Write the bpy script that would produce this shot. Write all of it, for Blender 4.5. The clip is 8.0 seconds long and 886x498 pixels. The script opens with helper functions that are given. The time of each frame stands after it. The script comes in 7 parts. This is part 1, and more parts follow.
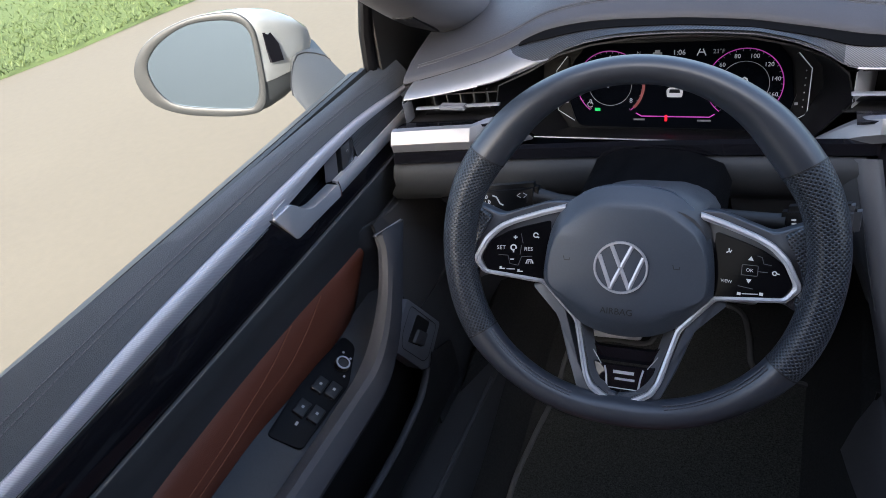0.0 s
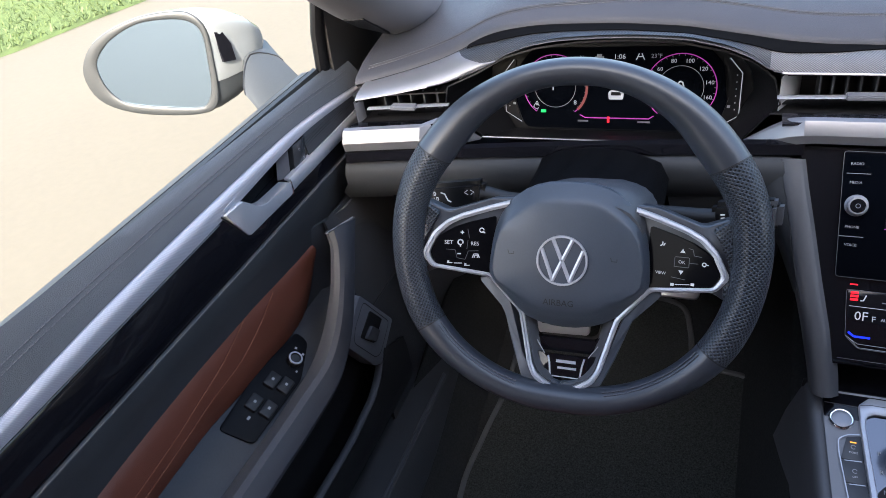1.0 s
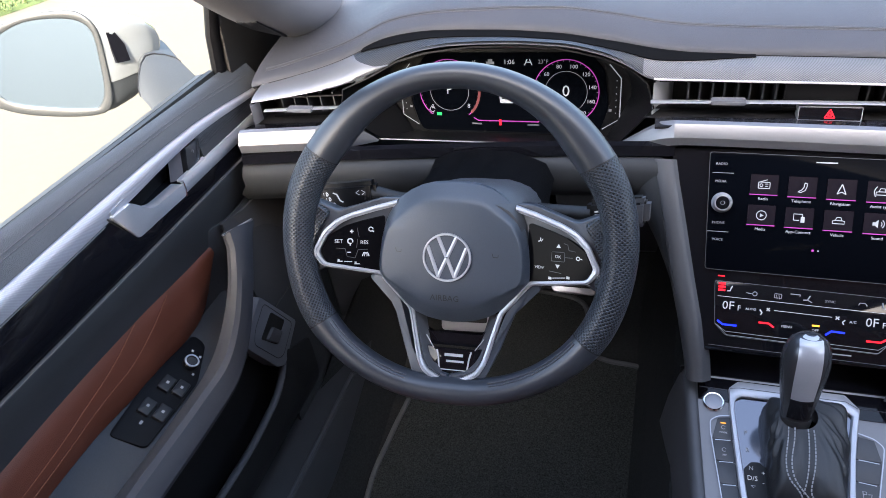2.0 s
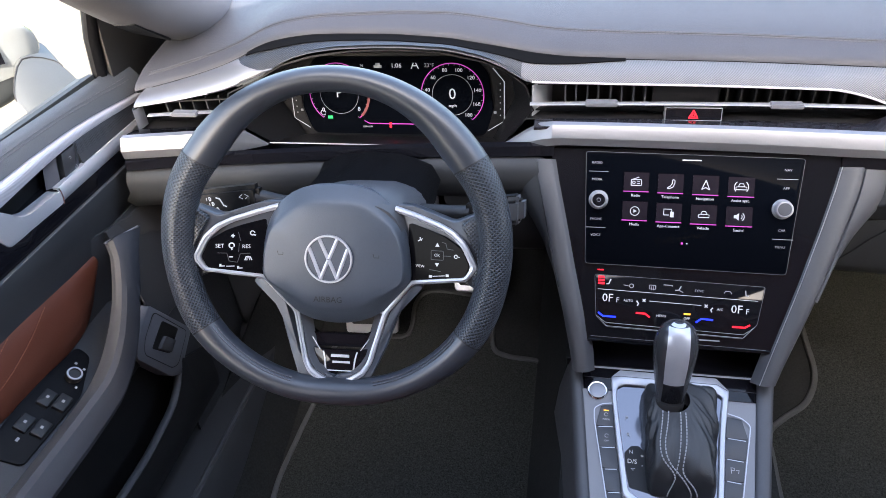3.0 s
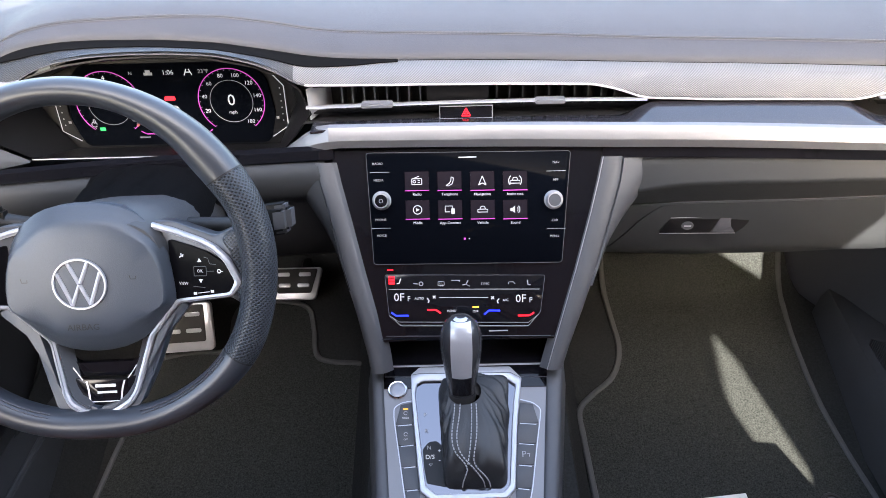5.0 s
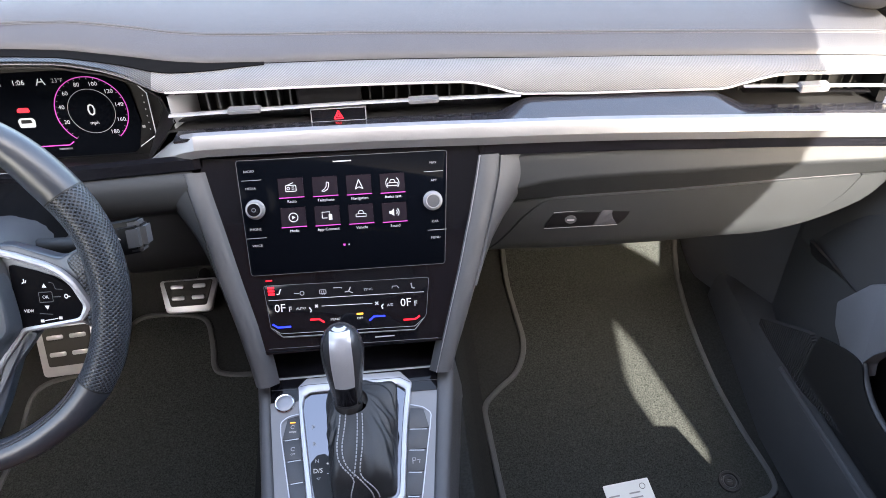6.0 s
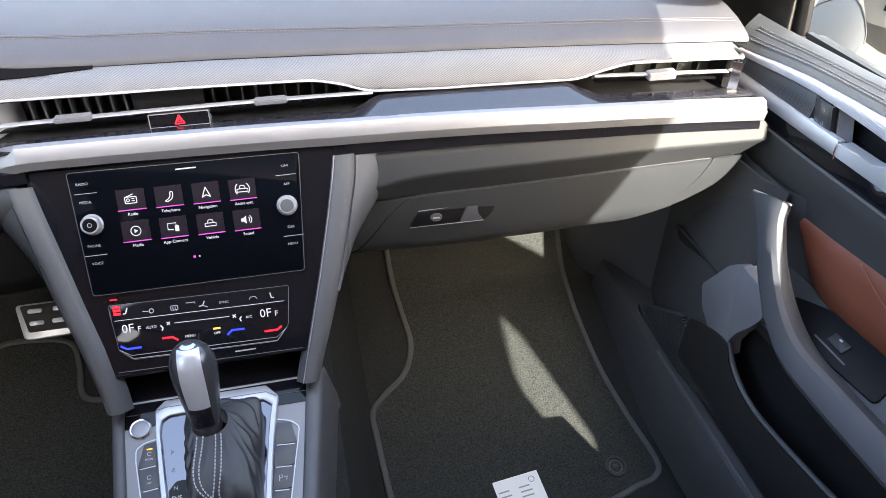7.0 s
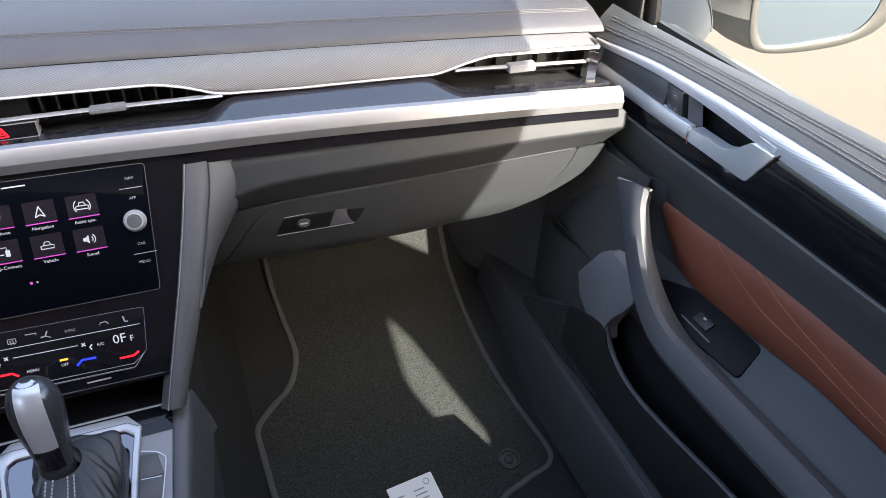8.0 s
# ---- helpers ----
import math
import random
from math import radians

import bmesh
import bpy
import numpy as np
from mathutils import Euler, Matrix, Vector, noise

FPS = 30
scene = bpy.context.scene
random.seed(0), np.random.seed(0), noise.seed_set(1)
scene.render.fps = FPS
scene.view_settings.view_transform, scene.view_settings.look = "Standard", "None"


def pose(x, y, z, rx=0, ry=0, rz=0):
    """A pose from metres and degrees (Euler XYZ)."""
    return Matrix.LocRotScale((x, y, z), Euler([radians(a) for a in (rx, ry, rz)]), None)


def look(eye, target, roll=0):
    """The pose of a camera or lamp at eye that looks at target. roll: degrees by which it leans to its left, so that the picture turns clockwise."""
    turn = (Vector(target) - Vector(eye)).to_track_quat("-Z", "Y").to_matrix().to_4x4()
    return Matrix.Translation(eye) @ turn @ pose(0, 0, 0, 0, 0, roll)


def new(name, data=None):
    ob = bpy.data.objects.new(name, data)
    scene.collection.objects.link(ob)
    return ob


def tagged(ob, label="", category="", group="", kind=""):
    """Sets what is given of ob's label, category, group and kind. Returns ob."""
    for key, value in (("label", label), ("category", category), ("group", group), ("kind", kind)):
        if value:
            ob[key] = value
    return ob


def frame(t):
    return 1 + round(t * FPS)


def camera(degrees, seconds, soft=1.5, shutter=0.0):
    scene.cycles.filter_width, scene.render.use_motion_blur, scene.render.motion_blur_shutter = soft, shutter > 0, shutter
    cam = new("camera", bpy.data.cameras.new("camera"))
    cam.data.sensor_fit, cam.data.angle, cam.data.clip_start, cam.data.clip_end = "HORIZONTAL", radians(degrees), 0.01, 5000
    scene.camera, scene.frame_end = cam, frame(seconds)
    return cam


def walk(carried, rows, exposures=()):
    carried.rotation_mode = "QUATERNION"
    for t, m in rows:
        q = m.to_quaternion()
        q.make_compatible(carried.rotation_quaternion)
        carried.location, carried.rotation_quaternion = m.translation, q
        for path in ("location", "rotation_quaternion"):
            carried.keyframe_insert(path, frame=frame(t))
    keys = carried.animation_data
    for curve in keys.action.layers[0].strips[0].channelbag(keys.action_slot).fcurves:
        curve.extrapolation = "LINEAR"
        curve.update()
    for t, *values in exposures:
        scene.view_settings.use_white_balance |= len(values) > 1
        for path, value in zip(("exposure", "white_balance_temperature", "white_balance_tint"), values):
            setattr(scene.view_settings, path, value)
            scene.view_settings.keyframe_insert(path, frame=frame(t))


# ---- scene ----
cam = camera(64.7, 8.0, soft=0.9)
PATH = [
    (0, (-0.249, 0.085, 1.218), (-1.1, 1.48, 0.065), -13.1),
    (0.5, (-0.245, 0.081, 1.218), (-1.063, 1.494, 0.062), -12.4),
    (1, (-0.23, 0.068, 1.221), (-0.975, 1.515, 0.057), -10.9),
    (1.5, (-0.207, 0.063, 1.222), (-0.865, 1.544, 0.05), -9.3),
    (3, (-0.13, 0.063, 1.222), (-0.497, 1.628, 0.033), -5.0),
    (3.5, (-0.105, 0.062, 1.224), (-0.388, 1.641, 0.03), -4.1),
    (4, (-0.078, 0.067, 1.222), (-0.259, 1.657, 0.021), -2.8),
    (4.5, (-0.053, 0.074, 1.219), (-0.151, 1.669, 0.015), -2.1),
    (6, (0.051, 0.103, 1.218), (0.2, 1.671, -0.014), -0.9),
    (6.5, (0.087, 0.106, 1.212), (0.335, 1.663, -0.018), -0.2),
    (7, (0.128, 0.112, 1.206), (0.49, 1.642, -0.029), 0.7),
    (7.5, (0.149, 0.117, 1.203), (0.637, 1.61, -0.035), 1.9),
    (8, (0.174, 0.123, 1.197), (0.793, 1.568, -0.039), 3.0),
]
EXPOSURES = [(0, 2.64, 6150, 8), (0.5, 2.85, 6150, 8), (1.5, 3.24, 6280, 8.5), (3.0, 3.68, 6480, 9), (4.5, 3.87, 6720, 9), (6.5, 3.95, 6850, 7), (7.5, 3.64, 6750, 6), (8.0, 3.36, 6700, 7)]
walk(cam, [(t, look(eye, target, roll)) for t, eye, target, roll in PATH], EXPOSURES)

# ---- light ----
SUN_TO = Vector((0.285, -1.5, 1.0)).normalized()
world = bpy.data.worlds.new("sky")
scene.world = world
world.use_nodes = True
wn = world.node_tree
sky = wn.nodes.new("ShaderNodeTexSky")
sky.sky_type, sky.sun_disc = "NISHITA", False
sky.sun_elevation = math.asin(SUN_TO.z)
sky.sun_rotation = math.atan2(SUN_TO.x, SUN_TO.y)
sky.air_density, sky.dust_density, sky.ozone_density = 1.0, 5.5, 0.45
wn.links.new(sky.outputs[0], wn.nodes["Background"].inputs[0])
wn.nodes["Background"].inputs[1].default_value = 0.15
sun = new("sun", bpy.data.lights.new("sun", "SUN"))
sun.data.energy, sun.data.angle, sun.data.color = 2.6, radians(0.6), (1.0, 0.95, 0.87)
sun.matrix_world = look(SUN_TO * 30, (0, 0, 0))


# ---- materials ----
def mat(name, color, rough=0.5, metal=0.0, bump=0.0, scale=900.0, var=0.0, coat=0.0, glow=0.0, spec=0.5, kind="noise", vscale=25.0, rvar=0.0, ribs=0.0):
    """A procedural material: base colour with two scales of variation, fine relief, optional coat or glow."""
    m = bpy.data.materials.new(name)
    m.use_nodes = True
    nt = m.node_tree
    b = nt.nodes["Principled BSDF"]
    b.inputs["Roughness"].default_value = rough
    b.inputs["Metallic"].default_value = metal
    b.inputs["Specular IOR Level"].default_value = spec
    b.inputs["Coat Weight"].default_value = coat
    b.inputs["Coat Roughness"].default_value = 0.04
    col = (*color, 1.0)
    b.inputs["Base Color"].default_value = col
    if glow:
        b.inputs["Emission Color"].default_value = col
        b.inputs["Emission Strength"].default_value = glow
    tc = nt.nodes.new("ShaderNodeTexCoord")
    if var or rvar:
        big = nt.nodes.new("ShaderNodeTexNoise")
        big.inputs["Scale"].default_value, big.inputs["Detail"].default_value = vscale, 6.0
        nt.links.new(tc.outputs["Object"], big.inputs["Vector"])
        fine = nt.nodes.new("ShaderNodeTexNoise")
        fine.inputs["Scale"].default_value, fine.inputs["Detail"].default_value = vscale * 22, 3.0
        nt.links.new(tc.outputs["Object"], fine.inputs["Vector"])
        mx = nt.nodes.new("ShaderNodeMath")
        mx.operation = "ADD"
        nt.links.new(big.outputs["Fac"], mx.inputs[0])
        nt.links.new(fine.outputs["Fac"], mx.inputs[1])
        if var:
            ramp = nt.nodes.new("ShaderNodeMapRange")
            ramp.inputs["From Min"].default_value, ramp.inputs["From Max"].default_value = 0.6, 1.4
            ramp.inputs["To Min"].default_value, ramp.inputs["To Max"].default_value = 1 - var, 1 + var
            nt.links.new(mx.outputs[0], ramp.inputs["Value"])
            mul = nt.nodes.new("ShaderNodeVectorMath")
            mul.operation = "SCALE"
            mul.inputs[0].default_value = color
            nt.links.new(ramp.outputs[0], mul.inputs["Scale"])
            nt.links.new(mul.outputs[0], b.inputs["Base Color"])
        if rvar:
            rr = nt.nodes.new("ShaderNodeMapRange")
            rr.inputs["From Min"].default_value, rr.inputs["From Max"].default_value = 0.6, 1.4
            rr.inputs["To Min"].default_value, rr.inputs["To Max"].default_value = max(0.02, rough - rvar), rough + rvar
            nt.links.new(mx.outputs[0], rr.inputs["Value"])
            nt.links.new(rr.outputs[0], b.inputs["Roughness"])
    if bump:
        if kind == "voronoi":
            tx = nt.nodes.new("ShaderNodeTexVoronoi")
            out = tx.outputs["Distance"]
        elif kind in ("holes", "uvholes"):
            tx = nt.nodes.new("ShaderNodeTexVoronoi")
            tx.inputs["Randomness"].default_value = 0.0
            hole = nt.nodes.new("ShaderNodeMapRange")
            hole.inputs["From Min"].default_value, hole.inputs["From Max"].default_value = 0.20, 0.44
            nt.links.new(tx.outputs["Distance"], hole.inputs["Value"])
            out = hole.outputs[0]
        elif kind == "wave":
            tx = nt.nodes.new("ShaderNodeTexWave")
            tx.bands_direction = "DIAGONAL"
            out = tx.outputs["Fac"]
        else:
            tx = nt.nodes.new("ShaderNodeTexNoise")
            tx.inputs["Detail"].default_value = 4.0
            out = tx.outputs["Fac"]
        tx.inputs["Scale"].default_value = scale
        # ribs darkens the base colour in grooves and holes, painting in their shade
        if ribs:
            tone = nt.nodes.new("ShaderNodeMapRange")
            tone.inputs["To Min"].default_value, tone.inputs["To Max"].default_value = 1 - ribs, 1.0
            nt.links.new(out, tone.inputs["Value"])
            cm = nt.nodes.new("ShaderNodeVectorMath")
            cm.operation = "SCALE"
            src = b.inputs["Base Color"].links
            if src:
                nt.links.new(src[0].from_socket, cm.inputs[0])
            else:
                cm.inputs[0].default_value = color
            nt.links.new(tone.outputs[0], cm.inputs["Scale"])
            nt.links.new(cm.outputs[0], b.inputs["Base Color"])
        nt.links.new(tc.outputs["UV" if kind == "uvholes" else "Object"], tx.inputs["Vector"])
        bp = nt.nodes.new("ShaderNodeBump")
        bp.inputs["Strength"].default_value, bp.inputs["Distance"].default_value = bump, 0.0006
        nt.links.new(out, bp.inputs["Height"])
        nt.links.new(bp.outputs[0], b.inputs["Normal"])
    return m


M_PAD = mat("dash_leather", (0.041, 0.042, 0.050), 0.55, spec=0.28, bump=0.35, scale=1400, kind="voronoi", var=0.10, rvar=0.06)
M_PLASTIC = mat("dark_soft_plastic", (0.048, 0.050, 0.056), 0.52, bump=0.25, scale=1500, var=0.12, rvar=0.06)
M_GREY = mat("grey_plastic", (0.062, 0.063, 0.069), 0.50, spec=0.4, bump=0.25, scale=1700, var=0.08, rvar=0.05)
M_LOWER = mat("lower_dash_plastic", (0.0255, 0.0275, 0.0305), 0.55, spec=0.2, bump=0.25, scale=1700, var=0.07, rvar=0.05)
M_BLACK = mat("black_plastic", (0.010, 0.010, 0.011), 0.55, bump=0.2, scale=1500, var=0.15)
M_GLOSS = mat("gloss_black", (0.006, 0.006, 0.008), 0.06, spec=0.28, rvar=0.02)
M_SHELF = mat("lacquer_black", (0.020, 0.020, 0.025), 0.14, spec=0.85, rvar=0.03)
M_TOUCH = mat("touch_black", (0.004, 0.004, 0.005), 0.10, spec=0.03, rvar=0.02)
M_SHEEN = mat("dark_mirror_plate", (0.15, 0.15, 0.165), 0.08, metal=1.0, rvar=0.02)
M_SATIN = mat("satin_silver", (0.215, 0.215, 0.230), 0.40, metal=0.6, bump=0.06, scale=2500, var=0.04, rvar=0.05)
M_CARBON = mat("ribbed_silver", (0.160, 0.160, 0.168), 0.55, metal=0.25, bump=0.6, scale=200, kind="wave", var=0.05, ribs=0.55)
# darker copy of the ribbed silver, with the hood's shade put into its colour
M_HOOD = mat("ribbed_shaded", (0.042, 0.045, 0.052), 0.45, metal=0.3, bump=0.8, scale=170, kind="wave", var=0.05, ribs=0.5)
M_DOOR = mat("door_plastic", (0.046, 0.047, 0.050), 0.48, spec=0.22, bump=0.25, scale=1500, var=0.12, rvar=0.06)
M_CHROME = mat("chrome", (0.80, 0.80, 0.82), 0.12, metal=1.0, rvar=0.04)
M_SILVERP = mat("silver_paint", (0.36, 0.355, 0.375), 0.38, metal=0.5, bump=0.05, scale=2500, var=0.04)
M_DPAD = mat("door_leather", (0.050, 0.055, 0.063), 0.55, spec=0.3, bump=0.35, scale=1400, kind="voronoi", var=0.12, rvar=0.06)
M_BAND = mat("door_band", (0.46, 0.45, 0.49), 0.42, metal=0.4, bump=0.25, scale=300, kind="wave", var=0.05, ribs=0.14)
M_LEATHER = mat("wheel_leather", (0.028, 0.032, 0.041), 0.34, bump=0.05, scale=1800, var=0.06, rvar=0.03, spec=0.65)
M_COVER = mat("airbag_vinyl", (0.048, 0.058, 0.075), 0.38, bump=0.15, scale=1500, kind="voronoi", var=0.08, rvar=0.06)
M_LACQUER = mat("silver_lacquer", (0.42, 0.425, 0.455), 0.32, metal=0.35, bump=0.04, scale=2500, var=0.04, rvar=0.05)
M_EMBLEM = mat("bright_emblem", (0.46, 0.46, 0.49), 0.34, metal=0.35, rvar=0.04)
M_GRILLE = mat("speaker_grille", (0.040, 0.041, 0.046), 0.45, bump=0.9, scale=360, kind="holes", var=0.1, ribs=0.92)
M_SEAL = mat("window_rubber", (0.022, 0.024, 0.024), 0.55, bump=0.3, scale=700, var=0.12)
M_FOOT = mat("mirror_foot", (0.040, 0.043, 0.045), 0.5, bump=0.2, scale=1500, var=0.08)
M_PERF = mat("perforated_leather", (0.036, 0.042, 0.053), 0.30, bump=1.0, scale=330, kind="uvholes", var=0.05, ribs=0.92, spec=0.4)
M_RED = mat("cognac_leather", (0.150, 0.043, 0.023), 0.50, bump=0.35, scale=1100, kind="voronoi", var=0.12, rvar=0.06)
M_THREAD = mat("grey_thread", (0.30, 0.30, 0.31), 0.8)
M_THREADD = mat("dark_thread", (0.095, 0.095, 0.106), 0.85, spec=0.2)
M_THREADR = mat("brown_thread", (0.34, 0.13, 0.07), 0.8)
M_CARPET = mat("carpet", (0.022, 0.023, 0.023), 0.95, bump=1.0, scale=900, var=0.45, spec=0.1, vscale=300)
M_MAT = mat("mat_velour", (0.0285, 0.0302, 0.0285), 0.95, bump=1.0, scale=480, var=1.0, spec=0.1, vscale=400)
M_HEM = mat("mat_hem", (0.060, 0.062, 0.064), 0.85, bump=0.8, scale=500, var=0.2)
M_WHITE = mat("white_paint", (0.200, 0.208, 0.206), 0.25, coat=0.8, var=0.03)
M_SHELL = mat("grey_shell", (0.018, 0.0195, 0.0205), 0.45, bump=0.2, scale=1500, var=0.06)
M_MIRROR = mat("mirror_glass", (0.23, 0.30, 0.38), 0.06, metal=1.0)
M_GLASSD = mat("display_glass", (0.0022, 0.0028, 0.0045), 0.07, spec=0.01, rvar=0.02)
M_HOUSING = mat("housing_black", (0.005, 0.005, 0.006), 0.42, spec=0.25, bump=0.2, scale=1500, var=0.1)
M_HIDE = mat("gaiter_hide", (0.0025, 0.0025, 0.003), 0.7, spec=0.06, bump=0.5, scale=900, kind="voronoi", var=0.15)
# matt black for the painted shade and the gap under the top pad
M_SHADEGAP = mat("shade_and_gap_black", (0.005, 0.005, 0.0055), 0.9, spec=0.02, var=0.1)
M_PALE = mat("pale_vent_wall", (0.32, 0.32, 0.34), 0.5, var=0.04)
M_PLATE = mat("plate_grey", (0.145, 0.148, 0.165), 0.42, spec=0.5, bump=0.15, scale=1600, var=0.06)
M_GRIP = mat("grip_grey", (0.048, 0.050, 0.058), 0.58, spec=0.35, bump=0.2, scale=1500, var=0.08, rvar=0.05)
M_KNOB = mat("gunmetal", (0.075, 0.077, 0.085), 0.24, metal=0.55, rvar=0.04)
M_BUTTON = mat("button_grey", (0.050, 0.051, 0.056), 0.42, spec=0.4, bump=0.1, scale=1700, var=0.06)
M_BOOT = mat("boot_leather", (0.020, 0.021, 0.023), 0.42, bump=0.4, scale=1100, kind="voronoi", var=0.12, rvar=0.05)
M_SWITCHES = mat("switch_black", (0.006, 0.006, 0.007), 0.5, spec=0.10, bump=0.15, scale=1500, var=0.1)
M_DECK = mat("deck_plate", (0.165, 0.162, 0.166), 0.42, metal=0.3, bump=0.06, scale=2500, var=0.04)
# both greys carry a glow, also on printed stalk and switch marks
M_ICON = mat("lit_white", (0.30, 0.305, 0.33), 0.5, glow=0.11)
M_ICONDIM = mat("faint_glow_grey", (0.24, 0.245, 0.26), 0.5, glow=0.03)
M_MAGENTA = mat("lit_magenta", (0.30, 0.035, 0.24), 0.5, glow=0.12)
M_REDLIT = mat("lit_red", (0.75, 0.008, 0.02), 0.5, glow=0.20)
M_BLUELIT = mat("lit_blue", (0.010, 0.022, 0.80), 0.5, glow=0.26)
M_AMBER = mat("lit_amber", (0.8, 0.32, 0.03), 0.5, glow=0.22)
M_GREENLIT = mat("lit_green", (0.015, 0.40, 0.09), 0.5, glow=0.13)
M_TILE = mat("screen_tile", (0.011, 0.0085, 0.012), 0.35, glow=0.02, spec=0.1)
M_RUBBER = mat("rubber", (0.018, 0.017, 0.016), 0.75, bump=0.3, scale=600, var=0.15)
M_PAPER = mat("white_card", (0.72, 0.73, 0.72), 0.65, var=0.03)
M_INK = mat("grey_ink", (0.12, 0.12, 0.13), 0.7)
M_LINER = mat("headliner", (0.80, 0.78, 0.75), 0.9, bump=0.5, scale=900, var=0.06)
M_PILLAR = mat("pillar_cloth", (0.12, 0.117, 0.130), 0.85, bump=0.5, scale=1100, var=0.08)
M_BLOCKER = mat("blocker_dark", (0.010, 0.011, 0.012), 0.04, spec=0.5)
M_CONCRETE = mat("concrete", (0.080, 0.0700, 0.0505), 0.85, bump=0.5, scale=120, var=0.07, vscale=1.2)
# darker copy of the concrete, lowers the ground's brightness on the passenger's side
M_DIMMED = mat("dimmed_concrete", (0.058, 0.0505, 0.0375), 0.88, bump=0.5, scale=120, var=0.09, vscale=1.5)
M_GRASS = mat("grass", (0.042, 0.064, 0.013), 0.7, var=0.15, vscale=2.0)
M_SOIL = mat("lawn_soil", (0.044, 0.066, 0.014), 0.9, bump=0.5, scale=60, var=0.2, vscale=3.0)


# ---- mesh helpers ----
def part(name, bm, material, parent=None, label="", smooth=True, angle=38):
    """Links a bmesh as one mesh object, under a thing or a part."""
    bmesh.ops.recalc_face_normals(bm, faces=bm.faces)
    me = bpy.data.meshes.new(name)
    bm.to_mesh(me)
    bm.free()
    if smooth:
        me.shade_smooth()
        me.set_sharp_from_angle(angle=radians(angle))
    me.materials.append(material)
    ob = new(name, me)
    if parent is not None:
        ob.parent = parent
    if label:
        tagged(ob, label)
    return ob


def thing(name, label, category, group="", kind="", at=(0, 0, 0)):
    ob = new(name)
    ob.empty_display_size = 0.05
    ob.location = at
    return tagged(ob, label, category, group, kind)


def thicken(bm, thick):
    """Gives a sheet a back and closed edges; plain offset along the normals, so that folds stay put."""
    bmesh.ops.recalc_face_normals(bm, faces=bm.faces)
    bm.normal_update()
    front = bm.verts[:]
    faces = bm.faces[:]
    rim = [e for e in bm.edges if len(e.link_faces) == 1]
    rim = [(e.verts[0], e.verts[1], e.link_faces[0]) for e in rim]
    twin = {v: bm.verts.new(v.co - v.normal * thick) for v in front}
    for f in faces:
        bm.faces.new([twin[v] for v in reversed(f.verts)])
    for a, b, f in rim:
        try:
            bm.faces.new((b, a, twin[a], twin[b]))
        except ValueError:
            pass


def grid(rows, thick=0.0, close=False, caps=False):
    """A surface through rows of points (all rows of one length); thick gives it a back."""
    bm = bmesh.new()
    vs = [[bm.verts.new(p) for p in row] for row in rows]
    n = len(rows[0])
    for a, b in zip(vs, vs[1:]):
        for i in range(n if close else n - 1):
            j = (i + 1) % n
            bm.faces.new((a[i], a[j], b[j], b[i]))
    if caps:
        for row in (vs[0], vs[-1]):
            bm.faces.new(row)
    if thick:
        thicken(bm, thick)
    return bm


def smoothed(pts, per=4, closed=False):
    """Catmull-Rom points through pts."""
    p = [Vector(q) for q in pts]
    n = len(p)
    out = []
    for i in range(n if closed else n - 1):
        a, b, c, d = (p[(i + k) % n] if closed else p[min(max(i + k, 0), n - 1)] for k in (-1, 0, 1, 2))
        for s in range(per):
            t = s / per
            out.append(0.5 * (2 * b + (c - a) * t + (2 * a - 5 * b + 4 * c - d) * t * t + (3 * b - a - 3 * c + d) * t ** 3))
    if not closed:
        out.append(p[-1])
    return out


def rounded(pts, r=0.004, n=4):
    """A polygon's points with its corners rounded."""
    out = []
    m = len(pts)
    for i in range(m):
        a, b, c = Vector(pts[i - 1]), Vector(pts[i]), Vector(pts[(i + 1) % m])
        k = min(r, 0.45 * (a - b).length, 0.45 * (c - b).length)
        p, q = b + (a - b).normalized() * k, b + (c - b).normalized() * k
        for s in range(n + 1):
            t = s / n
            out.append(p * (1 - t) ** 2 + b * 2 * t * (1 - t) + q * t * t)
    return out


def prism(pts, frame_m, back, front, edge=0.0, dome=0.0):
    """A plate: outline pts (u, v) in the plane of frame_m, from depth back to front, with a bevelled front edge."""
    bm = bmesh.new()
    c = sum((Vector(p) for p in pts), Vector((0, 0))) / len(pts)
    rings = [(back, 0.0)]
    if edge:
        rings += [(front - edge, 0.0), (front - edge * 0.3, edge * 0.3), (front, edge)]
    else:
        rings += [(front, 0.0)]
    vs = []
    for w, inset in rings:
        row = []
        for p in pts:
            d = Vector(p) - c
            q = c + d * max(0.0, 1 - inset / max(d.length, 1e-6))
            row.append(bm.verts.new(frame_m @ Vector((q.x, q.y, w))))
        vs.append(row)
    n = len(pts)
    for a, b in zip(vs, vs[1:]):
        for i in range(n):
            bm.faces.new((a[i], a[(i + 1) % n], b[(i + 1) % n], b[i]))
    bm.faces.new(vs[0])
    if dome:
        last = vs[-1]
        for f in (0.66, 0.33):
            row = []
            for p in pts:
                d = (Vector(p) - c) * f * (1 - edge / 0.05 * 0.3)
                q = c + d
                row.append(bm.verts.new(frame_m @ Vector((q.x, q.y, front + dome * (1 - f * f)))))
            for i in range(n):
                bm.faces.new((last[i], last[(i + 1) % n], row[(i + 1) % n], row[i]))
            last = row
        top = bm.verts.new(frame_m @ Vector((c.x, c.y, front + dome)))
        for i in range(n):
            bm.faces.new((last[i], last[(i + 1) % n], top))
    else:
        bm.faces.new(vs[-1])
    return bm


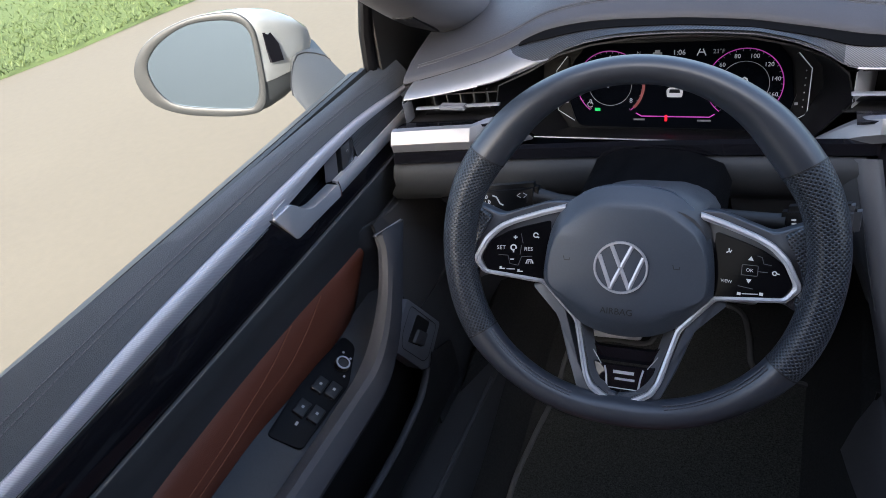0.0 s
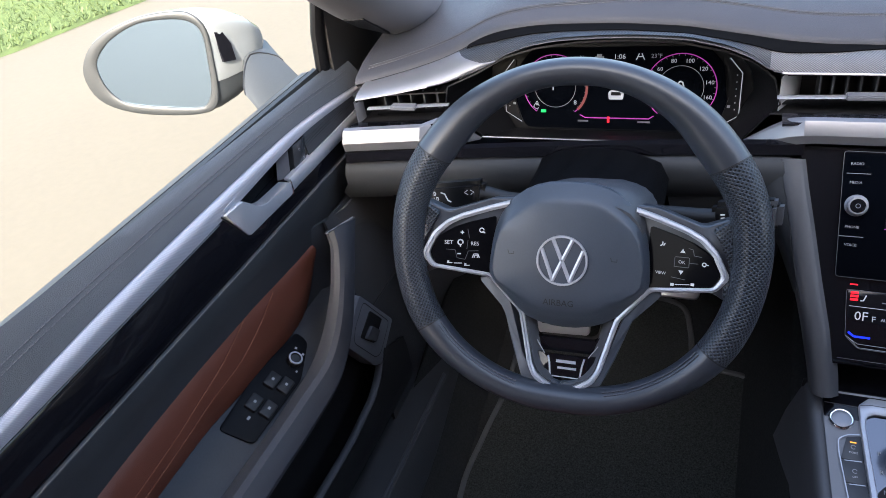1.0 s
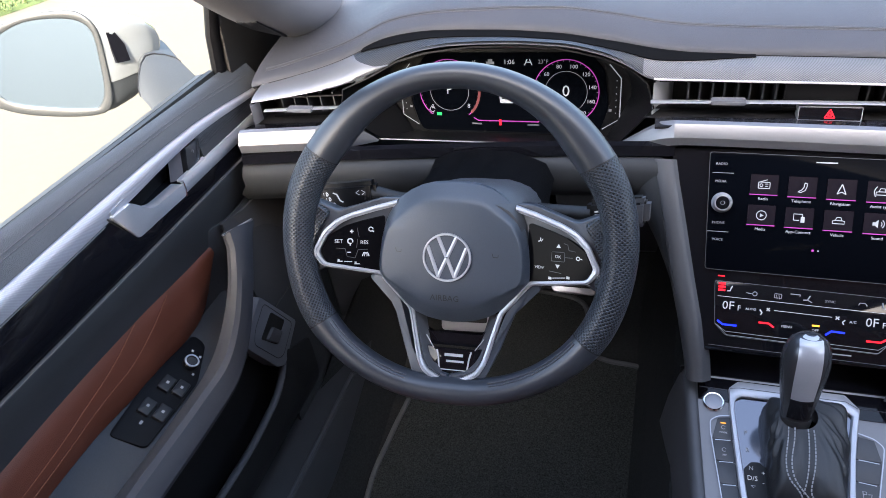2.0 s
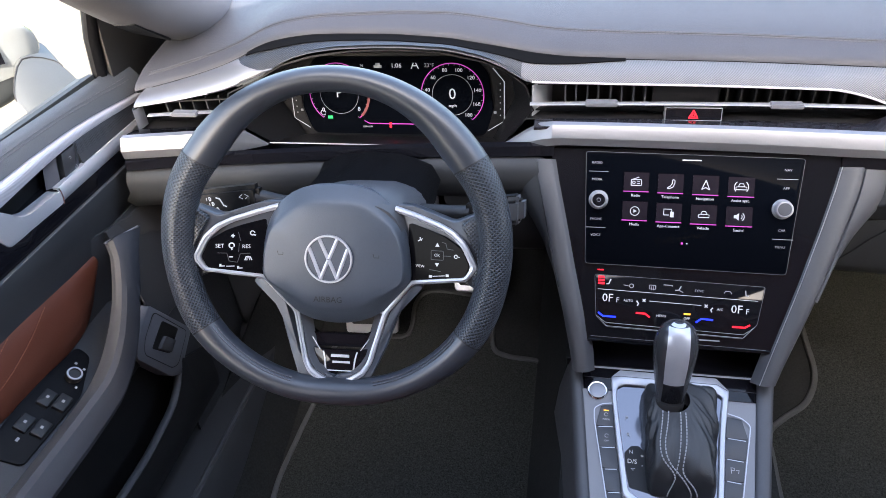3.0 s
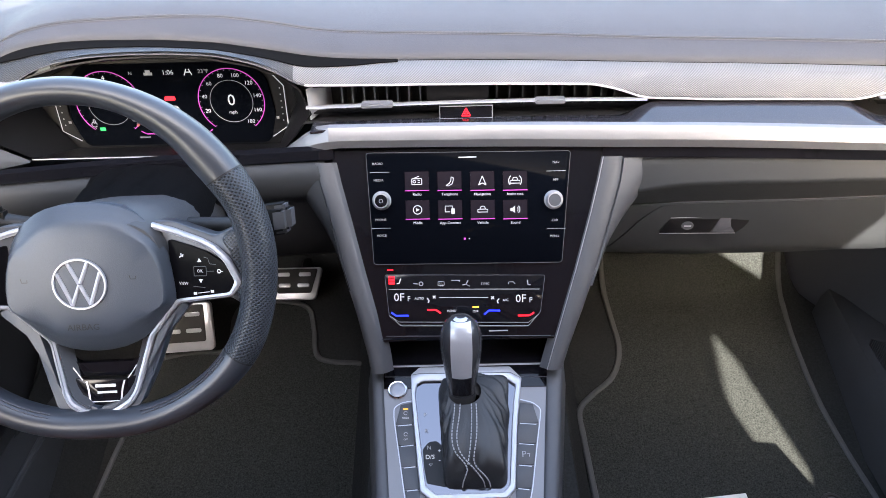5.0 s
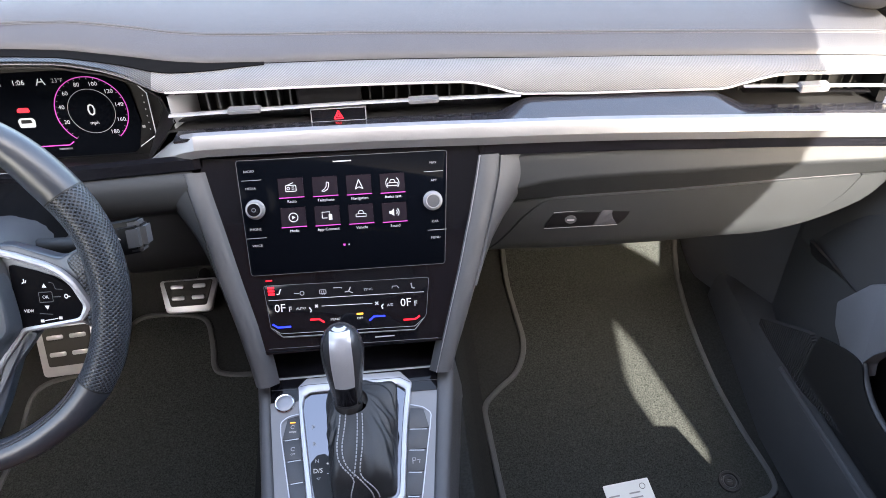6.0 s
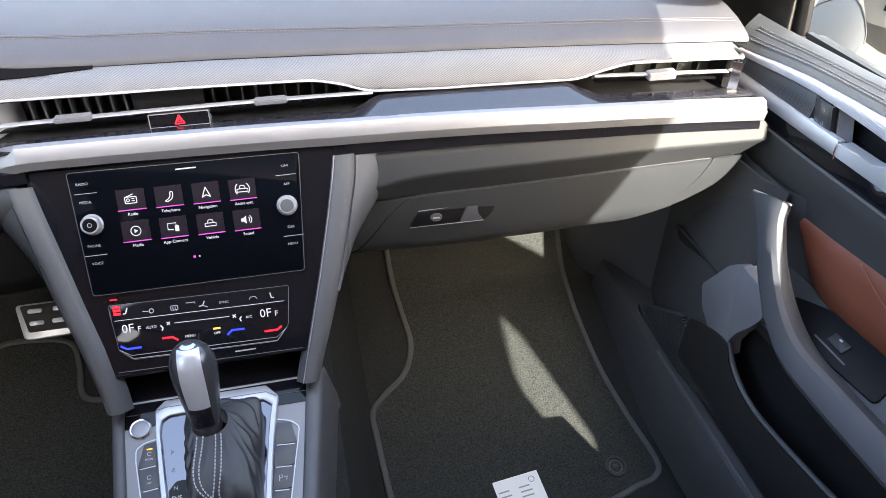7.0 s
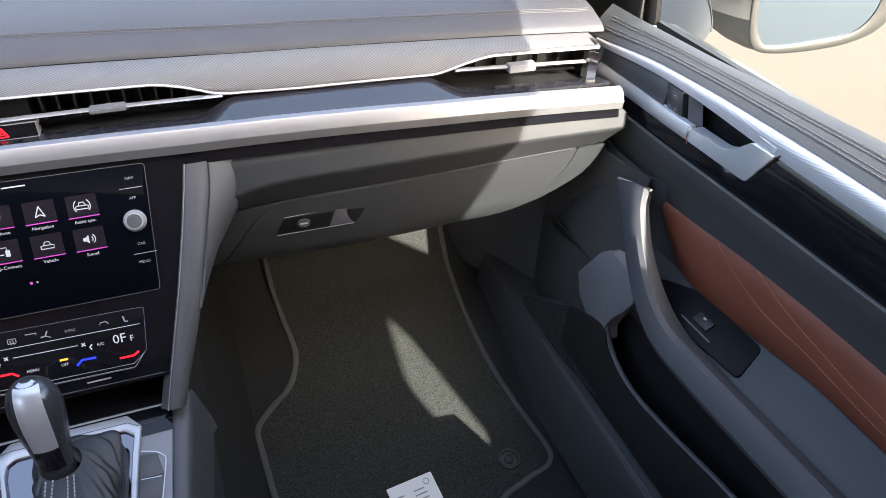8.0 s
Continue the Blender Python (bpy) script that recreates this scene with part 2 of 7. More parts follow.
def ringplate(outer, inner, frame_m, back, front):
    """A flat frame between two outlines of as many points."""
    bm = bmesh.new()
    n = len(outer)
    k = min(0.0012, (front - back) * 0.4)
    mid = [(Vector(a) * 0.85 + Vector(b) * 0.15) for a, b in zip(outer, inner)]
    mid2 = [(Vector(a) * 0.15 + Vector(b) * 0.85) for a, b in zip(outer, inner)]
    layers = [[frame_m @ Vector((p[0], p[1], w)) for p in pts] for pts, w in ((outer, back), (outer, front - k), (mid, front), (mid2, front), (inner, front - k), (inner, back))]
    vs = [[bm.verts.new(p) for p in row] for row in layers]
    for a, b in zip(vs, vs[1:] + vs[:1]):
        for i in range(n):
            bm.faces.new((a[i], a[(i + 1) % n], b[(i + 1) % n], b[i]))
    return bm


def tube(path, ra, rb=None, n=10, closed=False, up=(0, 0, 1), bm=None):
    """A bar along path with an elliptic section (ra across, rb along up); ra and rb may be lists."""
    p = [Vector(q) for q in path]
    m = len(p)
    ra = ra if isinstance(ra, (list, tuple)) else [ra] * m
    rb = ra if rb is None else rb if isinstance(rb, (list, tuple)) else [rb] * m
    bm = bm or bmesh.new()
    vs = []
    for i in range(m):
        t = (p[(i + 1) % m] - p[i - 1]) if closed else (p[min(i + 1, m - 1)] - p[max(i - 1, 0)])
        t.normalize()
        s = t.cross(Vector(up))
        s.normalize()
        w = s.cross(t)
        vs.append([bm.verts.new(p[i] + s * ra[i] * math.cos(a) + w * rb[i] * math.sin(a)) for a in (2 * math.pi * k / n for k in range(n))])
    for i in range(m if closed else m - 1):
        a, b = vs[i], vs[(i + 1) % m]
        for k in range(n):
            bm.faces.new((a[k], a[(k + 1) % n], b[(k + 1) % n], b[k]))
    if not closed:
        bm.faces.new(vs[0])
        bm.faces.new(vs[-1])
    return bm


def box(lo, hi, bevel=0.0, m=None, bm=None):
    own = bmesh.new()
    bmesh.ops.create_cube(own, size=1.0)
    for v in own.verts:
        v.co = Vector([lo[i] + (v.co[i] + 0.5) * (hi[i] - lo[i]) for i in range(3)])
    if bevel:
        bmesh.ops.bevel(own, geom=own.edges[:], offset=bevel, segments=2, affect="EDGES")
    if m is not None:
        bmesh.ops.transform(own, matrix=m, verts=own.verts)
    if bm is None:
        return own
    me = bpy.data.meshes.new("tmp")
    own.to_mesh(me)
    own.free()
    bm.from_mesh(me)
    bpy.data.meshes.remove(me)
    return bm


def circle(cx, cy, r, n=24, ry=None):
    return [(cx + r * math.cos(2 * math.pi * k / n), cy + (ry or r) * math.sin(2 * math.pi * k / n)) for k in range(n)]


def lathe(profile, frame_m, n=24):
    """Turned body: profile of (radius, height)."""
    rows = [[frame_m @ Vector((r * math.cos(2 * math.pi * k / n), r * math.sin(2 * math.pi * k / n), h)) for k in range(n)] for r, h in profile]
    return grid(rows, close=True, caps=True)


def words(name, text, size, frame_m, u, v, material, parent, w=0.0006, align="CENTER", label=""):
    """Lettering in the plane of frame_m, centred at (u, v)."""
    cu = bpy.data.curves.new("letters", "FONT")
    cu.body, cu.size, cu.align_x, cu.align_y = text, size, align, "CENTER"
    cu.resolution_u = 2
    tmp = bpy.data.objects.new("letters", cu)
    me = bpy.data.meshes.new_from_object(tmp)
    bpy.data.objects.remove(tmp)
    bpy.data.curves.remove(cu)
    me.name = name
    me.transform(frame_m @ Matrix.Translation((u, v, w)))
    me.materials.clear()
    me.materials.append(material)
    ob = new(name, me)
    ob.parent = parent
    if label:
        tagged(ob, label)
    return ob


def bars(items, frame_m, w=0.0006, bm=None):
    """Thin plates (u0, v0, u1, v1) lying on the plane of frame_m."""
    bm = bm or bmesh.new()
    for u0, v0, u1, v1 in items:
        box((u0, v0, w - 0.0004), (u1, v1, w), m=frame_m, bm=bm)
    return bm


def line(pts, frame_m, width, w=0.0006, bm=None):
    """A flat stroke along (u, v) points on the plane of frame_m."""
    bm = bm or bmesh.new()
    p = [Vector(q) for q in pts]
    left, right = [], []
    for i in range(len(p)):
        t = (p[min(i + 1, len(p) - 1)] - p[max(i - 1, 0)]).normalized()
        s = Vector((-t.y, t.x)) * width / 2
        left.append(bm.verts.new(frame_m @ Vector((*(p[i] + s), w))))
        right.append(bm.verts.new(frame_m @ Vector((*(p[i] - s), w))))
    for i in range(len(p) - 1):
        bm.faces.new((left[i], left[i + 1], right[i + 1], right[i]))
    return bm


def stitches(path, material, parent, step=0.006, length=0.004, r=0.0006, name="stitching"):
    """A row of thread stitches along a path of points."""
    p = [Vector(q) for q in path]
    bm = bmesh.new()
    carry = 0.0
    for a, b in zip(p, p[1:]):
        d = (b - a).length
        if d < 1e-6:
            continue
        t = (b - a) / d
        s = carry
        while s < d:
            c0, c1 = a + t * s, a + t * (s + length)
            q = t.to_track_quat("X", "Z").to_matrix().to_4x4()
            box((0, -r, -r), (length, r, r), m=Matrix.Translation(c0) @ q, bm=bm)
            s += step
        carry = s - d
    return part(name, bm, material, parent, smooth=False)


def lerp(x, table):
    xs = [a for a, _ in table]
    return float(np.interp(x, xs, [b for _, b in table]))


def soft(x, table, w=0.012):
    """Piecewise-linear table, smoothed over a width w."""
    return sum(lerp(x + k * w / 2, table) for k in (-2, -1, 0, 1, 2)) / 5


def span(a, b, n):
    return [a + (b - a) * i / (n - 1) for i in range(n)]


def plane_frame(origin, v):
    """A frame whose u is the world's x, v the given direction; w points towards the cabin."""
    v = Vector(v).normalized()
    u = Vector((1, 0, 0))
    w = u.cross(v)
    return Matrix(((u.x, v.x, w.x, origin[0]), (u.y, v.y, w.y, origin[1]), (u.z, v.z, w.z, origin[2]), (0, 0, 0, 1)))

# ---- ground and car shell ----
def build_ground():
    bm = bmesh.new()
    bmesh.ops.create_grid(bm, x_segments=4, y_segments=4, size=400)
    tagged(part("ground", bm, M_CONCRETE), "pale beige concrete driveway in full sun", "driveway", kind="structure")
    # added slab, no such surface known: dims the ground on the passenger's side
    slab = part("pavement", box((1.02, -14, -0.05), (24, 26, 0.006), 0.003), M_DIMMED, smooth=False)
    tagged(slab, "darker beige concrete slab, added to dim the ground beside the car", "pavement", kind="structure")
    # lawn beyond the drive, a slightly raised sheet with an uneven edge
    edge = [(-4.62 + 0.62 * (y - 3.5) * 0.55 + random.uniform(-0.03, 0.03), y) for y in span(-60, 90, 300)]
    rows = [[(x, y, 0.002) for x, y in edge], [(x - 0.10, y, 0.03) for x, y in edge], [(x - 90, y, 0.03) for x, y in edge]]
    tagged(part("lawn", grid(rows), M_SOIL), "green lawn beside the concrete driveway", "lawn", kind="structure")
    bm = bmesh.new()
    for _ in range(15000):
        y = random.uniform(1.2, 8.5)
        x0 = -4.62 + 0.341 * (y - 3.5)
        x = x0 - abs(random.gauss(0, 1.3)) + 0.02
        h, a = random.uniform(0.02, 0.045), random.uniform(0, 6.28)
        d = Vector((math.cos(a), math.sin(a), 0))
        lean = Vector((random.gauss(0, 0.03), random.gauss(0, 0.03), 0))
        p = Vector((x, y, 0.025))
        bm.faces.new((bm.verts.new(p - d * 0.006), bm.verts.new(p + d * 0.006), bm.verts.new(p + lean + Vector((0, 0, h)))))
    tagged(part("grass", bm, M_GRASS, smooth=False), "short green grass blades on the lawn", "grass", kind="stuff")


def floor_z(y):
    """Height of the carpeted floor along the footwell."""
    return soft(y, [(-1.2, 0.245), (0.62, 0.235), (0.69, 0.245), (1.10, 0.352), (1.30, 0.60), (1.40, 0.75)], 0.03)


def build_shell():
    shell = thing("car_body", "white car body shell with dark carpet and cloth-covered pillars", "car body", kind="structure")
    ys = span(-1.2, 1.40, 200)
    # carpet floor with a raised tunnel
    xs = [-0.70, -0.64, -0.60, -0.40, -0.175, -0.145, -0.12, 0.12, 0.145, 0.175, 0.40, 0.628, 0.65, 0.70]
    hs = [0.10, 0.05, 0.0, 0.0, 0.0, 0.05, 0.20, 0.20, 0.05, 0.0, 0.0, 0.0, 0.012, 0.02]
    rows = [[(x, y, floor_z(y) - 0.012 + h) for x, h in zip(xs, hs)] for y in ys]
    part("floor_carpet", grid(rows, 0.02), M_CARPET, shell, "dark carpet over the footwells and tunnel")
    for s in (-1, 1):
        x0 = 0.70 if s > 0 else 0.715
        # sill with its bright strip
        yy = span(-0.9, 1.02, 40)
        prof = [(0.624, 0.25), (0.630, 0.30), (0.636, 0.345), (0.644, 0.360), (0.660, 0.366), (0.72, 0.366), (0.76, 0.36), (0.78, 0.20)]
        rows = [[(s * x, y, z + (0.02 if s > 0 else 0.0) + 0.10 * max(0, y - 0.85)) for x, z in prof] for y in yy]
        part("door_sill", grid(rows, 0.01), M_DOOR, shell, "dark plastic door sill")
        rows = [[(s * x, y, z + (0.02 if s > 0 else 0.0)) for x, z in ((0.6465, 0.3605), (0.6475, 0.3645), (0.6495, 0.3662), (0.6515, 0.3655))] for y in span(-0.6, 0.80, 20)]
        part("sill_strip", grid(rows, 0.002), M_GREY, shell, "thin bright metal sill strip")
        # kick panel beside the footwell
        yy = span(0.93, 1.38, 28)
        rows = []
        for z in span(0.24, 0.74, 12):
            rows.append([(s * (x0 + 0.014 - 0.104 * math.sin(min(1, (y - 0.93) / 0.27) * 1.57) - 0.012 * max(0, 0.48 - z) / 0.24), y, z) for y in yy])
        part("kick_panel", grid(rows, 0.01), M_GREY, shell, "grey plastic side panel in the footwell")
        # A-pillar with its cloth cover
        path = smoothed([Vector((s * 0.705, 1.12, 0.865)), Vector((s * 0.70, 1.045, 0.905)), Vector((s * 0.690, 0.965, 0.940)), Vector((s * 0.682, 0.84, 1.006)), Vector((s * 0.668, 0.62, 1.165)), Vector((s * 0.63, 0.45, 1.28)), Vector((s * 0.60, 0.33, 1.345))], 5)
        n = len(path)
        pc = part("pillar_cover", tube(path, [0.040 + 0.012 * min(1, i / 8) for i in range(n)], [0.040 + 0.008 * min(1, i / 8) for i in range(n)], 16), M_PILLAR, shell, "grey cloth-covered windscreen pillar", angle=70)
        bmt = bmesh.new()
        bmt.faces.new([bmt.verts.new((s * x, y, z - 0.0025)) for x, y, z in ((0.694, 0.8209, 0.9635), (0.6676, 0.8243, 0.9627), (0.6710, 0.8612, 0.9399), (0.6800, 0.9085, 0.9125), (0.6944, 0.8536, 0.9430))])
        thicken(bmt, 0.003)
        part("tweeter_slot", bmt, M_HOUSING, pc, "dark slot in the pillar cover", smooth=False)
        part("window_frame", tube([(s * 0.768, 0.858, 0.875), (s * 0.766, 0.866, 0.93), (s * 0.755, 0.880, 1.0), (s * 0.735, 0.86, 1.07), (s * 0.69, 0.70, 1.20), (s * 0.652, 0.42, 1.318)], 0.009, 0.012, 10, up=(0, 1, 0.2)), M_SWITCHES, shell, "black window frame")
        # black corner triangle of the window with the small speaker cover
        tri = [(0.862, 0.850), (1.10, 0.820), (1.10, 0.92), (0.90, 1.06), (0.875, 0.97)]
        fm = Matrix(((0, 0, -s, s * 0.748), (1, 0, 0, 0), (0, 1, 0, 0), (0, 0, 0, 1)))
        part("corner_cover", prism(rounded(tri, 0.01), fm, -0.02, -0.006, 0.003), M_BLACK, shell, "dark triangular cover in the window corner")
        # roof edge above the side windows
        edge = [(0.66, 1.178), (0.37, 1.220), (0.13, 1.226), (0.0, 1.243), (-0.095, 1.262), (-0.20, 1.250), (-0.27, 1.193), (-0.5, 1.187), (-1.3, 1.150)][::-1]
        ys_ = span(-1.3, 0.66, 60)
        def at_window(y, z, d=0.0):
            return (s * (0.77 - 0.267 * (z - 0.87) - d), y, z)
        rows = [[at_window(y, soft(y, edge, 0.03) + dz, d) for y in ys_] for dz, d in ((0.012, 0.016), (0.0, 0.010), (0.0, -0.004), (0.03, -0.010))] + [[(s * 0.66, y, 1.31 - 0.10 * max(0, y - 0.2)) for y in ys_], [(s * 0.60, y, 1.375 - 0.16 * max(0, y - 0.2)) for y in ys_]]
        part("window_frame", grid(rows, 0.004), M_RUBBER, shell, "black window frame under the roof")
        # roof rail over the side window, B-pillar, body side below the window
        rail = smoothed([Vector((s * 0.60, 0.36, 1.345)), Vector((s * 0.585, 0.1, 1.385)), Vector((s * 0.58, -0.25, 1.395)), Vector((s * 0.58, -0.8, 1.37)), Vector((s * 0.60, -1.3, 1.27))], 5)
        part("roof_rail", tube(rail, 0.035, 0.045, 10), M_LINER, shell, "pale headliner edge above the side windows")
        if s < 0:
            part("middle_pillar", tube([(s * x, y, z) for x, y, z in ((0.735, -0.47, 0.30), (0.745, -0.47, 0.88), (0.66, -0.51, 1.15), (0.59, -0.54, 1.39))], 0.03, 0.245, 10, up=(0, 1, 0)), M_PILLAR, shell, "grey covered pillar between the side windows")
        else:
            zz = (0.30, 0.60, 0.87, 0.92, 0.962, 1.015, 1.03, 1.07, 1.114, 1.15, 1.19, 1.262, 1.31)
            fe = [(0.30, 0.27), (0.87, 0.235), (0.92, 0.20), (1.015, 0.131), (1.126, 0.028), (1.262, -0.095), (1.31, -0.13)]
            re = [(0.30, -0.40), (0.87, -0.335), (0.962, -0.320), (1.03, -0.288), (1.114, -0.254), (1.19, -0.272), (1.31, -0.25)]
            rows = [[(0.77 - 0.267 * max(0.0, z - 0.87), lerp(z, fe) * (1 - f) + lerp(z, re) * f, z) for f in span(0, 1, 6)] for z in zz]
            part("middle_pillar", grid(rows, 0.012), M_PILLAR, shell, "grey covered pillar between the side windows")
        rows = [[(s * (0.80 + b), y, z) for y in span(-2.2, 1.0, 16)] for b, z in ((-0.005, 0.846), (0.012, 0.851), (0.03, 0.843), (0.075, 0.77), (0.095, 0.55), (0.07, 0.25))]
        part("body_side", grid(rows, 0.008), M_WHITE, shell, "glossy white painted body side")
        rows = [[(s * x, y, z + (-0.006 if s > 0 else 0)) for y in span(-0.3, 0.845, 16)] for x, z in ((0.766, 0.868), (0.768, 0.888), (0.774, 0.889), (0.777, 0.872), (0.782, 0.872), (0.784, 0.884), (0.795, 0.882), (0.797, 0.86))]
        part("window_seal", grid(rows, 0.002), M_SEAL, shell, "black rubber window seal")
    # headliner and roof
    rows = []
    for y in span(-1.3, 0.34, 14):
        zc = 1.43 - 0.12 * ((y + 0.2) / 1.0) ** 2
        rows.append([(x, y, zc - 0.10 * (abs(x) / 0.6) ** 3) for x in span(-0.60, 0.60, 15)])
    part("headliner", grid(rows, 0.02), M_LINER, shell, "pale cloth headliner")
    rows = [[(x * 1.04, y - 0.02, z + 0.045) for x, y, z in row] for row in rows]
    part("roof_panel", grid(rows, 0.006), M_WHITE, shell, "white painted roof")
    # bulkhead in front, bonnet, rear wall and rear window frame
    rows = [[(x, y, z) for x in span(-0.80, 0.80, 8)] for y, z in ((1.40, 0.25), (1.40, 0.60), (1.46, 0.88), (1.50, 0.93))]
    part("bulkhead", grid(rows, 0.02), M_BLACK, shell, "dark bulkhead in front of the footwells")
    rows = [[(x, y, z - 0.05 * (abs(x) / 0.8) ** 2) for x in span(-0.88, 0.88, 12)] for y, z in ((1.50, 0.93), (1.9, 0.95), (2.4, 0.88), (2.7, 0.75), (2.75, 0.45))]
    part("bonnet", grid(rows, 0.01), M_WHITE, shell, "white painted bonnet")
    rows = [[(x, y, z) for x in span(-0.78, 0.78, 8)] for y, z in ((-1.15, 0.22), (-1.25, 0.60), (-1.40, 0.95), (-1.9, 1.0))]
    part("rear_bench", grid(rows, 0.05), M_RED, shell, "brown leather rear bench")
    # plain tail closing the car behind the bench, and the lower nose
    rows = [[(x, y - 0.06 * (abs(x) / 0.8) ** 2 * -1, z) for x in span(-0.86, 0.86, 12)] for y, z in ((-1.92, 1.03), (-2.14, 1.0), (-2.22, 0.92), (-2.26, 0.60), (-2.20, 0.25))]
    part("tail_panel", grid(rows, 0.01), M_WHITE, shell, "plain white tail of the car")
    for s in (-1, 1):
        part("rear_pillar", tube([(s * 0.60, -1.26, 1.29), (s * 0.68, -1.60, 1.15), (s * 0.78, -2.0, 0.98)], 0.045, 0.06, 10), M_PILLAR, shell, "grey covered rear pillar")
        rows = [[(s * (x + 0.01 * b), y, z) for y in span(1.0, 2.72, 10)] for b, (x, z) in enumerate(((0.86, 0.86), (0.875, 0.78), (0.895, 0.55), (0.87, 0.25)))]
        part("front_wing", grid(rows, 0.008), M_WHITE, shell, "plain white front wing")


def build_rear_blockers():
    """Unseen panes added to block light behind the passenger's door and in the tail."""
    g = thing("rear_side_blocker", "unseen dark rear side pane, added to block sunlight", "car window", "rear windows")
    # outline cut to shape the sun patch on the passenger's mat
    outline = [(-0.34, 0.875), (-0.368, 0.973), (-0.422, 1.052), (-0.486, 1.113), (-0.492, 1.185), (-1.25, 1.150), (-1.95, 1.00), (-1.95, 0.875)]
    bm = bmesh.new()
    bm.faces.new([bm.verts.new((0.77 - 0.267 * (z - 0.87), y, z)) for y, z in outline])
    thicken(bm, 0.004)
    part("pane", bm, M_BLOCKER, g, "opaque dark pane", smooth=False)
    g = thing("rear_blocker", "unseen dark sloping rear pane, added to darken the cabin", "car window", "rear windows")
    rows = [[(x, y, z) for x in span(-0.66, 0.66, 10)] for y, z in ((-1.30, 1.33), (-1.6, 1.20), (-1.92, 1.04))]
    part("pane", grid(rows, 0.004), M_BLOCKER, g, "opaque dark pane")


def mat_rise(y):
    """Extra height of a mat where the floor turns up steeply."""
    return 0.035 * min(1, max(0, (y - 1.06) / 0.10))


def build_floor_mat(name, outline, label):
    mt = thing(name, label, "floor mat")
    pts = smoothed([(x, y, 0) for x, y in outline], 6, closed=True)
    n = len(pts)
    c = sum(pts, Vector()) / n
    bm = bmesh.new()
    rings = []
    fr = [1.0, 0.985] + [0.96 - 0.03 * k for k in range(31)]
    for k, f in enumerate(fr):
        rings.append([bm.verts.new((c.x + (p.x - c.x) * f, c.y + (p.y - c.y) * f, floor_z(c.y + (p.y - c.y) * f) + (0.0 if k == 0 else 0.010) + mat_rise(c.y + (p.y - c.y) * f))) for p in pts])
    for a, b in zip(rings, rings[1:]):
        for i in range(n):
            bm.faces.new((a[i], a[(i + 1) % n], b[(i + 1) % n], b[i]))
    mid = bm.verts.new((c.x, c.y, floor_z(c.y) + 0.010))
    for i in range(n):
        bm.faces.new((rings[-1][i], rings[-1][(i + 1) % n], mid))
    part("velour", bm, M_MAT, mt, "dark velour surface")
    path = [Vector((p.x, p.y, floor_z(p.y) + 0.009 + mat_rise(p.y))) for p in pts]
    part("hem", tube(path, 0.0052, 0.0042, 8, closed=True), M_HEM, mt, "grey stitched hem")
    return mt


def build_mats():
    right = [(0.262, 1.31), (0.259, 1.22), (0.259, 1.12), (0.268, 1.02), (0.272, 0.955), (0.252, 0.905), (0.212, 0.872), (0.188, 0.845), (0.188, 0.80), (0.194, 0.70), (0.205, 0.52), (0.30, 0.46), (0.45, 0.50), (0.50, 0.62), (0.56, 0.650), (0.605, 0.662), (0.618, 0.69), (0.600, 0.77), (0.585, 0.86), (0.581, 0.97), (0.587, 1.06), (0.592, 1.15), (0.592, 1.25), (0.585, 1.32), (0.53, 1.335), (0.35, 1.33)]
    build_floor_mat("floor_mat", right, "black velour floor mat in the passenger footwell")
    left = [(-0.500, 0.965), (-0.425, 0.972), (-0.421, 1.04), (-0.402, 1.066), (-0.345, 1.068), (-0.290, 1.056), (-0.272, 1.01), (-0.262, 0.958), (-0.235, 0.944), (-0.180, 0.938), (-0.163, 0.915), (-0.162, 0.80), (-0.163, 0.68), (-0.17, 0.50), (-0.26, 0.46), (-0.42, 0.47), (-0.55, 0.52), (-0.585, 0.66), (-0.576, 0.76), (-0.560, 0.85), (-0.555, 0.94)]
    build_floor_mat("floor_mat", left, "black velour floor mat in the driver's footwell")
    # round clip of the passenger mat
    fm = plane_frame((0.549, 0.689, floor_z(0.689) + 0.0102), (0, 1, 0.2))
    clip = thing("mat_clip", "round black plastic clip holding the floor mat", "mat clip")
    part("collar", ringplate(circle(0, 0, 0.0175), circle(0, 0, 0.0125), fm, -0.002, 0.003), M_BLACK, clip)
    part("button", lathe([(0.0125, -0.002), (0.0122, 0.0008), (0.0085, 0.001), (0.008, 0.003), (0.005, 0.0032), (0.0045, 0.001)], fm), M_RUBBER, clip)
    part("clip_ring", ringplate(circle(0, 0, 0.0110), circle(0, 0, 0.0094), fm, -0.002, 0.0022), M_GREY, clip, "grey ring on the clip")
    part("clip_slot", bars([(-0.0045, -0.0014, 0.0045, 0.0000), (-0.0035, 0.0018, 0.0035, 0.0030)], fm, 0.0038), M_GREY, clip)
    # card lying on the mat
    p = Vector((0.389, 0.672, floor_z(0.672) + 0.0125))
    fm = Matrix.Translation(p) @ Matrix.Rotation(radians(6), 4, "Z") @ Matrix.Rotation(radians(11), 4, "X")
    card = thing("paper_card", "white printed card lying on the floor mat", "card")
    part("sheet", prism(rounded([(-0.037, -0.05), (0.037, -0.05), (0.037, 0.032), (-0.037, 0.032)], 0.002), fm, -0.0004, 0.0005), M_PAPER, card)
    rng = random.Random(5)
    items = []
    for k in range(5):
        v = 0.012 - k * 0.0075
        items += [(-0.033, v, -0.033 + rng.uniform(0.012, 0.02), v + 0.0022), (0.0, v, rng.uniform(0.010, 0.02), v + 0.0022)]
    part("print", bars(items, fm, 0.0009), M_THREAD, card, "rows of small grey print")
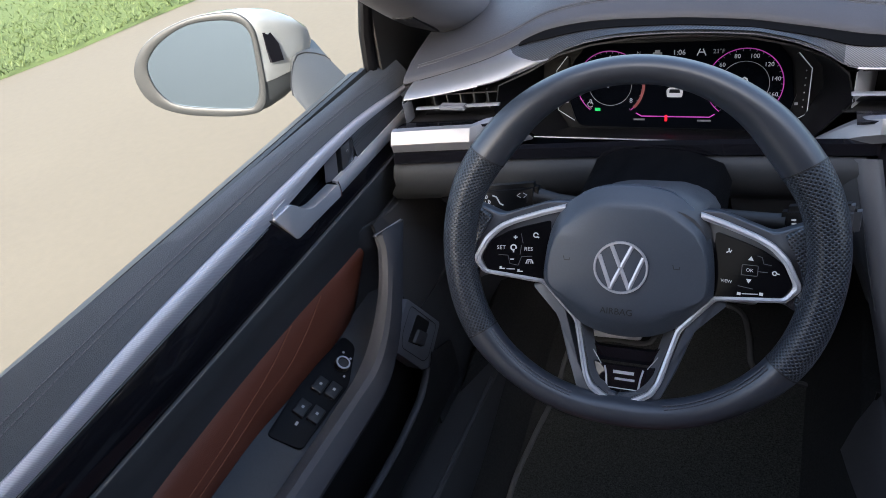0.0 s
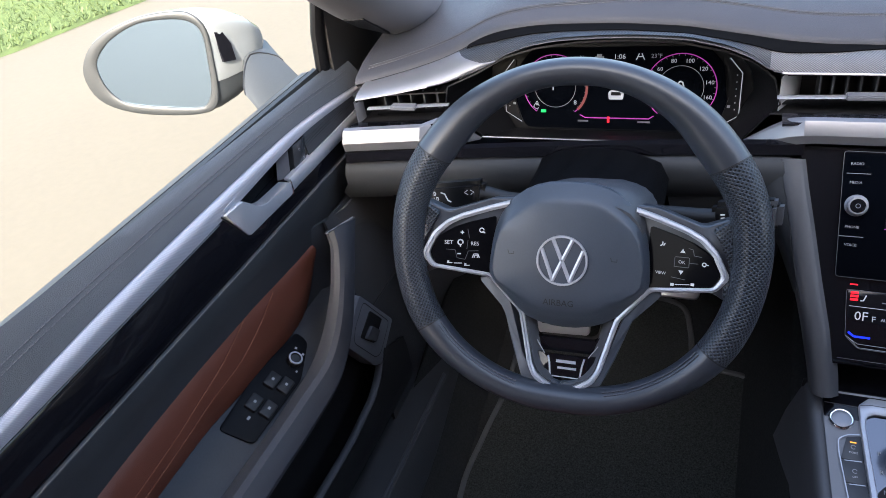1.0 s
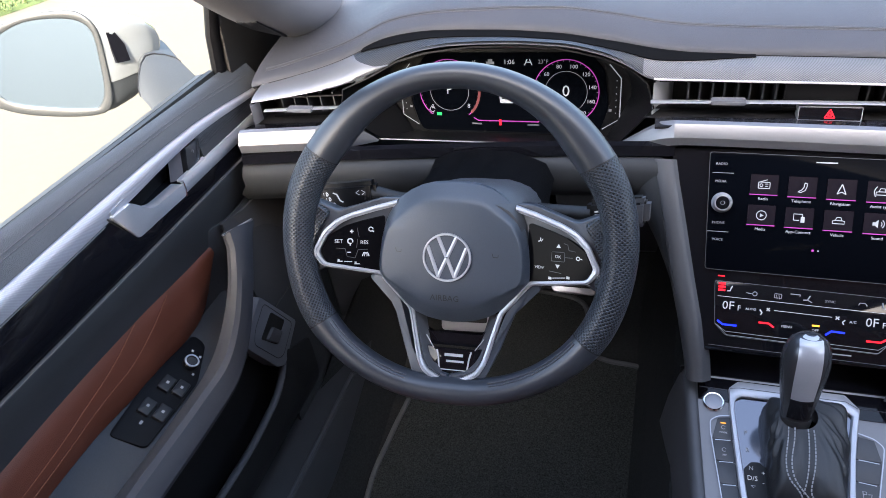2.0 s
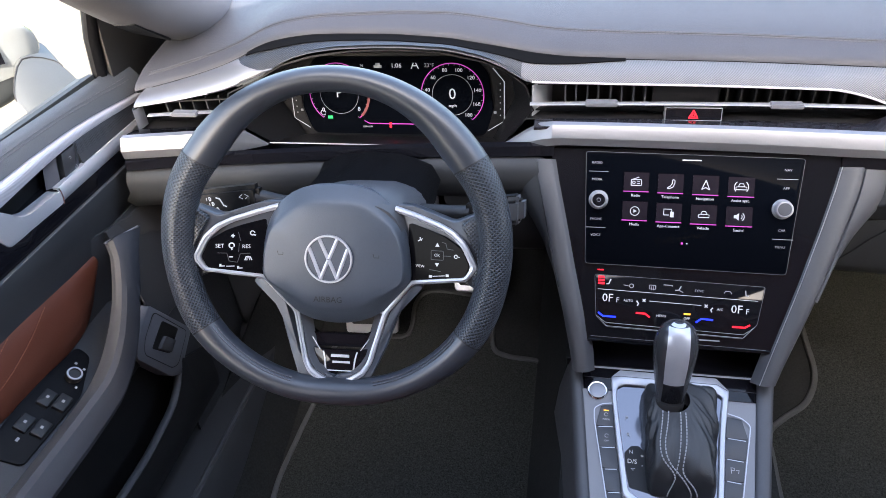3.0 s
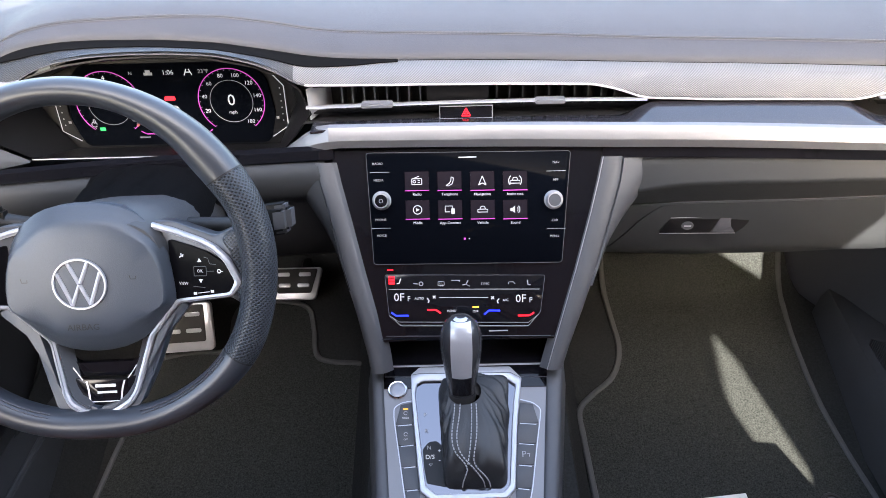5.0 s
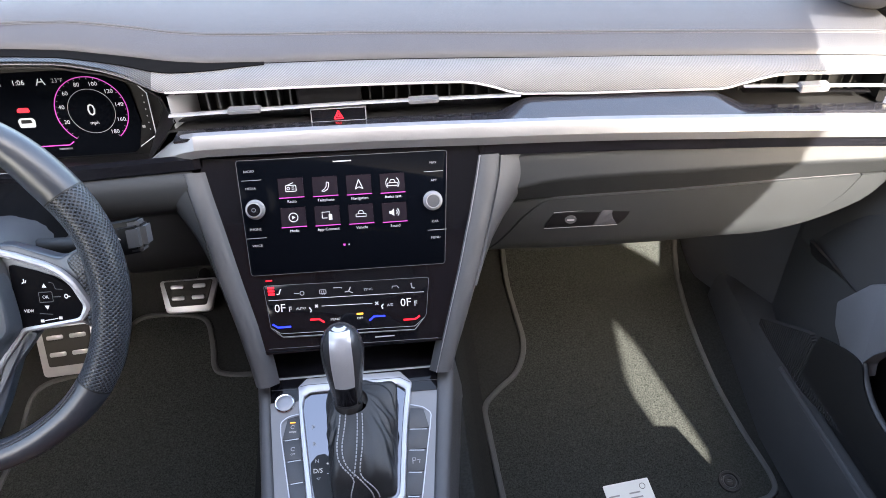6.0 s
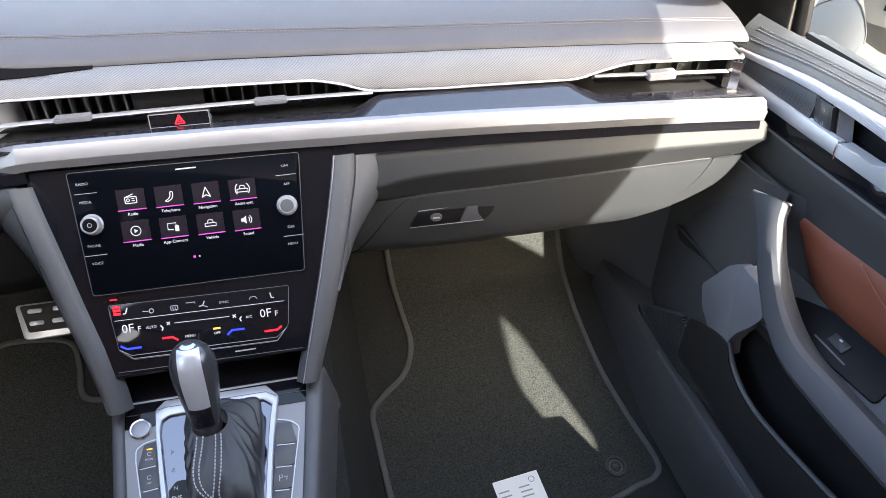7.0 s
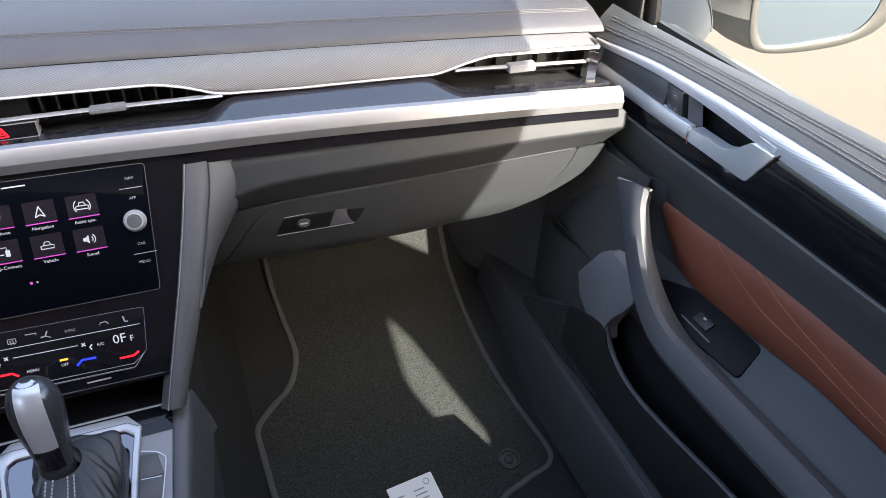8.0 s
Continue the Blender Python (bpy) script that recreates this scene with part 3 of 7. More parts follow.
    part("emblem", ringplate(circle(0.024, 0.021, 0.0048), circle(0.024, 0.021, 0.0040), fm, 0.0004, 0.001), M_INK, card)


build_ground()
build_shell()
build_rear_blockers()
build_mats()


# ---- dashboard ----
def yb(x):
    """Front line of the dashboard at the vents."""
    return 0.868 - 0.11 * x * x


PAD_Z = [(-0.74, 0.862), (-0.716, 0.867), (-0.6686, 0.876), (-0.6206, 0.887), (-0.5885, 0.896), (-0.5641, 0.905), (-0.5345, 0.919), (-0.507, 0.926), (-0.470, 0.930), (-0.435, 0.930), (-0.364, 0.927), (-0.2945, 0.920), (-0.225, 0.906), (-0.1905, 0.898), (-0.15, 0.893), (-0.086, 0.890), (0.05, 0.887), (0.25, 0.881), (0.45, 0.879), (0.70, 0.878)]
BAND_LOW = [(-0.70, 0.8575), (-0.64, 0.8645), (-0.5785, 0.874), (-0.531, 0.8900), (-0.5136, 0.897), (-0.498, 0.907), (-0.467, 0.9165), (-0.431, 0.921), (-0.383, 0.9215), (-0.342, 0.920), (-0.288, 0.915), (-0.248, 0.904), (-0.2146, 0.888), (-0.205, 0.8785), (-0.196, 0.8735), (-0.086, 0.8703), (0.0, 0.869), (0.155, 0.866), (0.185, 0.859), (0.215, 0.848), (0.30, 0.846), (0.465, 0.848), (0.495, 0.858), (0.525, 0.866), (0.68, 0.869)]


def pad_edge(x):
    return Vector((x, yb(x) + 0.034, soft(x, PAD_Z, 0.012)))


def build_dash():
    dash = thing("dashboard", "dark leather-topped dashboard with silver and gloss black trim bands", "dashboard")
    xs = span(-0.715, 0.69, 110)
    PADROWS = ((0.03, -0.013, 0), (0.005, -0.0075, 0), (0.0, -0.003, 0), (0.001, 0.001, 0), (0.006, 0.005, 0), (0.018, 0.010, 0), (0.033, 0.0155, 0), (0.06, 0.021, 0.02), (0.09, 0.025, 0.10), (0.12, 0.028, 0.2), (0.22, 0.036, 0.6), (0.40, 0.045, 0.9), (0.64, 0.05, 1))
    def pad_point(x, dy, dz, full):
        e = pad_edge(x)
        return Vector((x, e.y + dy + full * (0.868 - yb(x)) * 0.5, (e.z + dz) * (1 - full) + (0.885 + dz) * full))
    pad = part("top_pad", grid([[pad_point(x, *r) for x in xs] for r in PADROWS], 0.01), M_PAD, dash, "grey-black grained leather top pad", angle=60)
    SEAM = [(-0.70, 0.018), (-0.62, 0.022), (-0.56, 0.024), (-0.45, 0.026), (-0.40, 0.028), (-0.31, 0.036), (-0.26, 0.040), (-0.155, 0.041), (-0.05, 0.038), (0.05, 0.036), (0.18, 0.033), (0.70, 0.030)]
    up_rows = PADROWS[3:]
    def on_pad(x, extra, lift_):
        d = soft(x, SEAM, 0.04) + extra
        dz = lerp(d, [(r[0], r[1]) for r in up_rows])
        full = lerp(d, [(r[0], r[2]) for r in up_rows])
        return pad_point(x, d, dz + lift_, full)
    for off in (-0.0026, 0.0026):
        stitches([on_pad(x, off, 0.0005) for x in span(-0.70, 0.68, 220)], M_THREADD, pad, 0.0050, 0.0036, 0.00032)
    part("seam", tube([on_pad(x, 0.0, 0.0002) for x in span(-0.70, 0.68, 200)], 0.0004, 0.0004, 5), M_BLACK, pad)
    # ribbed silver band
    DEPTH = ((-0.06, 0.041), (0.0, 0.031), (0.10, 0.0220), (0.28, 0.0130), (0.52, 0.0062), (0.80, 0.0015), (0.94, 0.0), (1.0, 0.001), (1.02, 0.01))
    def band(x0, x1, n, start=None, proud=0.0):
        """start: where on the band's height the piece begins, as a table of x."""
        xx = span(x0, x1, n)
        rr = []
        for f, dy in DEPTH:
            row = []
            for x in xx:
                g = f if start is None else max(f, lerp(x, start))
                d = dy if g == f else lerp(g, DEPTH)
                row.append((x, yb(x) + d - proud, (soft(x, PAD_Z, 0.012) - 0.003) * (1 - g) + soft(x, BAND_LOW, 0.01) * g))
            rr.append(row)
        return rr
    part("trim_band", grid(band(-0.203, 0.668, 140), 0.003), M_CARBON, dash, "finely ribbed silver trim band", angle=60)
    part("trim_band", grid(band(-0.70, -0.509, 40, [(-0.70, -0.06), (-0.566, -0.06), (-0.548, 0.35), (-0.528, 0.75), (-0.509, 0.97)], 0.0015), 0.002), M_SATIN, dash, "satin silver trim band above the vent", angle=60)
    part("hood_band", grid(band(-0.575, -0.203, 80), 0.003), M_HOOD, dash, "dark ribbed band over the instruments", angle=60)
    # black strip over the band's top paints the shade of the pad's overhang
    def shade_rows():
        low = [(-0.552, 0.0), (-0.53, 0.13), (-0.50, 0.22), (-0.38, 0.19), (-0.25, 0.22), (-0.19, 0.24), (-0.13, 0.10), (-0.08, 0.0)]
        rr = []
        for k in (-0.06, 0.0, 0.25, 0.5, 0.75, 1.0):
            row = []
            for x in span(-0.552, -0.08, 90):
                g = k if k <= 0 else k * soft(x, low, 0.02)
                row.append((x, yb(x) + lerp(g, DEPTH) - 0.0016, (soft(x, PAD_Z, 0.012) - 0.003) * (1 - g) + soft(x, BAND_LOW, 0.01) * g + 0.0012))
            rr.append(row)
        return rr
    part("pad_shade", grid(shade_rows(), 0.001), M_SHADEGAP, dash, "black strip painting shade under the top pad", angle=60)
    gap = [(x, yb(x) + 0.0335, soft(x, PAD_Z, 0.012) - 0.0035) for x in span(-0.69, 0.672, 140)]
    part("pad_gap", tube(gap, 0.0014, 0.0012, 6), M_SHADEGAP, dash, "dark gap under the top pad")
    # bright edge line along the band's lower rim
    def rimline(x0, x1, n, table, dy=-0.0005):
        return [(x, yb(x) + dy, soft(x, table, 0.01)) for x in span(x0, x1, n)]
    part("chrome_line", tube(rimline(-0.19, 0.666, 120, BAND_LOW), 0.0016, 0.0014, 6), M_SILVERP, dash, "thin silver line")
    part("chrome_line", tube(rimline(-0.70, -0.60, 20, BAND_LOW), 0.0012, 0.0012, 6), M_SILVERP, dash, "thin silver line")
    part("hood_line", tube(rimline(-0.60, -0.19, 60, BAND_LOW), 0.0007, 0.0007, 6), M_GREY, dash, "thin bright line round the instrument hood")
    # dark cavity behind the vents
    rows = []
    for dy, z in ((0.012, 0.8665), (0.055, 0.8655), (0.055, 0.822), (-0.002, 0.8245)):
        rows.append([(x, yb(x) + dy, z) for x in span(-0.198, 0.66, 40)])
    part("vent_cavity", grid(rows, 0.002), M_BLACK, dash)
    rows = [[(x, yb(x) + dy, z) for x in span(-0.70, -0.575, 12)] for dy, z in ((0.012, 0.8575), (0.055, 0.855), (0.055, 0.822), (-0.002, 0.8245))]
    part("vent_cavity", grid(rows, 0.002), M_BLACK, dash)
    for x in (-0.702, 0.664):
        part("vent_side", box((x - 0.002, yb(x) + 0.002, 0.820), (x + 0.002, yb(x) + 0.060, 0.874 if x > 0 else 0.857)), M_BLACK, dash, "dark side wall of the vent")
    # gloss shelf under the vents
    SHELF = [(-0.2, 0.8255), (0.195, 0.8255), (0.225, 0.842), (0.455, 0.844), (0.49, 0.828), (0.52, 0.8265), (0.68, 0.829)]
    def shelf(x0, x1, n, fr):
        rr = []
        for f in (0, 0.15, 0.5, 0.85, 1.0):
            rr.append([(x, yb(x) + 0.002 - f * 0.036, soft(x, SHELF, 0.006) * (1 - f) + lerp(x, fr) * f + 0.0015 * math.sin(f * 3.14)) for x in span(x0, x1, n)])
        return rr
    TRIM_T = [(-0.70, 0.835), (-0.58, 0.835), (-0.5, 0.825), (-0.18, 0.8295), (-0.15, 0.8335), (0.0, 0.831), (0.18, 0.829), (0.44, 0.831), (0.68, 0.838)]
    TRIM_B = [(-0.70, 0.8075), (-0.55, 0.807), (-0.2, 0.808), (-0.15, 0.8085), (0.0, 0.805), (0.17, 0.8025), (0.44, 0.8055), (0.68, 0.814)]
    part("gloss_shelf", grid(shelf(-0.185, 0.668, 120, TRIM_T), 0.003), M_SHELF, dash, "gloss black shelf below the vents", angle=60)
    part("gloss_shelf", grid(shelf(-0.70, -0.575, 16, TRIM_T), 0.003), M_GLOSS, dash, "gloss black shelf below the vents", angle=60)
    # satin silver trim, right run with its pointed end towards the instruments
    def trim(cols):
        rr = []
        for f, dy in ((-0.06, 0.006), (0.0, 0.0), (0.05, -0.0012), (0.47, -0.0078), (0.53, -0.0085), (0.94, -0.0070), (1.0, -0.004), (1.02, 0.004)):
            rr.append([(x, y + dy * s, zt * (1 - f) + zb * f) for x, y, zt, zb, s in cols])
        return rr
    cols = [(-0.231, 0.857, 0.7885, 0.7865, 0.2), (-0.215, 0.850, 0.8015, 0.791, 0.5), (-0.196, 0.842, 0.817, 0.797, 0.8), (-0.178, 0.836, 0.8295, 0.8025, 1), (-0.163, 0.8315, 0.8335, 0.8075, 1)]
    cols += [(x, yb(x) - 0.034 - 0.02 * (x / 0.68) ** 2 * (1 if x > 0 else 0), lerp(x, TRIM_T), lerp(x, TRIM_B), 1) for x in span(-0.15, 0.672, 70)]
    part("satin_trim", grid(trim(cols), 0.003), M_SATIN, dash, "bright satin silver trim strip", angle=16)
    cols = [(x, yb(x) - 0.034 - 0.010 * (x / 0.68) ** 2, lerp(x, TRIM_T), lerp(x, TRIM_B), 1) for x in span(-0.702, -0.60, 14)]
    cols += [(-0.585, 0.800, 0.836, 0.803, 1), (-0.571, 0.812, 0.834, 0.798, 0.9), (-0.560, 0.828, 0.814, 0.793, 0.6), (-0.545, 0.850, 0.7885, 0.7865, 0.2)]
    part("satin_trim", grid(trim(cols), 0.003), M_SATIN, dash, "bright satin silver trim strip", angle=16)
    # gloss strip below the trim
    def strip(x0, x1, n):
        rr = []
        for dy, dz in ((-0.030, 0.001), (-0.038, -0.001), (-0.041, -0.013), (-0.036, -0.0155)):
            rr.append([(x, yb(x) + dy - (0.014 * (x / 0.68) ** 2 if abs(x) > 0.17 else 0), lerp(x, TRIM_B) + dz) for x in span(x0, x1, n)])
        return rr
    part("gloss_strip", grid(strip(-0.702, -0.160, 40), 0.002), M_GLOSS, dash, "gloss black strip below the silver trim")
    part("gloss_strip", grid(strip(0.165, 0.674, 40), 0.002), M_GLOSS, dash, "gloss black strip below the silver trim")
    # bright end caps of the outer vents
    for s, x in ((1, 0.662), (-1, -0.698)):
        rr = [[(x + s * a, yb(x) - 0.004 + b, z) for a, b in ((-0.010 if s > 0 else -0.004, 0.012), (-0.009 if s > 0 else -0.003, 0.0), (0.0, -0.006), (0.004, 0.0), (0.004, 0.02))] for z in (0.829, 0.84, 0.866 if s > 0 else 0.856)]
        part("vent_end", grid(rr, 0.001), M_CHROME if s > 0 else M_SATIN, dash, "bright end cap of the vent")

    def vent(x0, x1, name, label, grip_x, grip_w, bar_z, vanes, drops, deep=0.016):
        v = thing(name, label, "air vent", "dashboard vents")
        part("bar", tube([(x, yb(x) - 0.001, bar_z + 0.0006 * math.sin(9 * x)) for x in span(x0, x1, 30)], 0.0045, 0.0014, 8), M_SILVERP, v, "slim satin chrome bar")
        for gx, gw, drop in zip(grip_x, grip_w, drops):
            bm = box((gx - gw / 2, yb(gx) - 0.0085, bar_z - drop), (gx + gw / 2, yb(gx) + 0.004, bar_z + 0.0034), 0.0012)
            part("slider", bm, M_PLATE, v, "small grey vent slider")
        for x in vanes:
            bm = box((x - 0.0011, yb(x) + deep, 0.828), (x + 0.0011, yb(x) + 0.050, 0.868 if x > -0.5 else 0.860), 0.0004)
            part("vane", bm, M_PLASTIC if x < 0 else M_BLACK, v)
        for dz in ((-0.013,) if x0 < 0 else (-0.013, 0.012)):
            part("louvre", tube([(x, yb(x) + 0.012, bar_z + dz) for x in span(x0 + (0.045 if dz > 0 and x0 > 0.2 else 0.006), x1 - (0.045 if dz > 0 and x0 < 0 and x1 > 0 else 0.006), 16)], 0.006, 0.0009, 6), M_HOUSING, v)
    cv = [-0.150, -0.137, -0.123, -0.110, -0.095, -0.082, -0.068, -0.054] + [0.040 + 0.0160 * k for k in range(10)]
    vent(-0.192, 0.219, "centre_vent", "wide centre air vent with slim chrome bar", (-0.106, 0.103), (0.038, 0.036), 0.8462, cv, (0.0022, 0.0022))
    vent(0.485, 0.650, "side_vent", "outer air vent with slim chrome bar", (0.567,), (0.036,), 0.8525, [0.500 + 0.0270 * k for k in range(6)], (0.0065,), 0.036)
    vent(-0.685, -0.575, "side_vent", "outer air vent with slim chrome bar", (-0.635,), (0.036,), 0.845, [-0.668 + 0.0180 * k for k in range(6)], (0.0022,))

    rr = [[(-0.190 + a, yb(-0.19) + b, z) for a, b in ((0.0, 0.002), (0.022, 0.045))] for z in (0.8275, 0.848, 0.868)]
    part("vent_wall", grid(rr, 0.001), M_PALE, dash, "pale wall at the end of the vent")
    part("vent_block", box((-0.046, yb(0) + 0.012, 0.829), (0.030, yb(0) + 0.050, 0.867), 0.001), M_HOUSING, dash, "plain dark block between the vent's halves")
    # hazard button
    hz = thing("hazard_button", "black hazard button with a lit red triangle", "button")
    fm = plane_frame((0.0015, yb(0) - 0.006, 0.8355), (0, 0.25, 1))
    part("frame", ringplate(rounded([(-0.0325, -0.0085), (0.0325, -0.0085), (0.0325, 0.0075), (-0.0325, 0.0075)], 0.001), rounded([(-0.0315, -0.0075), (0.0315, -0.0075), (0.0315, 0.0065), (-0.0315, 0.0065)], 0.001), fm, -0.02, 0.001), M_SILVERP, hz, "thin bright frame")
    part("key", prism(rounded([(-0.0315, -0.0075), (0.0315, -0.0075), (0.0315, 0.0065), (-0.0315, 0.0065)], 0.001), fm, -0.02, 0.0), M_GLOSS, hz)
    tri = [(-0.0052, -0.005), (0.0052, -0.005), (0.0, 0.0045)]
    bm = line([tri[0], tri[1]], fm, 0.0014, 0.0006)
    line([tri[1], tri[2]], fm, 0.0014, 0.0006, bm)
    line([tri[2], tri[0]], fm, 0.0014, 0.0006, bm)
    line([(-0.0022, -0.0028), (0.0022, -0.0028)], fm, 0.001, 0.0006, bm)
    line([(0.0022, -0.0028), (0, 0.0012)], fm, 0.001, 0.0006, bm)
    line([(0, 0.0012), (-0.0022, -0.0028)], fm, 0.001, 0.0006, bm)
    part("triangle", bm, M_REDLIT, hz, "red warning triangle", smooth=False)
    part("knob", prism(circle(0, 0, 0.022, 24, 0.006), plane_frame((0.0, 0.845, 0.829), (0, 1, 0.05)), -0.002, 0.0025, 0.001), M_GLOSS, dash, "low gloss black notch on the shelf")

    # lower panels: passenger side with glovebox, driver's knee panel
    def lower(x0, x1, prof, n=40):
        """prof: rows of offset from the front line, height, inset of the two ends."""
        rr = []
        for dy, z, i0, i1 in prof:
            rr.append([(x, yb(x) + dy - 0.008 * (x / 0.68) ** 2, z + (0.006 if x > 0.17 else 0) * ((x - 0.17) / 0.5 if x > 0.17 else 0)) for x in span(x0 + i0, x1 - i1, n)])
        return rr
    TOPZ = [(0.16, 0.7857), (0.22, 0.7872), (0.318, 0.7904), (0.41, 0.7950), (0.55, 0.8040), (0.69, 0.8110)]
    CREZ = [(0.16, 0.7330), (0.19, 0.7380), (0.209, 0.7466), (0.2345, 0.7556), (0.28, 0.7598), (0.35, 0.7634), (0.42, 0.7668), (0.546, 0.7774), (0.65, 0.7844), (0.69, 0.7885)]
    GAPZ = [(0.16, 0.7120), (0.26, 0.7200), (0.35, 0.7250), (0.436, 0.7312), (0.536, 0.7422), (0.632, 0.7528), (0.69, 0.7600)]
    BOTZ = [(0.16, 0.6170), (0.30, 0.6145), (0.44, 0.6240), (0.48, 0.6310), (0.577, 0.6400), (0.69, 0.6500)]
    OUT = [(0, -0.034), (0.08, -0.0385), (0.96, -0.0500), (1.06, -0.0496), (1.5, -0.0405), (2, -0.0310), (2.3, -0.0285), (2.7, -0.0215), (2.88, -0.0130), (3, 0.004)]
    def panel_point(x, f, proud=0.0):
        """On the passenger side's lower face: f 0 its top edge, 1 the crease, 2 the lid's upper gap, 3 the underside."""
        lev = [soft(x, t, 0.03) for t in (TOPZ, CREZ, GAPZ, BOTZ)]
        k = min(2, int(f))
        return Vector((x, yb(x) + lerp(f, OUT) - 0.008 * (x / 0.68) ** 2 - proud, lev[k] + (lev[k + 1] - lev[k]) * (f - k)))
    def right_end(f):
        return lerp(f, [(0, 0.680), (0.3, 0.687), (1, 0.684), (1.5, 0.677), (2, 0.670), (2.09, 0.667), (2.3, 0.655), (2.44, 0.643), (2.62, 0.613), (2.76, 0.583), (2.85, 0.560), (3, 0.535)])
    def lid_right(f):
        return lerp(f, [(2, 0.637), (2.1, 0.634), (2.317, 0.6237), (2.558, 0.602), (2.73, 0.5775), (2.83, 0.560), (3, 0.520)])
    def lid_left(f):
        return lerp(f, [(2, 0.262), (2.03, 0.251), (2.146, 0.237), (2.28, 0.224), (2.5, 0.210), (2.78, 0.190), (3, 0.176)])
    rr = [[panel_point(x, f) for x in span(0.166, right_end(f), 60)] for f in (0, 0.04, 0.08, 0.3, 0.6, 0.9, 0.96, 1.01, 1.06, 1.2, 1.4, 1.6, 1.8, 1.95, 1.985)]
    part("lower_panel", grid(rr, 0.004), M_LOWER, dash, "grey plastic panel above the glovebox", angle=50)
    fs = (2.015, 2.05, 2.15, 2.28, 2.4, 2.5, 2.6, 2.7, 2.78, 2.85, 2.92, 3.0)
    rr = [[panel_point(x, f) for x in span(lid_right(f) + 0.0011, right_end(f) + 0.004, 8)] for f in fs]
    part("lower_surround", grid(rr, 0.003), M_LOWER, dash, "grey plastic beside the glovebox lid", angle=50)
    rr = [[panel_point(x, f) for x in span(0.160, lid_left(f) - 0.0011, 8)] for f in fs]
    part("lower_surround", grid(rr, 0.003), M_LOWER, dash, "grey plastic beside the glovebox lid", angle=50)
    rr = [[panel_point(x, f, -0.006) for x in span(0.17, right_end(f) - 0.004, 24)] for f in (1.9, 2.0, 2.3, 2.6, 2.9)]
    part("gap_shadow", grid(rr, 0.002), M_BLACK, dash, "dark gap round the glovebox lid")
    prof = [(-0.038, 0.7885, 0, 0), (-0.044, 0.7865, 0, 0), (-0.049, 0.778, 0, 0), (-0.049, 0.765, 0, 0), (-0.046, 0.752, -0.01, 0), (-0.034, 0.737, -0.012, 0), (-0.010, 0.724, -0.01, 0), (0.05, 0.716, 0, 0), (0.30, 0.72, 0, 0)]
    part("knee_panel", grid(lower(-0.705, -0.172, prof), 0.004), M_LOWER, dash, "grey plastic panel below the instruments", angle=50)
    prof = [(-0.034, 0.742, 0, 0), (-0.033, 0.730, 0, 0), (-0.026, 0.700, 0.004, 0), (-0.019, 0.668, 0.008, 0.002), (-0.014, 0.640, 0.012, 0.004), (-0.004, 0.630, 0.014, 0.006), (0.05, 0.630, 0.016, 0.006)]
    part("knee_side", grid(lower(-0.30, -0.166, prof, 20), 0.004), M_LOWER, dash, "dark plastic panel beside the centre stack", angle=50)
    def face(x, z):
        return yb(x) - lerp(z, [(0.737, 0.034), (0.752, 0.046), (0.765, 0.049), (0.778, 0.049), (0.7865, 0.044)]) - 0.0006 - 0.008 * (x / 0.68) ** 2
    seam = [(x, face(x, z), z) for x, z in ((-0.562, 0.789), (-0.556, 0.783), (-0.548, 0.772), (-0.54, 0.769), (-0.50, 0.769), (-0.455, 0.769))]
    part("seam", tube(seam, 0.0009, 0.0009, 5), M_BLACK, dash)
    seam = [(x, face(x, z), z) for x, z in ((-0.30, 0.769), (-0.22, 0.769), (-0.212, 0.772), (-0.205, 0.788))]
    part("seam", tube(seam, 0.0009, 0.0009, 5), M_BLACK, dash)
    # small dark reflection panel: low switch block beside the column
    part("switch_block", box((-0.655, 0.775, 0.728), (-0.625, 0.80, 0.742), 0.002), M_GLOSS, dash)

    # glovebox lid with its handle
    gb = thing("glovebox", "grey plastic glovebox lid with a recessed handle", "glovebox")
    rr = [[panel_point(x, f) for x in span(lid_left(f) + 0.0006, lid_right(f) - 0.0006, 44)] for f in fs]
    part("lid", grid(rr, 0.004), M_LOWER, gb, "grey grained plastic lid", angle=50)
    part("lid_edge", tube([panel_point(x, 2.012, 0.0006) for x in span(0.262, 0.634, 30)], 0.0006, 0.0006, 5), M_PAD, gb, "thin lighter line along the lid's top edge")
    fm = plane_frame((0.309, 0.8225, 0.6875), (0, 0.14, 1)) @ Matrix.Rotation(radians(-4.3), 4, "Y")
    def hp(pts):
        return [(x - 0.309, z - 0.6875) for x, z in pts]
    part("handle", prism(rounded(hp([(0.2530, 0.6740), (0.3170, 0.6752), (0.3268, 0.6992), (0.2642, 0.6958)]), 0.0015), fm, -0.006, 0.0006, 0.0005), M_HOUSING, gb, "dark handle plate")
    part("handle_edge", line(hp([(0.2642, 0.6962), (0.3268, 0.6997)]), fm, 0.0011, 0.0012), M_SILVERP, gb, "thin bright edge", smooth=False)
    part("handle_edge", line(hp([(0.2525, 0.6735), (0.3485, 0.6757)]), fm, 0.0011, 0.0012), M_SILVERP, gb, "thin bright edge", smooth=False)
    # finger hollow drawn flat: its lit slope and shaded corner are put into colours
    part("hollow_shade", prism(rounded(hp([(0.3172, 0.6752), (0.3490, 0.6758), (0.3575, 0.6835), (0.3632, 0.6925), (0.3634, 0.7012), (0.3270, 0.6996)]), 0.003), fm, -0.006, 0.0008), M_HOUSING, gb, "flat black plate painting the finger hollow's shaded corner")
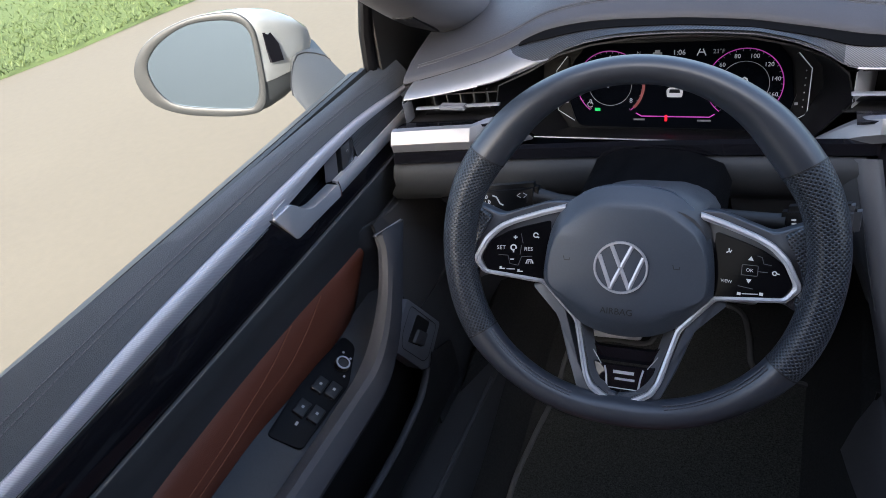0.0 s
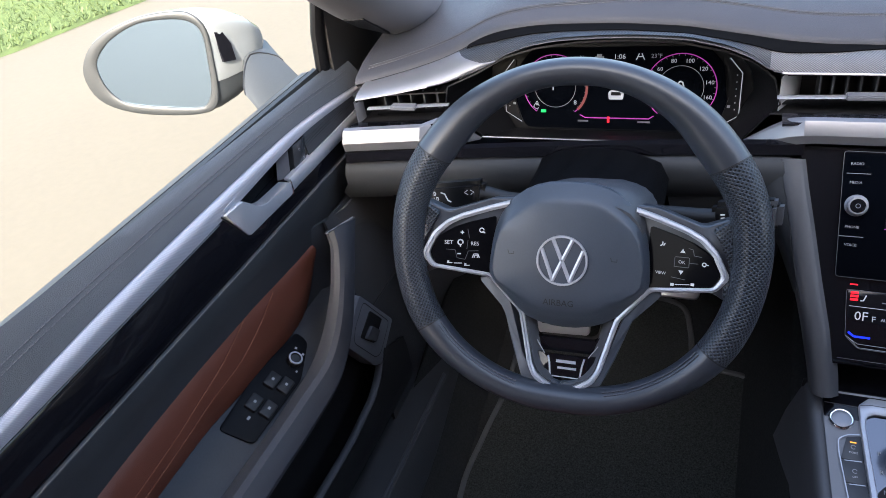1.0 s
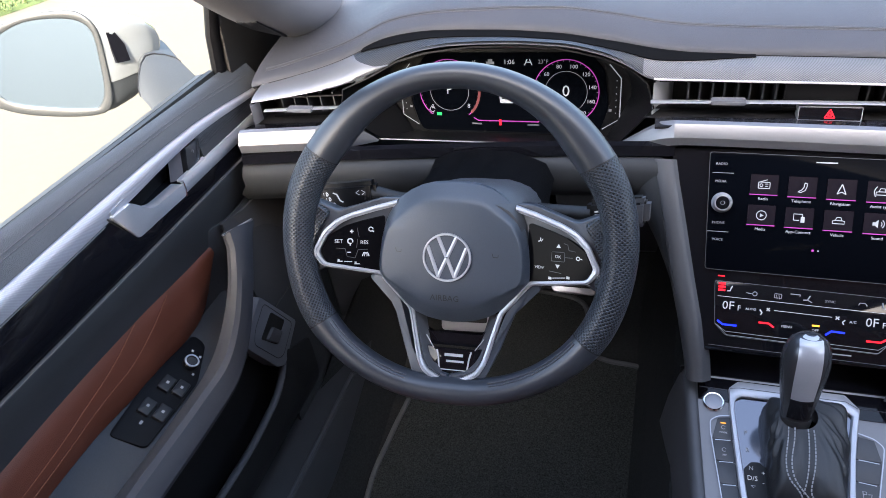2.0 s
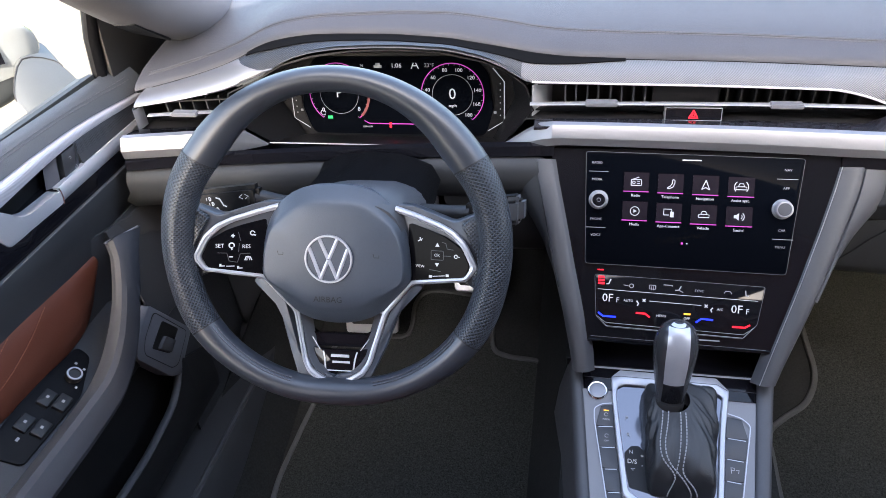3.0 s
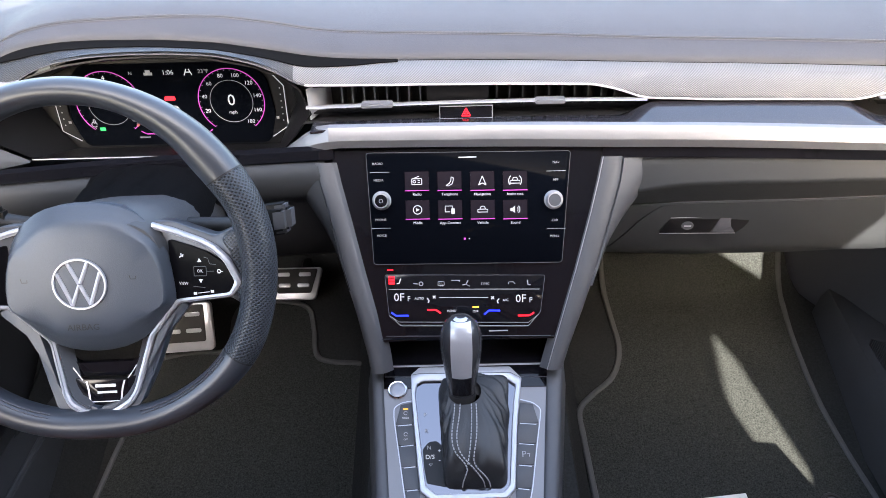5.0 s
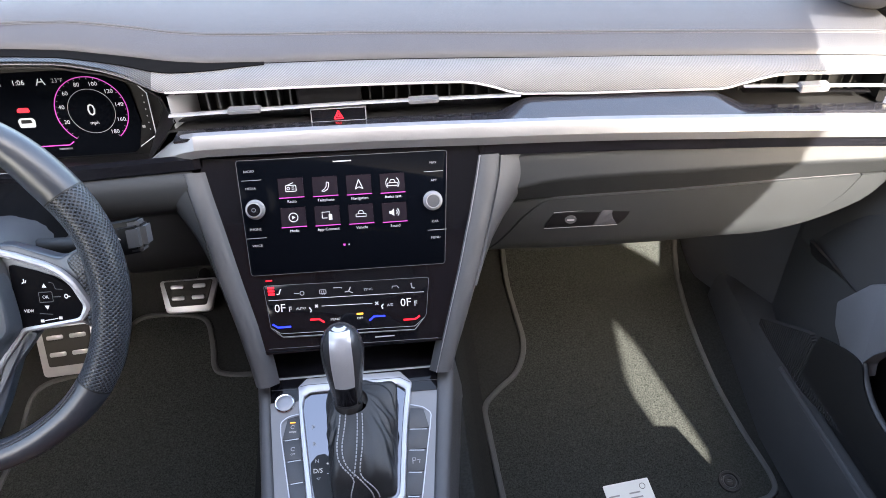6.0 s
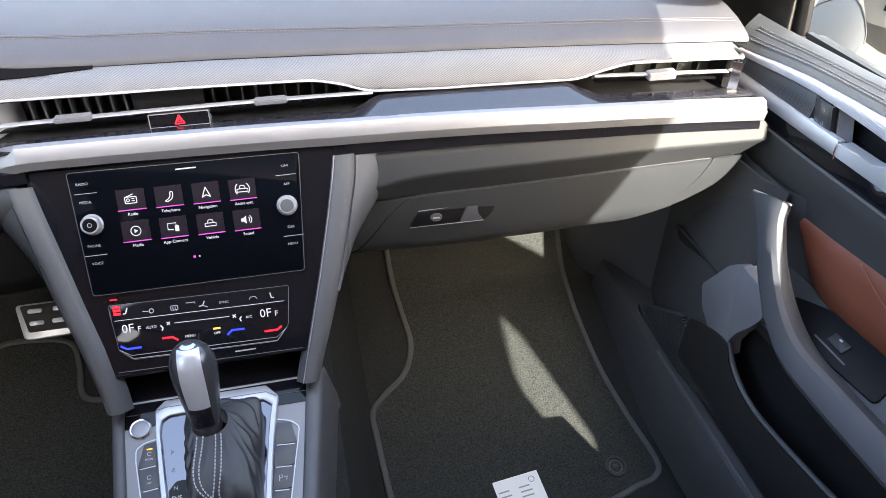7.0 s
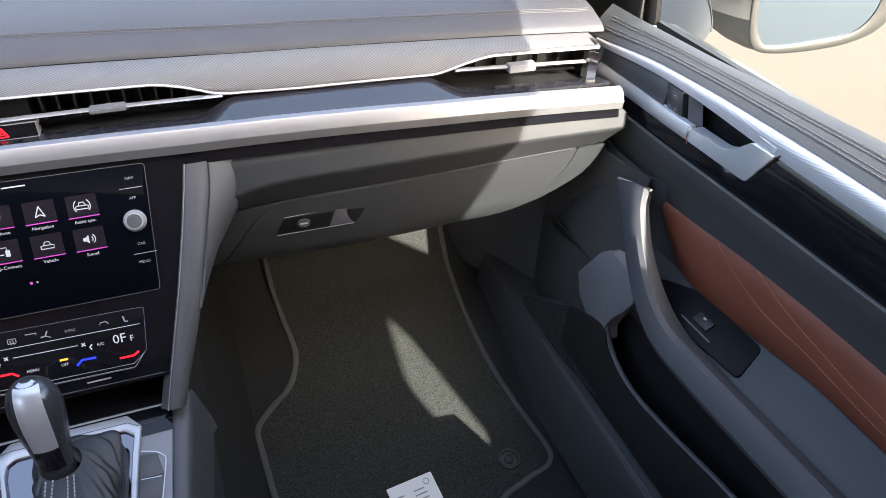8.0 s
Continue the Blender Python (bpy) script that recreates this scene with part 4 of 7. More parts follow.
    part("hollow_lit", prism(rounded(hp([(0.3178, 0.6760), (0.3480, 0.6766), (0.3420, 0.6850), (0.3400, 0.6935), (0.3425, 0.7000), (0.3278, 0.6990)]), 0.0015), fm, -0.006, 0.0012, 0.0003), M_PAD, gb, "flat grey plate painting the finger hollow's lit slope")
    lk = fm @ Matrix.Translation((-0.022, -0.0022, 0))
    part("lock", lathe([(0.0078, 0.0), (0.0076, 0.0014), (0.0064, 0.0018), (0.0060, 0.0010), (0.003, 0.0010)], lk @ Matrix.Scale(0.78, 4, (0, 1, 0))), M_PLASTIC, gb, "oval dark lock")
    part("keyhole", bars([(-0.0045, -0.0012, 0.0045, 0.0008)], lk, 0.0022), M_SILVERP, gb, "bright keyhole slot")
    # underside panels
    rows = [[(x, y, z) for x in span(-0.66, 0.58, 12)] for y, z in ((0.875, 0.665), (1.0, 0.67), (1.25, 0.72), (1.40, 0.78))]
    part("underside", grid(rows, 0.01), M_BLACK, dash, "black underside of the dashboard")
    for s, xx in ((1, 0.678), (-1, -0.706)):
        rows = [[(xx + s * b, y, z) for y in (0.865, 0.95, 1.2, 1.42)] for b, z in ((0.0, 0.765), (0.004, 0.78), (0.006, 0.82), (0.004, 0.850), (-0.004, 0.870))]
        part("end_panel", grid(rows, 0.006), M_PLASTIC, dash)
    return dash


DASH = build_dash()


# ---- instrument cluster ----
def arc(cx, cy, r, a0, a1, n=24):
    return [(cx + r * math.cos(radians(a0 + (a1 - a0) * k / n)), cy + r * math.sin(radians(a0 + (a1 - a0) * k / n))) for k in range(n + 1)]


def build_cluster():
    cl = thing("instrument_cluster", "digital instrument display with pink-rimmed dials", "instrument display")
    fm = plane_frame((-0.379, 0.9245, 0.8255), (0, 0.16, 1))
    hood = [(-0.196, 0.040), (-0.154, 0.057), (-0.121, 0.074), (-0.081, 0.084), (-0.031, 0.089), (0.024, 0.089), (0.079, 0.084), (0.131, 0.071), (0.164, 0.056), (0.183, 0.038), (0.192, 0.006), (0.15, -0.043), (-0.164, -0.043), (-0.205, 0.004)]
    back = [(-0.168, 0.034), (-0.145, 0.045), (-0.117, 0.055), (-0.080, 0.060), (-0.031, 0.061), (0.024, 0.061), (0.079, 0.060), (0.118, 0.054), (0.146, 0.042), (0.160, 0.026), (0.165, 0.0), (0.135, -0.058), (-0.137, -0.058), (-0.172, 0.0)]
    rows = []
    for f in (0.0, 0.3, 0.7, 1.0):
        row = []
        for (a, b), (c, d) in zip(hood, back):
            x, z = -0.379 + a, 0.829 + b
            front_p = Vector((x, yb(x) + 0.002 if b > 0 else 0.858, z))
            row.append(front_p.lerp(fm @ Vector((c, d, 0.002)), f))
        rows.append(row)
    part("housing", grid(rows, 0.002, close=True), M_HOUSING, cl, "dark plastic instrument hood lining", angle=60)
    part("bezel", prism([(c * 1.05, d * 1.05) for c, d in back], fm, -0.012, 0.0), M_HOUSING, cl)
    scr = rounded([(-0.122, -0.053), (0.122, -0.053), (0.135, -0.02), (0.128, 0.032), (0.108, 0.054), (-0.108, 0.054), (-0.128, 0.032), (-0.135, -0.02)], 0.008)
    screen = part("screen", prism(scr, fm, 0.0, 0.003), M_GLASSD, cl, "dark glossy display glass")
    W = 0.0036
    # dials
    for cx, kind in ((0.079, "speed"), (-0.080, "rev")):
        dial = part("dial_ring", line(arc(cx, 0.003, 0.0425, 232, -52, 48), fm, 0.0011, W), M_MAGENTA, screen, "glowing pink dial ring", smooth=False)
        part("inner_ring", line(arc(cx, 0.003, 0.0275, 0, 360, 40), fm, 0.0006, W), M_ICONDIM, screen, smooth=False)
        bm = bmesh.new()
        for k in range(28):
            a = radians(232 - 284 * k / 27)
            d = Vector((math.cos(a), math.sin(a)))
            c = Vector((cx, 0.003))
            line([c + d * 0.0395, c + d * 0.0415], fm, 0.0005, W, bm)
        part("tick_marks", bm, M_ICONDIM, screen, smooth=False)
        if kind == "speed":
            for k, num in enumerate(("20", "40", "60", "80", "100", "120", "140", "160", "180")):
                a = radians(232 - 284 * (k + 1) / 9.0)
                words("dial_number", num, 0.0072, fm, cx + 0.0345 * math.cos(a), 0.003 + 0.0345 * math.sin(a), M_ICON, screen, W)
            words("speed_figure", "0", 0.021, fm, cx, 0.004, M_ICON, screen, W)
            words("unit", "mph", 0.0062, fm, cx, -0.0115, M_ICON, screen, W)
        else:
            for num, deg in (("0", 222), ("2", 160), ("4", 90), ("6", 20), ("8", -38)):
                a = radians(deg)
                words("dial_number", num, 0.0085, fm, cx + 0.034 * math.cos(a), 0.003 + 0.034 * math.sin(a), M_ICON, screen, W)
            words("gear_letter", "P", 0.018, fm, cx, 0.004, M_ICON, screen, W)
            part("red_zone", line(arc(cx, 0.003, 0.0425, 10, -45, 12), fm, 0.0034, W + 0.0003), mat("dim_red", (0.20, 0.05, 0.05), 0.5, glow=0.02), screen, smooth=False)
            part("eco_light", bars([(-0.100, -0.032, -0.093, -0.028)], fm, W), M_GREENLIT, screen)
            part("start_light", line(arc(-0.106, -0.0235, 0.0035, 0, 330, 14), fm, 0.001, W), M_ICONDIM, screen, smooth=False)
    words("clock", "1:06", 0.0088, fm, 0.004, 0.042, M_ICON, screen, W)
    words("temperature", "23\u00b0F", 0.0072, fm, 0.049, 0.0425, M_ICONDIM, screen, W)
    words("compass", "N", 0.006, fm, -0.044, 0.042, M_ICONDIM, screen, W)
    part("car_symbol", bars([(-0.027, 0.039, -0.016, 0.0425), (-0.0245, 0.0425, -0.0185, 0.0455)], fm, W), M_ICONDIM, screen)
    bm = line([(0.0245, 0.038), (0.028, 0.046)], fm, 0.0012, W)
    line([(0.0345, 0.038), (0.031, 0.046)], fm, 0.0012, W, bm)
    line([(0.026, 0.042), (0.033, 0.042)], fm, 0.0012, W, bm)
    part("lane_symbol", bm, M_ICON, screen, smooth=False)
    car = part("car_picture", prism(rounded([(-0.0090, -0.0130), (0.0090, -0.0130), (0.0100, -0.0040), (0.0070, -0.0010), (-0.0070, -0.0010), (-0.0100, -0.0040)], 0.002), fm, 0.003, W + 0.0002), M_ICON, screen, "small white car picture")
    part("car_window", prism(rounded([(-0.0066, -0.0075), (0.0066, -0.0075), (0.0058, -0.0030), (-0.0058, -0.0030)], 0.001), fm, 0.003, W + 0.0005), M_HOUSING, car)
    part("car_tail", prism(rounded([(-0.0075, 0.0060), (0.0075, 0.0060), (0.0065, 0.0115), (-0.0065, 0.0115)], 0.003), fm, 0.003, W + 0.0004), M_REDLIT, screen, "red end of the car picture")
    part("range_line", line([(-0.047, -0.034), (-0.040, -0.038), (0.042, -0.038), (0.048, -0.034)], fm, 0.0014, W), M_MAGENTA, screen, smooth=False)
    part("red_marker", bars([(-0.011, -0.044, -0.008, -0.036)], fm, W + 0.0004), M_REDLIT, screen)
    for u0, u1 in ((0.028, 0.044), (-0.050, -0.036)):
        part("odometer", bars([(u0, -0.0437, u1, -0.0415)], fm, W), M_INK, screen, "small figures that cannot be read")
    # side gauges
    for s in (-1, 1):
        g = part("side_gauge", prism(rounded([(s * 0.126, -0.045), (s * 0.148, -0.030), (s * 0.148, 0.022), (s * 0.132, 0.040), (s * 0.136, -0.01)], 0.003), fm, 0.0, 0.0045), M_HOUSING, screen)
        part("gauge_edge", line([(s * 0.127, -0.045), (s * 0.149, -0.031), (s * 0.149, 0.022), (s * 0.134, 0.040)], fm, 0.0011, 0.0052), M_ICON, screen, smooth=False)
        part("gauge_marks", bars([(s * 0.1435 - 0.0006, -0.024 + k * 0.0085, s * 0.1435 + 0.0006, -0.0224 + k * 0.0085) for k in range(6)], fm, 0.0052), M_ICONDIM, screen)
        part("gauge_symbol", bars([(s * 0.1365 - 0.0018, -0.021, s * 0.1365 + 0.0018, -0.018)], fm, 0.0052), M_ICONDIM, screen)
    # bright line along the lower edge
    part("lower_line", tube([(-0.545, 0.856, 0.7868), (-0.38, 0.8565, 0.7868), (-0.231, 0.857, 0.7868)], 0.0009, 0.0009, 6), M_SILVERP, cl)
    return cl


# ---- touchscreen, climate panel and stack ----
SV = (0, 0.515, 0.857)
SF = plane_frame((0.0, 0.80, 0.75), SV)


def build_stack():
    st = thing("centre_stack", "gloss black centre stack between grey side rails", "centre stack")
    face = rounded([(-0.164, 0.0615), (0.170, 0.0615), (0.134, -0.0885), (0.108, -0.176), (-0.111, -0.176), (-0.132, -0.0885)], 0.002)
    part("fascia", prism(face, SF, -0.03, -0.0005), M_GLOSS, st, "gloss black fascia")
    for s in (-1, 1):
        if s < 0:
            prof = ((0.047, 0.162, 0.184), (0.02, 0.1565, 0.178), (-0.02, 0.147, 0.168), (-0.0885, 0.1315, 0.152), (-0.14, 0.119, 0.138), (-0.19, 0.110, 0.1265), (-0.215, 0.107, 0.122))
        else:
            prof = ((0.047, 0.1665, 0.192), (0.02, 0.1610, 0.189), (-0.02, 0.1515, 0.178), (-0.0885, 0.1335, 0.159), (-0.14, 0.1185, 0.1415), (-0.19, 0.104, 0.1235), (-0.215, 0.097, 0.1155))
        rows = []
        for v, inn, out in prof:
            rows.append([SF @ Vector((s * a, v, w)) for a, w in ((inn - 0.009, -0.010), (inn - 0.001, 0.002), (inn + 0.0015, 0.0045), ((inn + out) / 2, 0.0055), (out - 0.004, 0.0035), (out, -0.003), (out + 0.001, -0.03), (out - 0.01, -0.14))])
        part("side_rail", grid(rows, 0.002), M_GREY, st, "grey plastic side rail", angle=50)
        # wing sweeping from the rail out to the lower panel
        rows = []
        for v, wd in ((0.045, 0.105), (0.030, 0.098), (0.012, 0.085), (-0.008, 0.066), (-0.030, 0.046), (-0.055, 0.027), (-0.085, 0.012), (-0.11, 0.003)):
            wd *= 0.50 if s > 0 else 0.40
            out = lerp(v, [(p[0], p[2]) for p in prof[::-1]]) - 0.002
            rows.append([SF @ Vector((s * (out + wd * f), v, 0.001 - 0.012 * f - 0.030 * max(0, -v - 0.0) / 0.1 * f * f - 0.03 * f ** 4)) for f in (0.0, 0.2, 0.4, 0.6, 0.8, 0.93, 1.0)])
        # same plastic on both sides: the left wing's shade is put into its colour
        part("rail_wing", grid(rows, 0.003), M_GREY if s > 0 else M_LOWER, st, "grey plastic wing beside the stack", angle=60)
        part("rail_edge", tube([SF @ Vector((s * (p[1] - 0.001), p[0], 0.0035)) for p in prof], 0.0006, 0.0006, 5), M_SILVERP, st)
    # open cubby below the climate panel
    rows = [[(x, y, z) for x in span(-0.118, 0.112, 6)] for y, z in ((0.7105, 0.602), (0.80, 0.610), (0.83, 0.560), (0.725, 0.552), (0.712, 0.5525))]
    part("cubby", grid(rows, 0.003), M_GLOSS, st, "dark storage cubby")

    ts = thing("touchscreen", "glossy touchscreen with app tiles and two knobs", "touchscreen")
    glass = rounded([(-0.1210, 0.0578), (0.1262, 0.0550), (0.1152, -0.0803), (-0.1155, -0.0783)], 0.004)
    part("glass", prism(glass, SF, -0.006, 0.0022, 0.0006), M_GLASSD, ts, "dark blue-black glass")
    part("rim", line([*glass, glass[0]], SF, 0.0007, 0.0026), M_GREY, ts, smooth=False)
    W = 0.0027
    names = ("Radio", "Telephone", "Navigation", "Assist syst.", "Media", "App-Connect", "Vehicle", "Sound")
    for k, nm in enumerate(names):
        u = -0.0602 + 0.0397 * (k % 4)
        v = 0.0226 - 0.0007 * (k % 4) - 0.0348 * (k // 4)
        tile = part("tile", prism([(u - 0.0145, v - 0.0105), (u + 0.0145, v - 0.0105), (u + 0.0145, v + 0.0115), (u - 0.0145, v + 0.0115)], SF, 0.002, W), M_TILE, ts)
        part("underline", bars([(u - 0.0148, v - 0.0118, u + 0.0148, v - 0.0108)], SF, W + 0.0002), M_MAGENTA, tile, "glowing pink line")
        words("caption", nm, 0.0047, SF, u, v - 0.0160, M_ICON, tile, W)
        w = W + 0.0004
        bm = bmesh.new()
        if nm == "Radio":
            line(rounded([(u - 0.006, v - 0.004), (u + 0.006, v - 0.004), (u + 0.006, v + 0.003), (u - 0.006, v + 0.003), (u - 0.006, v - 0.004)], 0.001, 2), SF, 0.0009, w, bm)
            line(arc(u - 0.003, v - 0.0005, 0.0016, 0, 360, 12), SF, 0.0008, w, bm)
            line([(u + 0.001, v + 0.001), (u + 0.004, v + 0.001)], SF, 0.0008, w, bm)
            line([(u + 0.001, v - 0.0015), (u + 0.004, v - 0.0015)], SF, 0.0008, w, bm)
            line([(u - 0.005, v + 0.003), (u + 0.003, v + 0.006)], SF, 0.0009, w, bm)
        elif nm == "Telephone":
            line([(u - 0.0040, v + 0.0005 - 0.0055), (u - 0.0005, v - 0.0030), (u + 0.0015, v + 0.0000), (u + 0.0020, v + 0.0045)], SF, 0.0009, w, bm)
            line([(u - 0.0015, v - 0.0060), (u + 0.0030, v - 0.0035), (u + 0.0045, v + 0.0010), (u + 0.0045, v + 0.0040)], SF, 0.0009, w, bm)
            line([(u - 0.0042, v - 0.0052), (u - 0.0015, v - 0.0060)], SF, 0.0009, w, bm)
            line([(u + 0.0020, v + 0.0048), (u + 0.0046, v + 0.0042)], SF, 0.0009, w, bm)
        elif nm == "Navigation":
            for a, b in (((0, 0.006), (0.0045, -0.005)), ((0.0045, -0.005), (0, -0.0025)), ((0, -0.0025), (-0.0045, -0.005)), ((-0.0045, -0.005), (0, 0.006))):
                line([(u + a[0], v + a[1]), (u + b[0], v + b[1])], SF, 0.001, w, bm)
        elif nm == "Media":
            line(arc(u, v, 0.0052, 0, 360, 24), SF, 0.0009, w, bm)
            bm.faces.new([bm.verts.new(SF @ Vector((u + a, v + b, w))) for a, b in ((-0.0015, -0.0022), (0.0024, 0), (-0.0015, 0.0022))])
        elif nm == "App-Connect":
            line([(u - 0.006, v - 0.0025), (u - 0.006, v + 0.0045), (u + 0.003, v + 0.0045), (u + 0.003, v + 0.001)], SF, 0.0009, w, bm)
            line([(u - 0.006, v - 0.0025), (u, v - 0.0025)], SF, 0.0009, w, bm)
            bars([(u + 0.0015, v - 0.005, u + 0.0055, v + 0.0015)], SF, w, bm)
        elif nm == "Sound":
            bm.faces.new([bm.verts.new(SF @ Vector((u + a, v + b, w))) for a, b in ((-0.006, -0.0018), (-0.0035, -0.0018), (-0.0005, -0.0045), (-0.0005, 0.0045), (-0.0035, 0.0018), (-0.006, 0.0018))])
            line(arc(u, v, 0.0032, -45, 45, 8), SF, 0.0009, w, bm)
            line(arc(u, v, 0.0055, -50, 50, 8), SF, 0.0009, w, bm)
        else:
            line([(u - 0.006, v - 0.003), (u - 0.006, v), (u - 0.0035, v + 0.0005), (u - 0.002, v + 0.004), (u + 0.002, v + 0.004), (u + 0.0035, v + 0.0005), (u + 0.006, v), (u + 0.006, v - 0.003), (u - 0.006, v - 0.003)], SF, 0.0009, w, bm)
            line([(u - 0.0035, v + 0.0005), (u + 0.0035, v + 0.0005)], SF, 0.0009, w, bm)
            if nm != "Vehicle":
                line(arc(u, v, 0.0078, 130, 220, 10), SF, 0.0009, w, bm)
                line(arc(u, v, 0.0078, -40, 50, 10), SF, 0.0009, w, bm)
        part("symbol", bm, M_ICON, tile, smooth=False)
    for u, rows_ in ((-0.106, (("RADIO", 0.0445), ("MEDIA", 0.0245), ("PHONE", -0.0235), ("VOICE", -0.0430))), (0.1075, (("NAV", 0.0415), ("APP", 0.0205), ("CAR", -0.0285), ("MENU", -0.0480)))):
        for k, (nm, v) in enumerate(rows_):
            words("key_caption", nm, 0.0041, SF, u * (1 + 0.25 * (v - 0.0)), v, M_ICONDIM, ts, W)
            if k in (0, 2):
                part("divider", bars([(u - 0.0105, v - 0.0106, u + 0.0125, v - 0.0100)], SF, W), M_ICONDIM, ts)
    for u, v in ((-0.1035, 0.0), (0.1055, -0.0035)):
        m = SF @ Matrix.Translation((u, v, 0))
        kn = part("knob", lathe([(0.0118, 0.0), (0.0118, 0.002), (0.0112, 0.0035), (0.0104, 0.004), (0.0098, 0.012), (0.0090, 0.0132), (0.0080, 0.0134), (0.0076, 0.0126)], m, 32), M_SILVERP, ts, "satin metal knob")
        part("knob_face", lathe([(0.0076, 0.010), (0.0074, 0.0129), (0.0050, 0.0131)], m, 24), M_GLOSS if u < 0 else M_GREY, kn)
        if u < 0:
            part("knob_mark", line(arc(0, 0, 0.0022, 0, 360, 16), m, 0.0005, 0.0134), M_ICONDIM, kn, smooth=False)
    part("top_tick", bars([(-0.009, 0.0495, 0.0125, 0.0508)], SF, W), M_ICON, ts)
    part("page_dots", bars([(-0.0045, -0.050, -0.002, -0.0475)], SF, W), M_MAGENTA, ts)
    part("page_dots", bars([(0.0015, -0.0495, 0.003, -0.048)], SF, W), M_ICON, ts)

    cp = thing("climate_panel", "gloss black touch climate panel with lit symbols", "climate panel")
    ol = rounded([(-0.1030, -0.0915), (0.0945, -0.0960), (0.0885, -0.1420), (0.0735, -0.1598), (-0.0855, -0.1562), (-0.0990, -0.1435)], 0.003)
    part("panel", prism(ol, SF, -0.01, 0.0010, 0.0004), M_GLOSS, cp, "gloss black panel")
    part("panel_rim", line([*ol, ol[0]], SF, 0.0005, 0.0014), M_INK, cp, smooth=False)
    W = 0.0017
    part("seat_heat", bars([(-0.0985, -0.1035 + k * 0.0038, -0.0908, -0.1009 + k * 0.0038) for k in range(3)], SF, W), M_REDLIT, cp, "three lit red bars")
    def seat_icon(u, v):
        bm = line([(u + 0.0022, v + 0.004), (u - 0.0002, v - 0.0022), (u - 0.0030, v - 0.0022)], SF, 0.0014, W)
        return bm
    part("seat_symbol", seat_icon(-0.0855, -0.1005), M_ICON, cp, smooth=False)
    bm = line([(0.0725, -0.1015), (0.0735, -0.1075), (0.0765, -0.1078)], SF, 0.0014, W)
    part("seat_symbol", bm, M_ICONDIM, cp, smooth=False)
    bm = line([(-0.0680, -0.1030), (-0.0620, -0.1038)], SF, 0.0010, W)
    line(arc(-0.0585, -0.1036, 0.0024, 0, 360, 12), SF, 0.0010, W, bm)
    part("symbol", bm, M_ICONDIM, cp, smooth=False)
    bm = line(rounded([(-0.0375, -0.1060), (-0.0300, -0.1062), (-0.0300, -0.1015), (-0.0375, -0.1012), (-0.0375, -0.1060)], 0.001, 2), SF, 0.0008, W)
    line([(-0.0345, -0.1075), (-0.0355, -0.1025)], SF, 0.0007, W, bm)
    line([(-0.0320, -0.1075), (-0.0330, -0.1025)], SF, 0.0007, W, bm)
    part("symbol", bm, M_ICONDIM, cp, smooth=False)
    bm = line([(-0.0210, -0.1000), (-0.0105, -0.1003), (-0.0112, -0.1020)], SF, 0.0010, W)
    line([(-0.0005, -0.1005), (-0.0030, -0.1055), (-0.0075, -0.1060)], SF, 0.0014, W, bm)
    line([(-0.0030, -0.1055), (0.0020, -0.1080)], SF, 0.0010, W, bm)
    part("symbol", bm, M_ICONDIM, cp, smooth=False)
    bm = line([(0.0490, -0.1062), (0.0500, -0.1035), (0.0555, -0.1036), (0.0575, -0.1064)], SF, 0.0009, W)
    part("symbol", bm, M_ICONDIM, cp, smooth=False)
    words("caption", "SYNC", 0.0042, SF, 0.0205, -0.1051, M_ICONDIM, cp, W)
    words("caption", "AUTO", 0.0042, SF, -0.0612, -0.1221, M_ICON, cp, W)
    words("caption", "A/C", 0.0044, SF, 0.0455, -0.1262, M_ICON, cp, W)
    words("caption", "MENU", 0.0042, SF, -0.0215, -0.1385, M_ICON, cp, W)
    words("caption", "OFF", 0.0042, SF, 0.0082, -0.1396, M_ICON, cp, W)
    part("amber_light", bars([(0.0045, -0.1352, 0.0122, -0.1332)], SF, W), M_AMBER, cp)
    for u, v in ((-0.0860, -0.1203), (0.0645, -0.1250)):
        words("readout", "0F", 0.0140, SF, u, v, M_ICON, cp, W)
        words("readout", "F", 0.0090, SF, u + 0.0120, v - 0.0020, M_ICON, cp, W)
    part("divider", line([(-0.0985, -0.1095), (0.0874, -0.1133)], SF, 0.0006, W), M_ICON, cp, smooth=False)
    part("fan_slider", line([(-0.0365, -0.1210), (0.0241, -0.1225)], SF, 0.0007, W), M_ICON, cp, smooth=False)
    for u, v, r in ((-0.0427, -0.1205, 0.0024), (0.0295, -0.1229, 0.0026)):
        bm = bmesh.new()
        for k in range(4):
            a = radians(45 + 90 * k)
            line([(u, v), (u + r * math.cos(a), v + r * math.sin(a))], SF, 0.0012, W, bm)
        part("fan_symbol", bm, M_ICON, cp, "small fan symbol", smooth=False)
    bm = line([(-0.0515, -0.1215), (-0.0490, -0.1250), (-0.0505, -0.1275)], SF, 0.0016, W)
    part("seat_symbol", bm, M_ICON, cp, smooth=False)
    bm = line([(0.0375, -0.1245), (0.0350, -0.1270), (0.0365, -0.1300)], SF, 0.0014, W)
    part("seat_symbol", bm, M_ICON, cp, smooth=False)
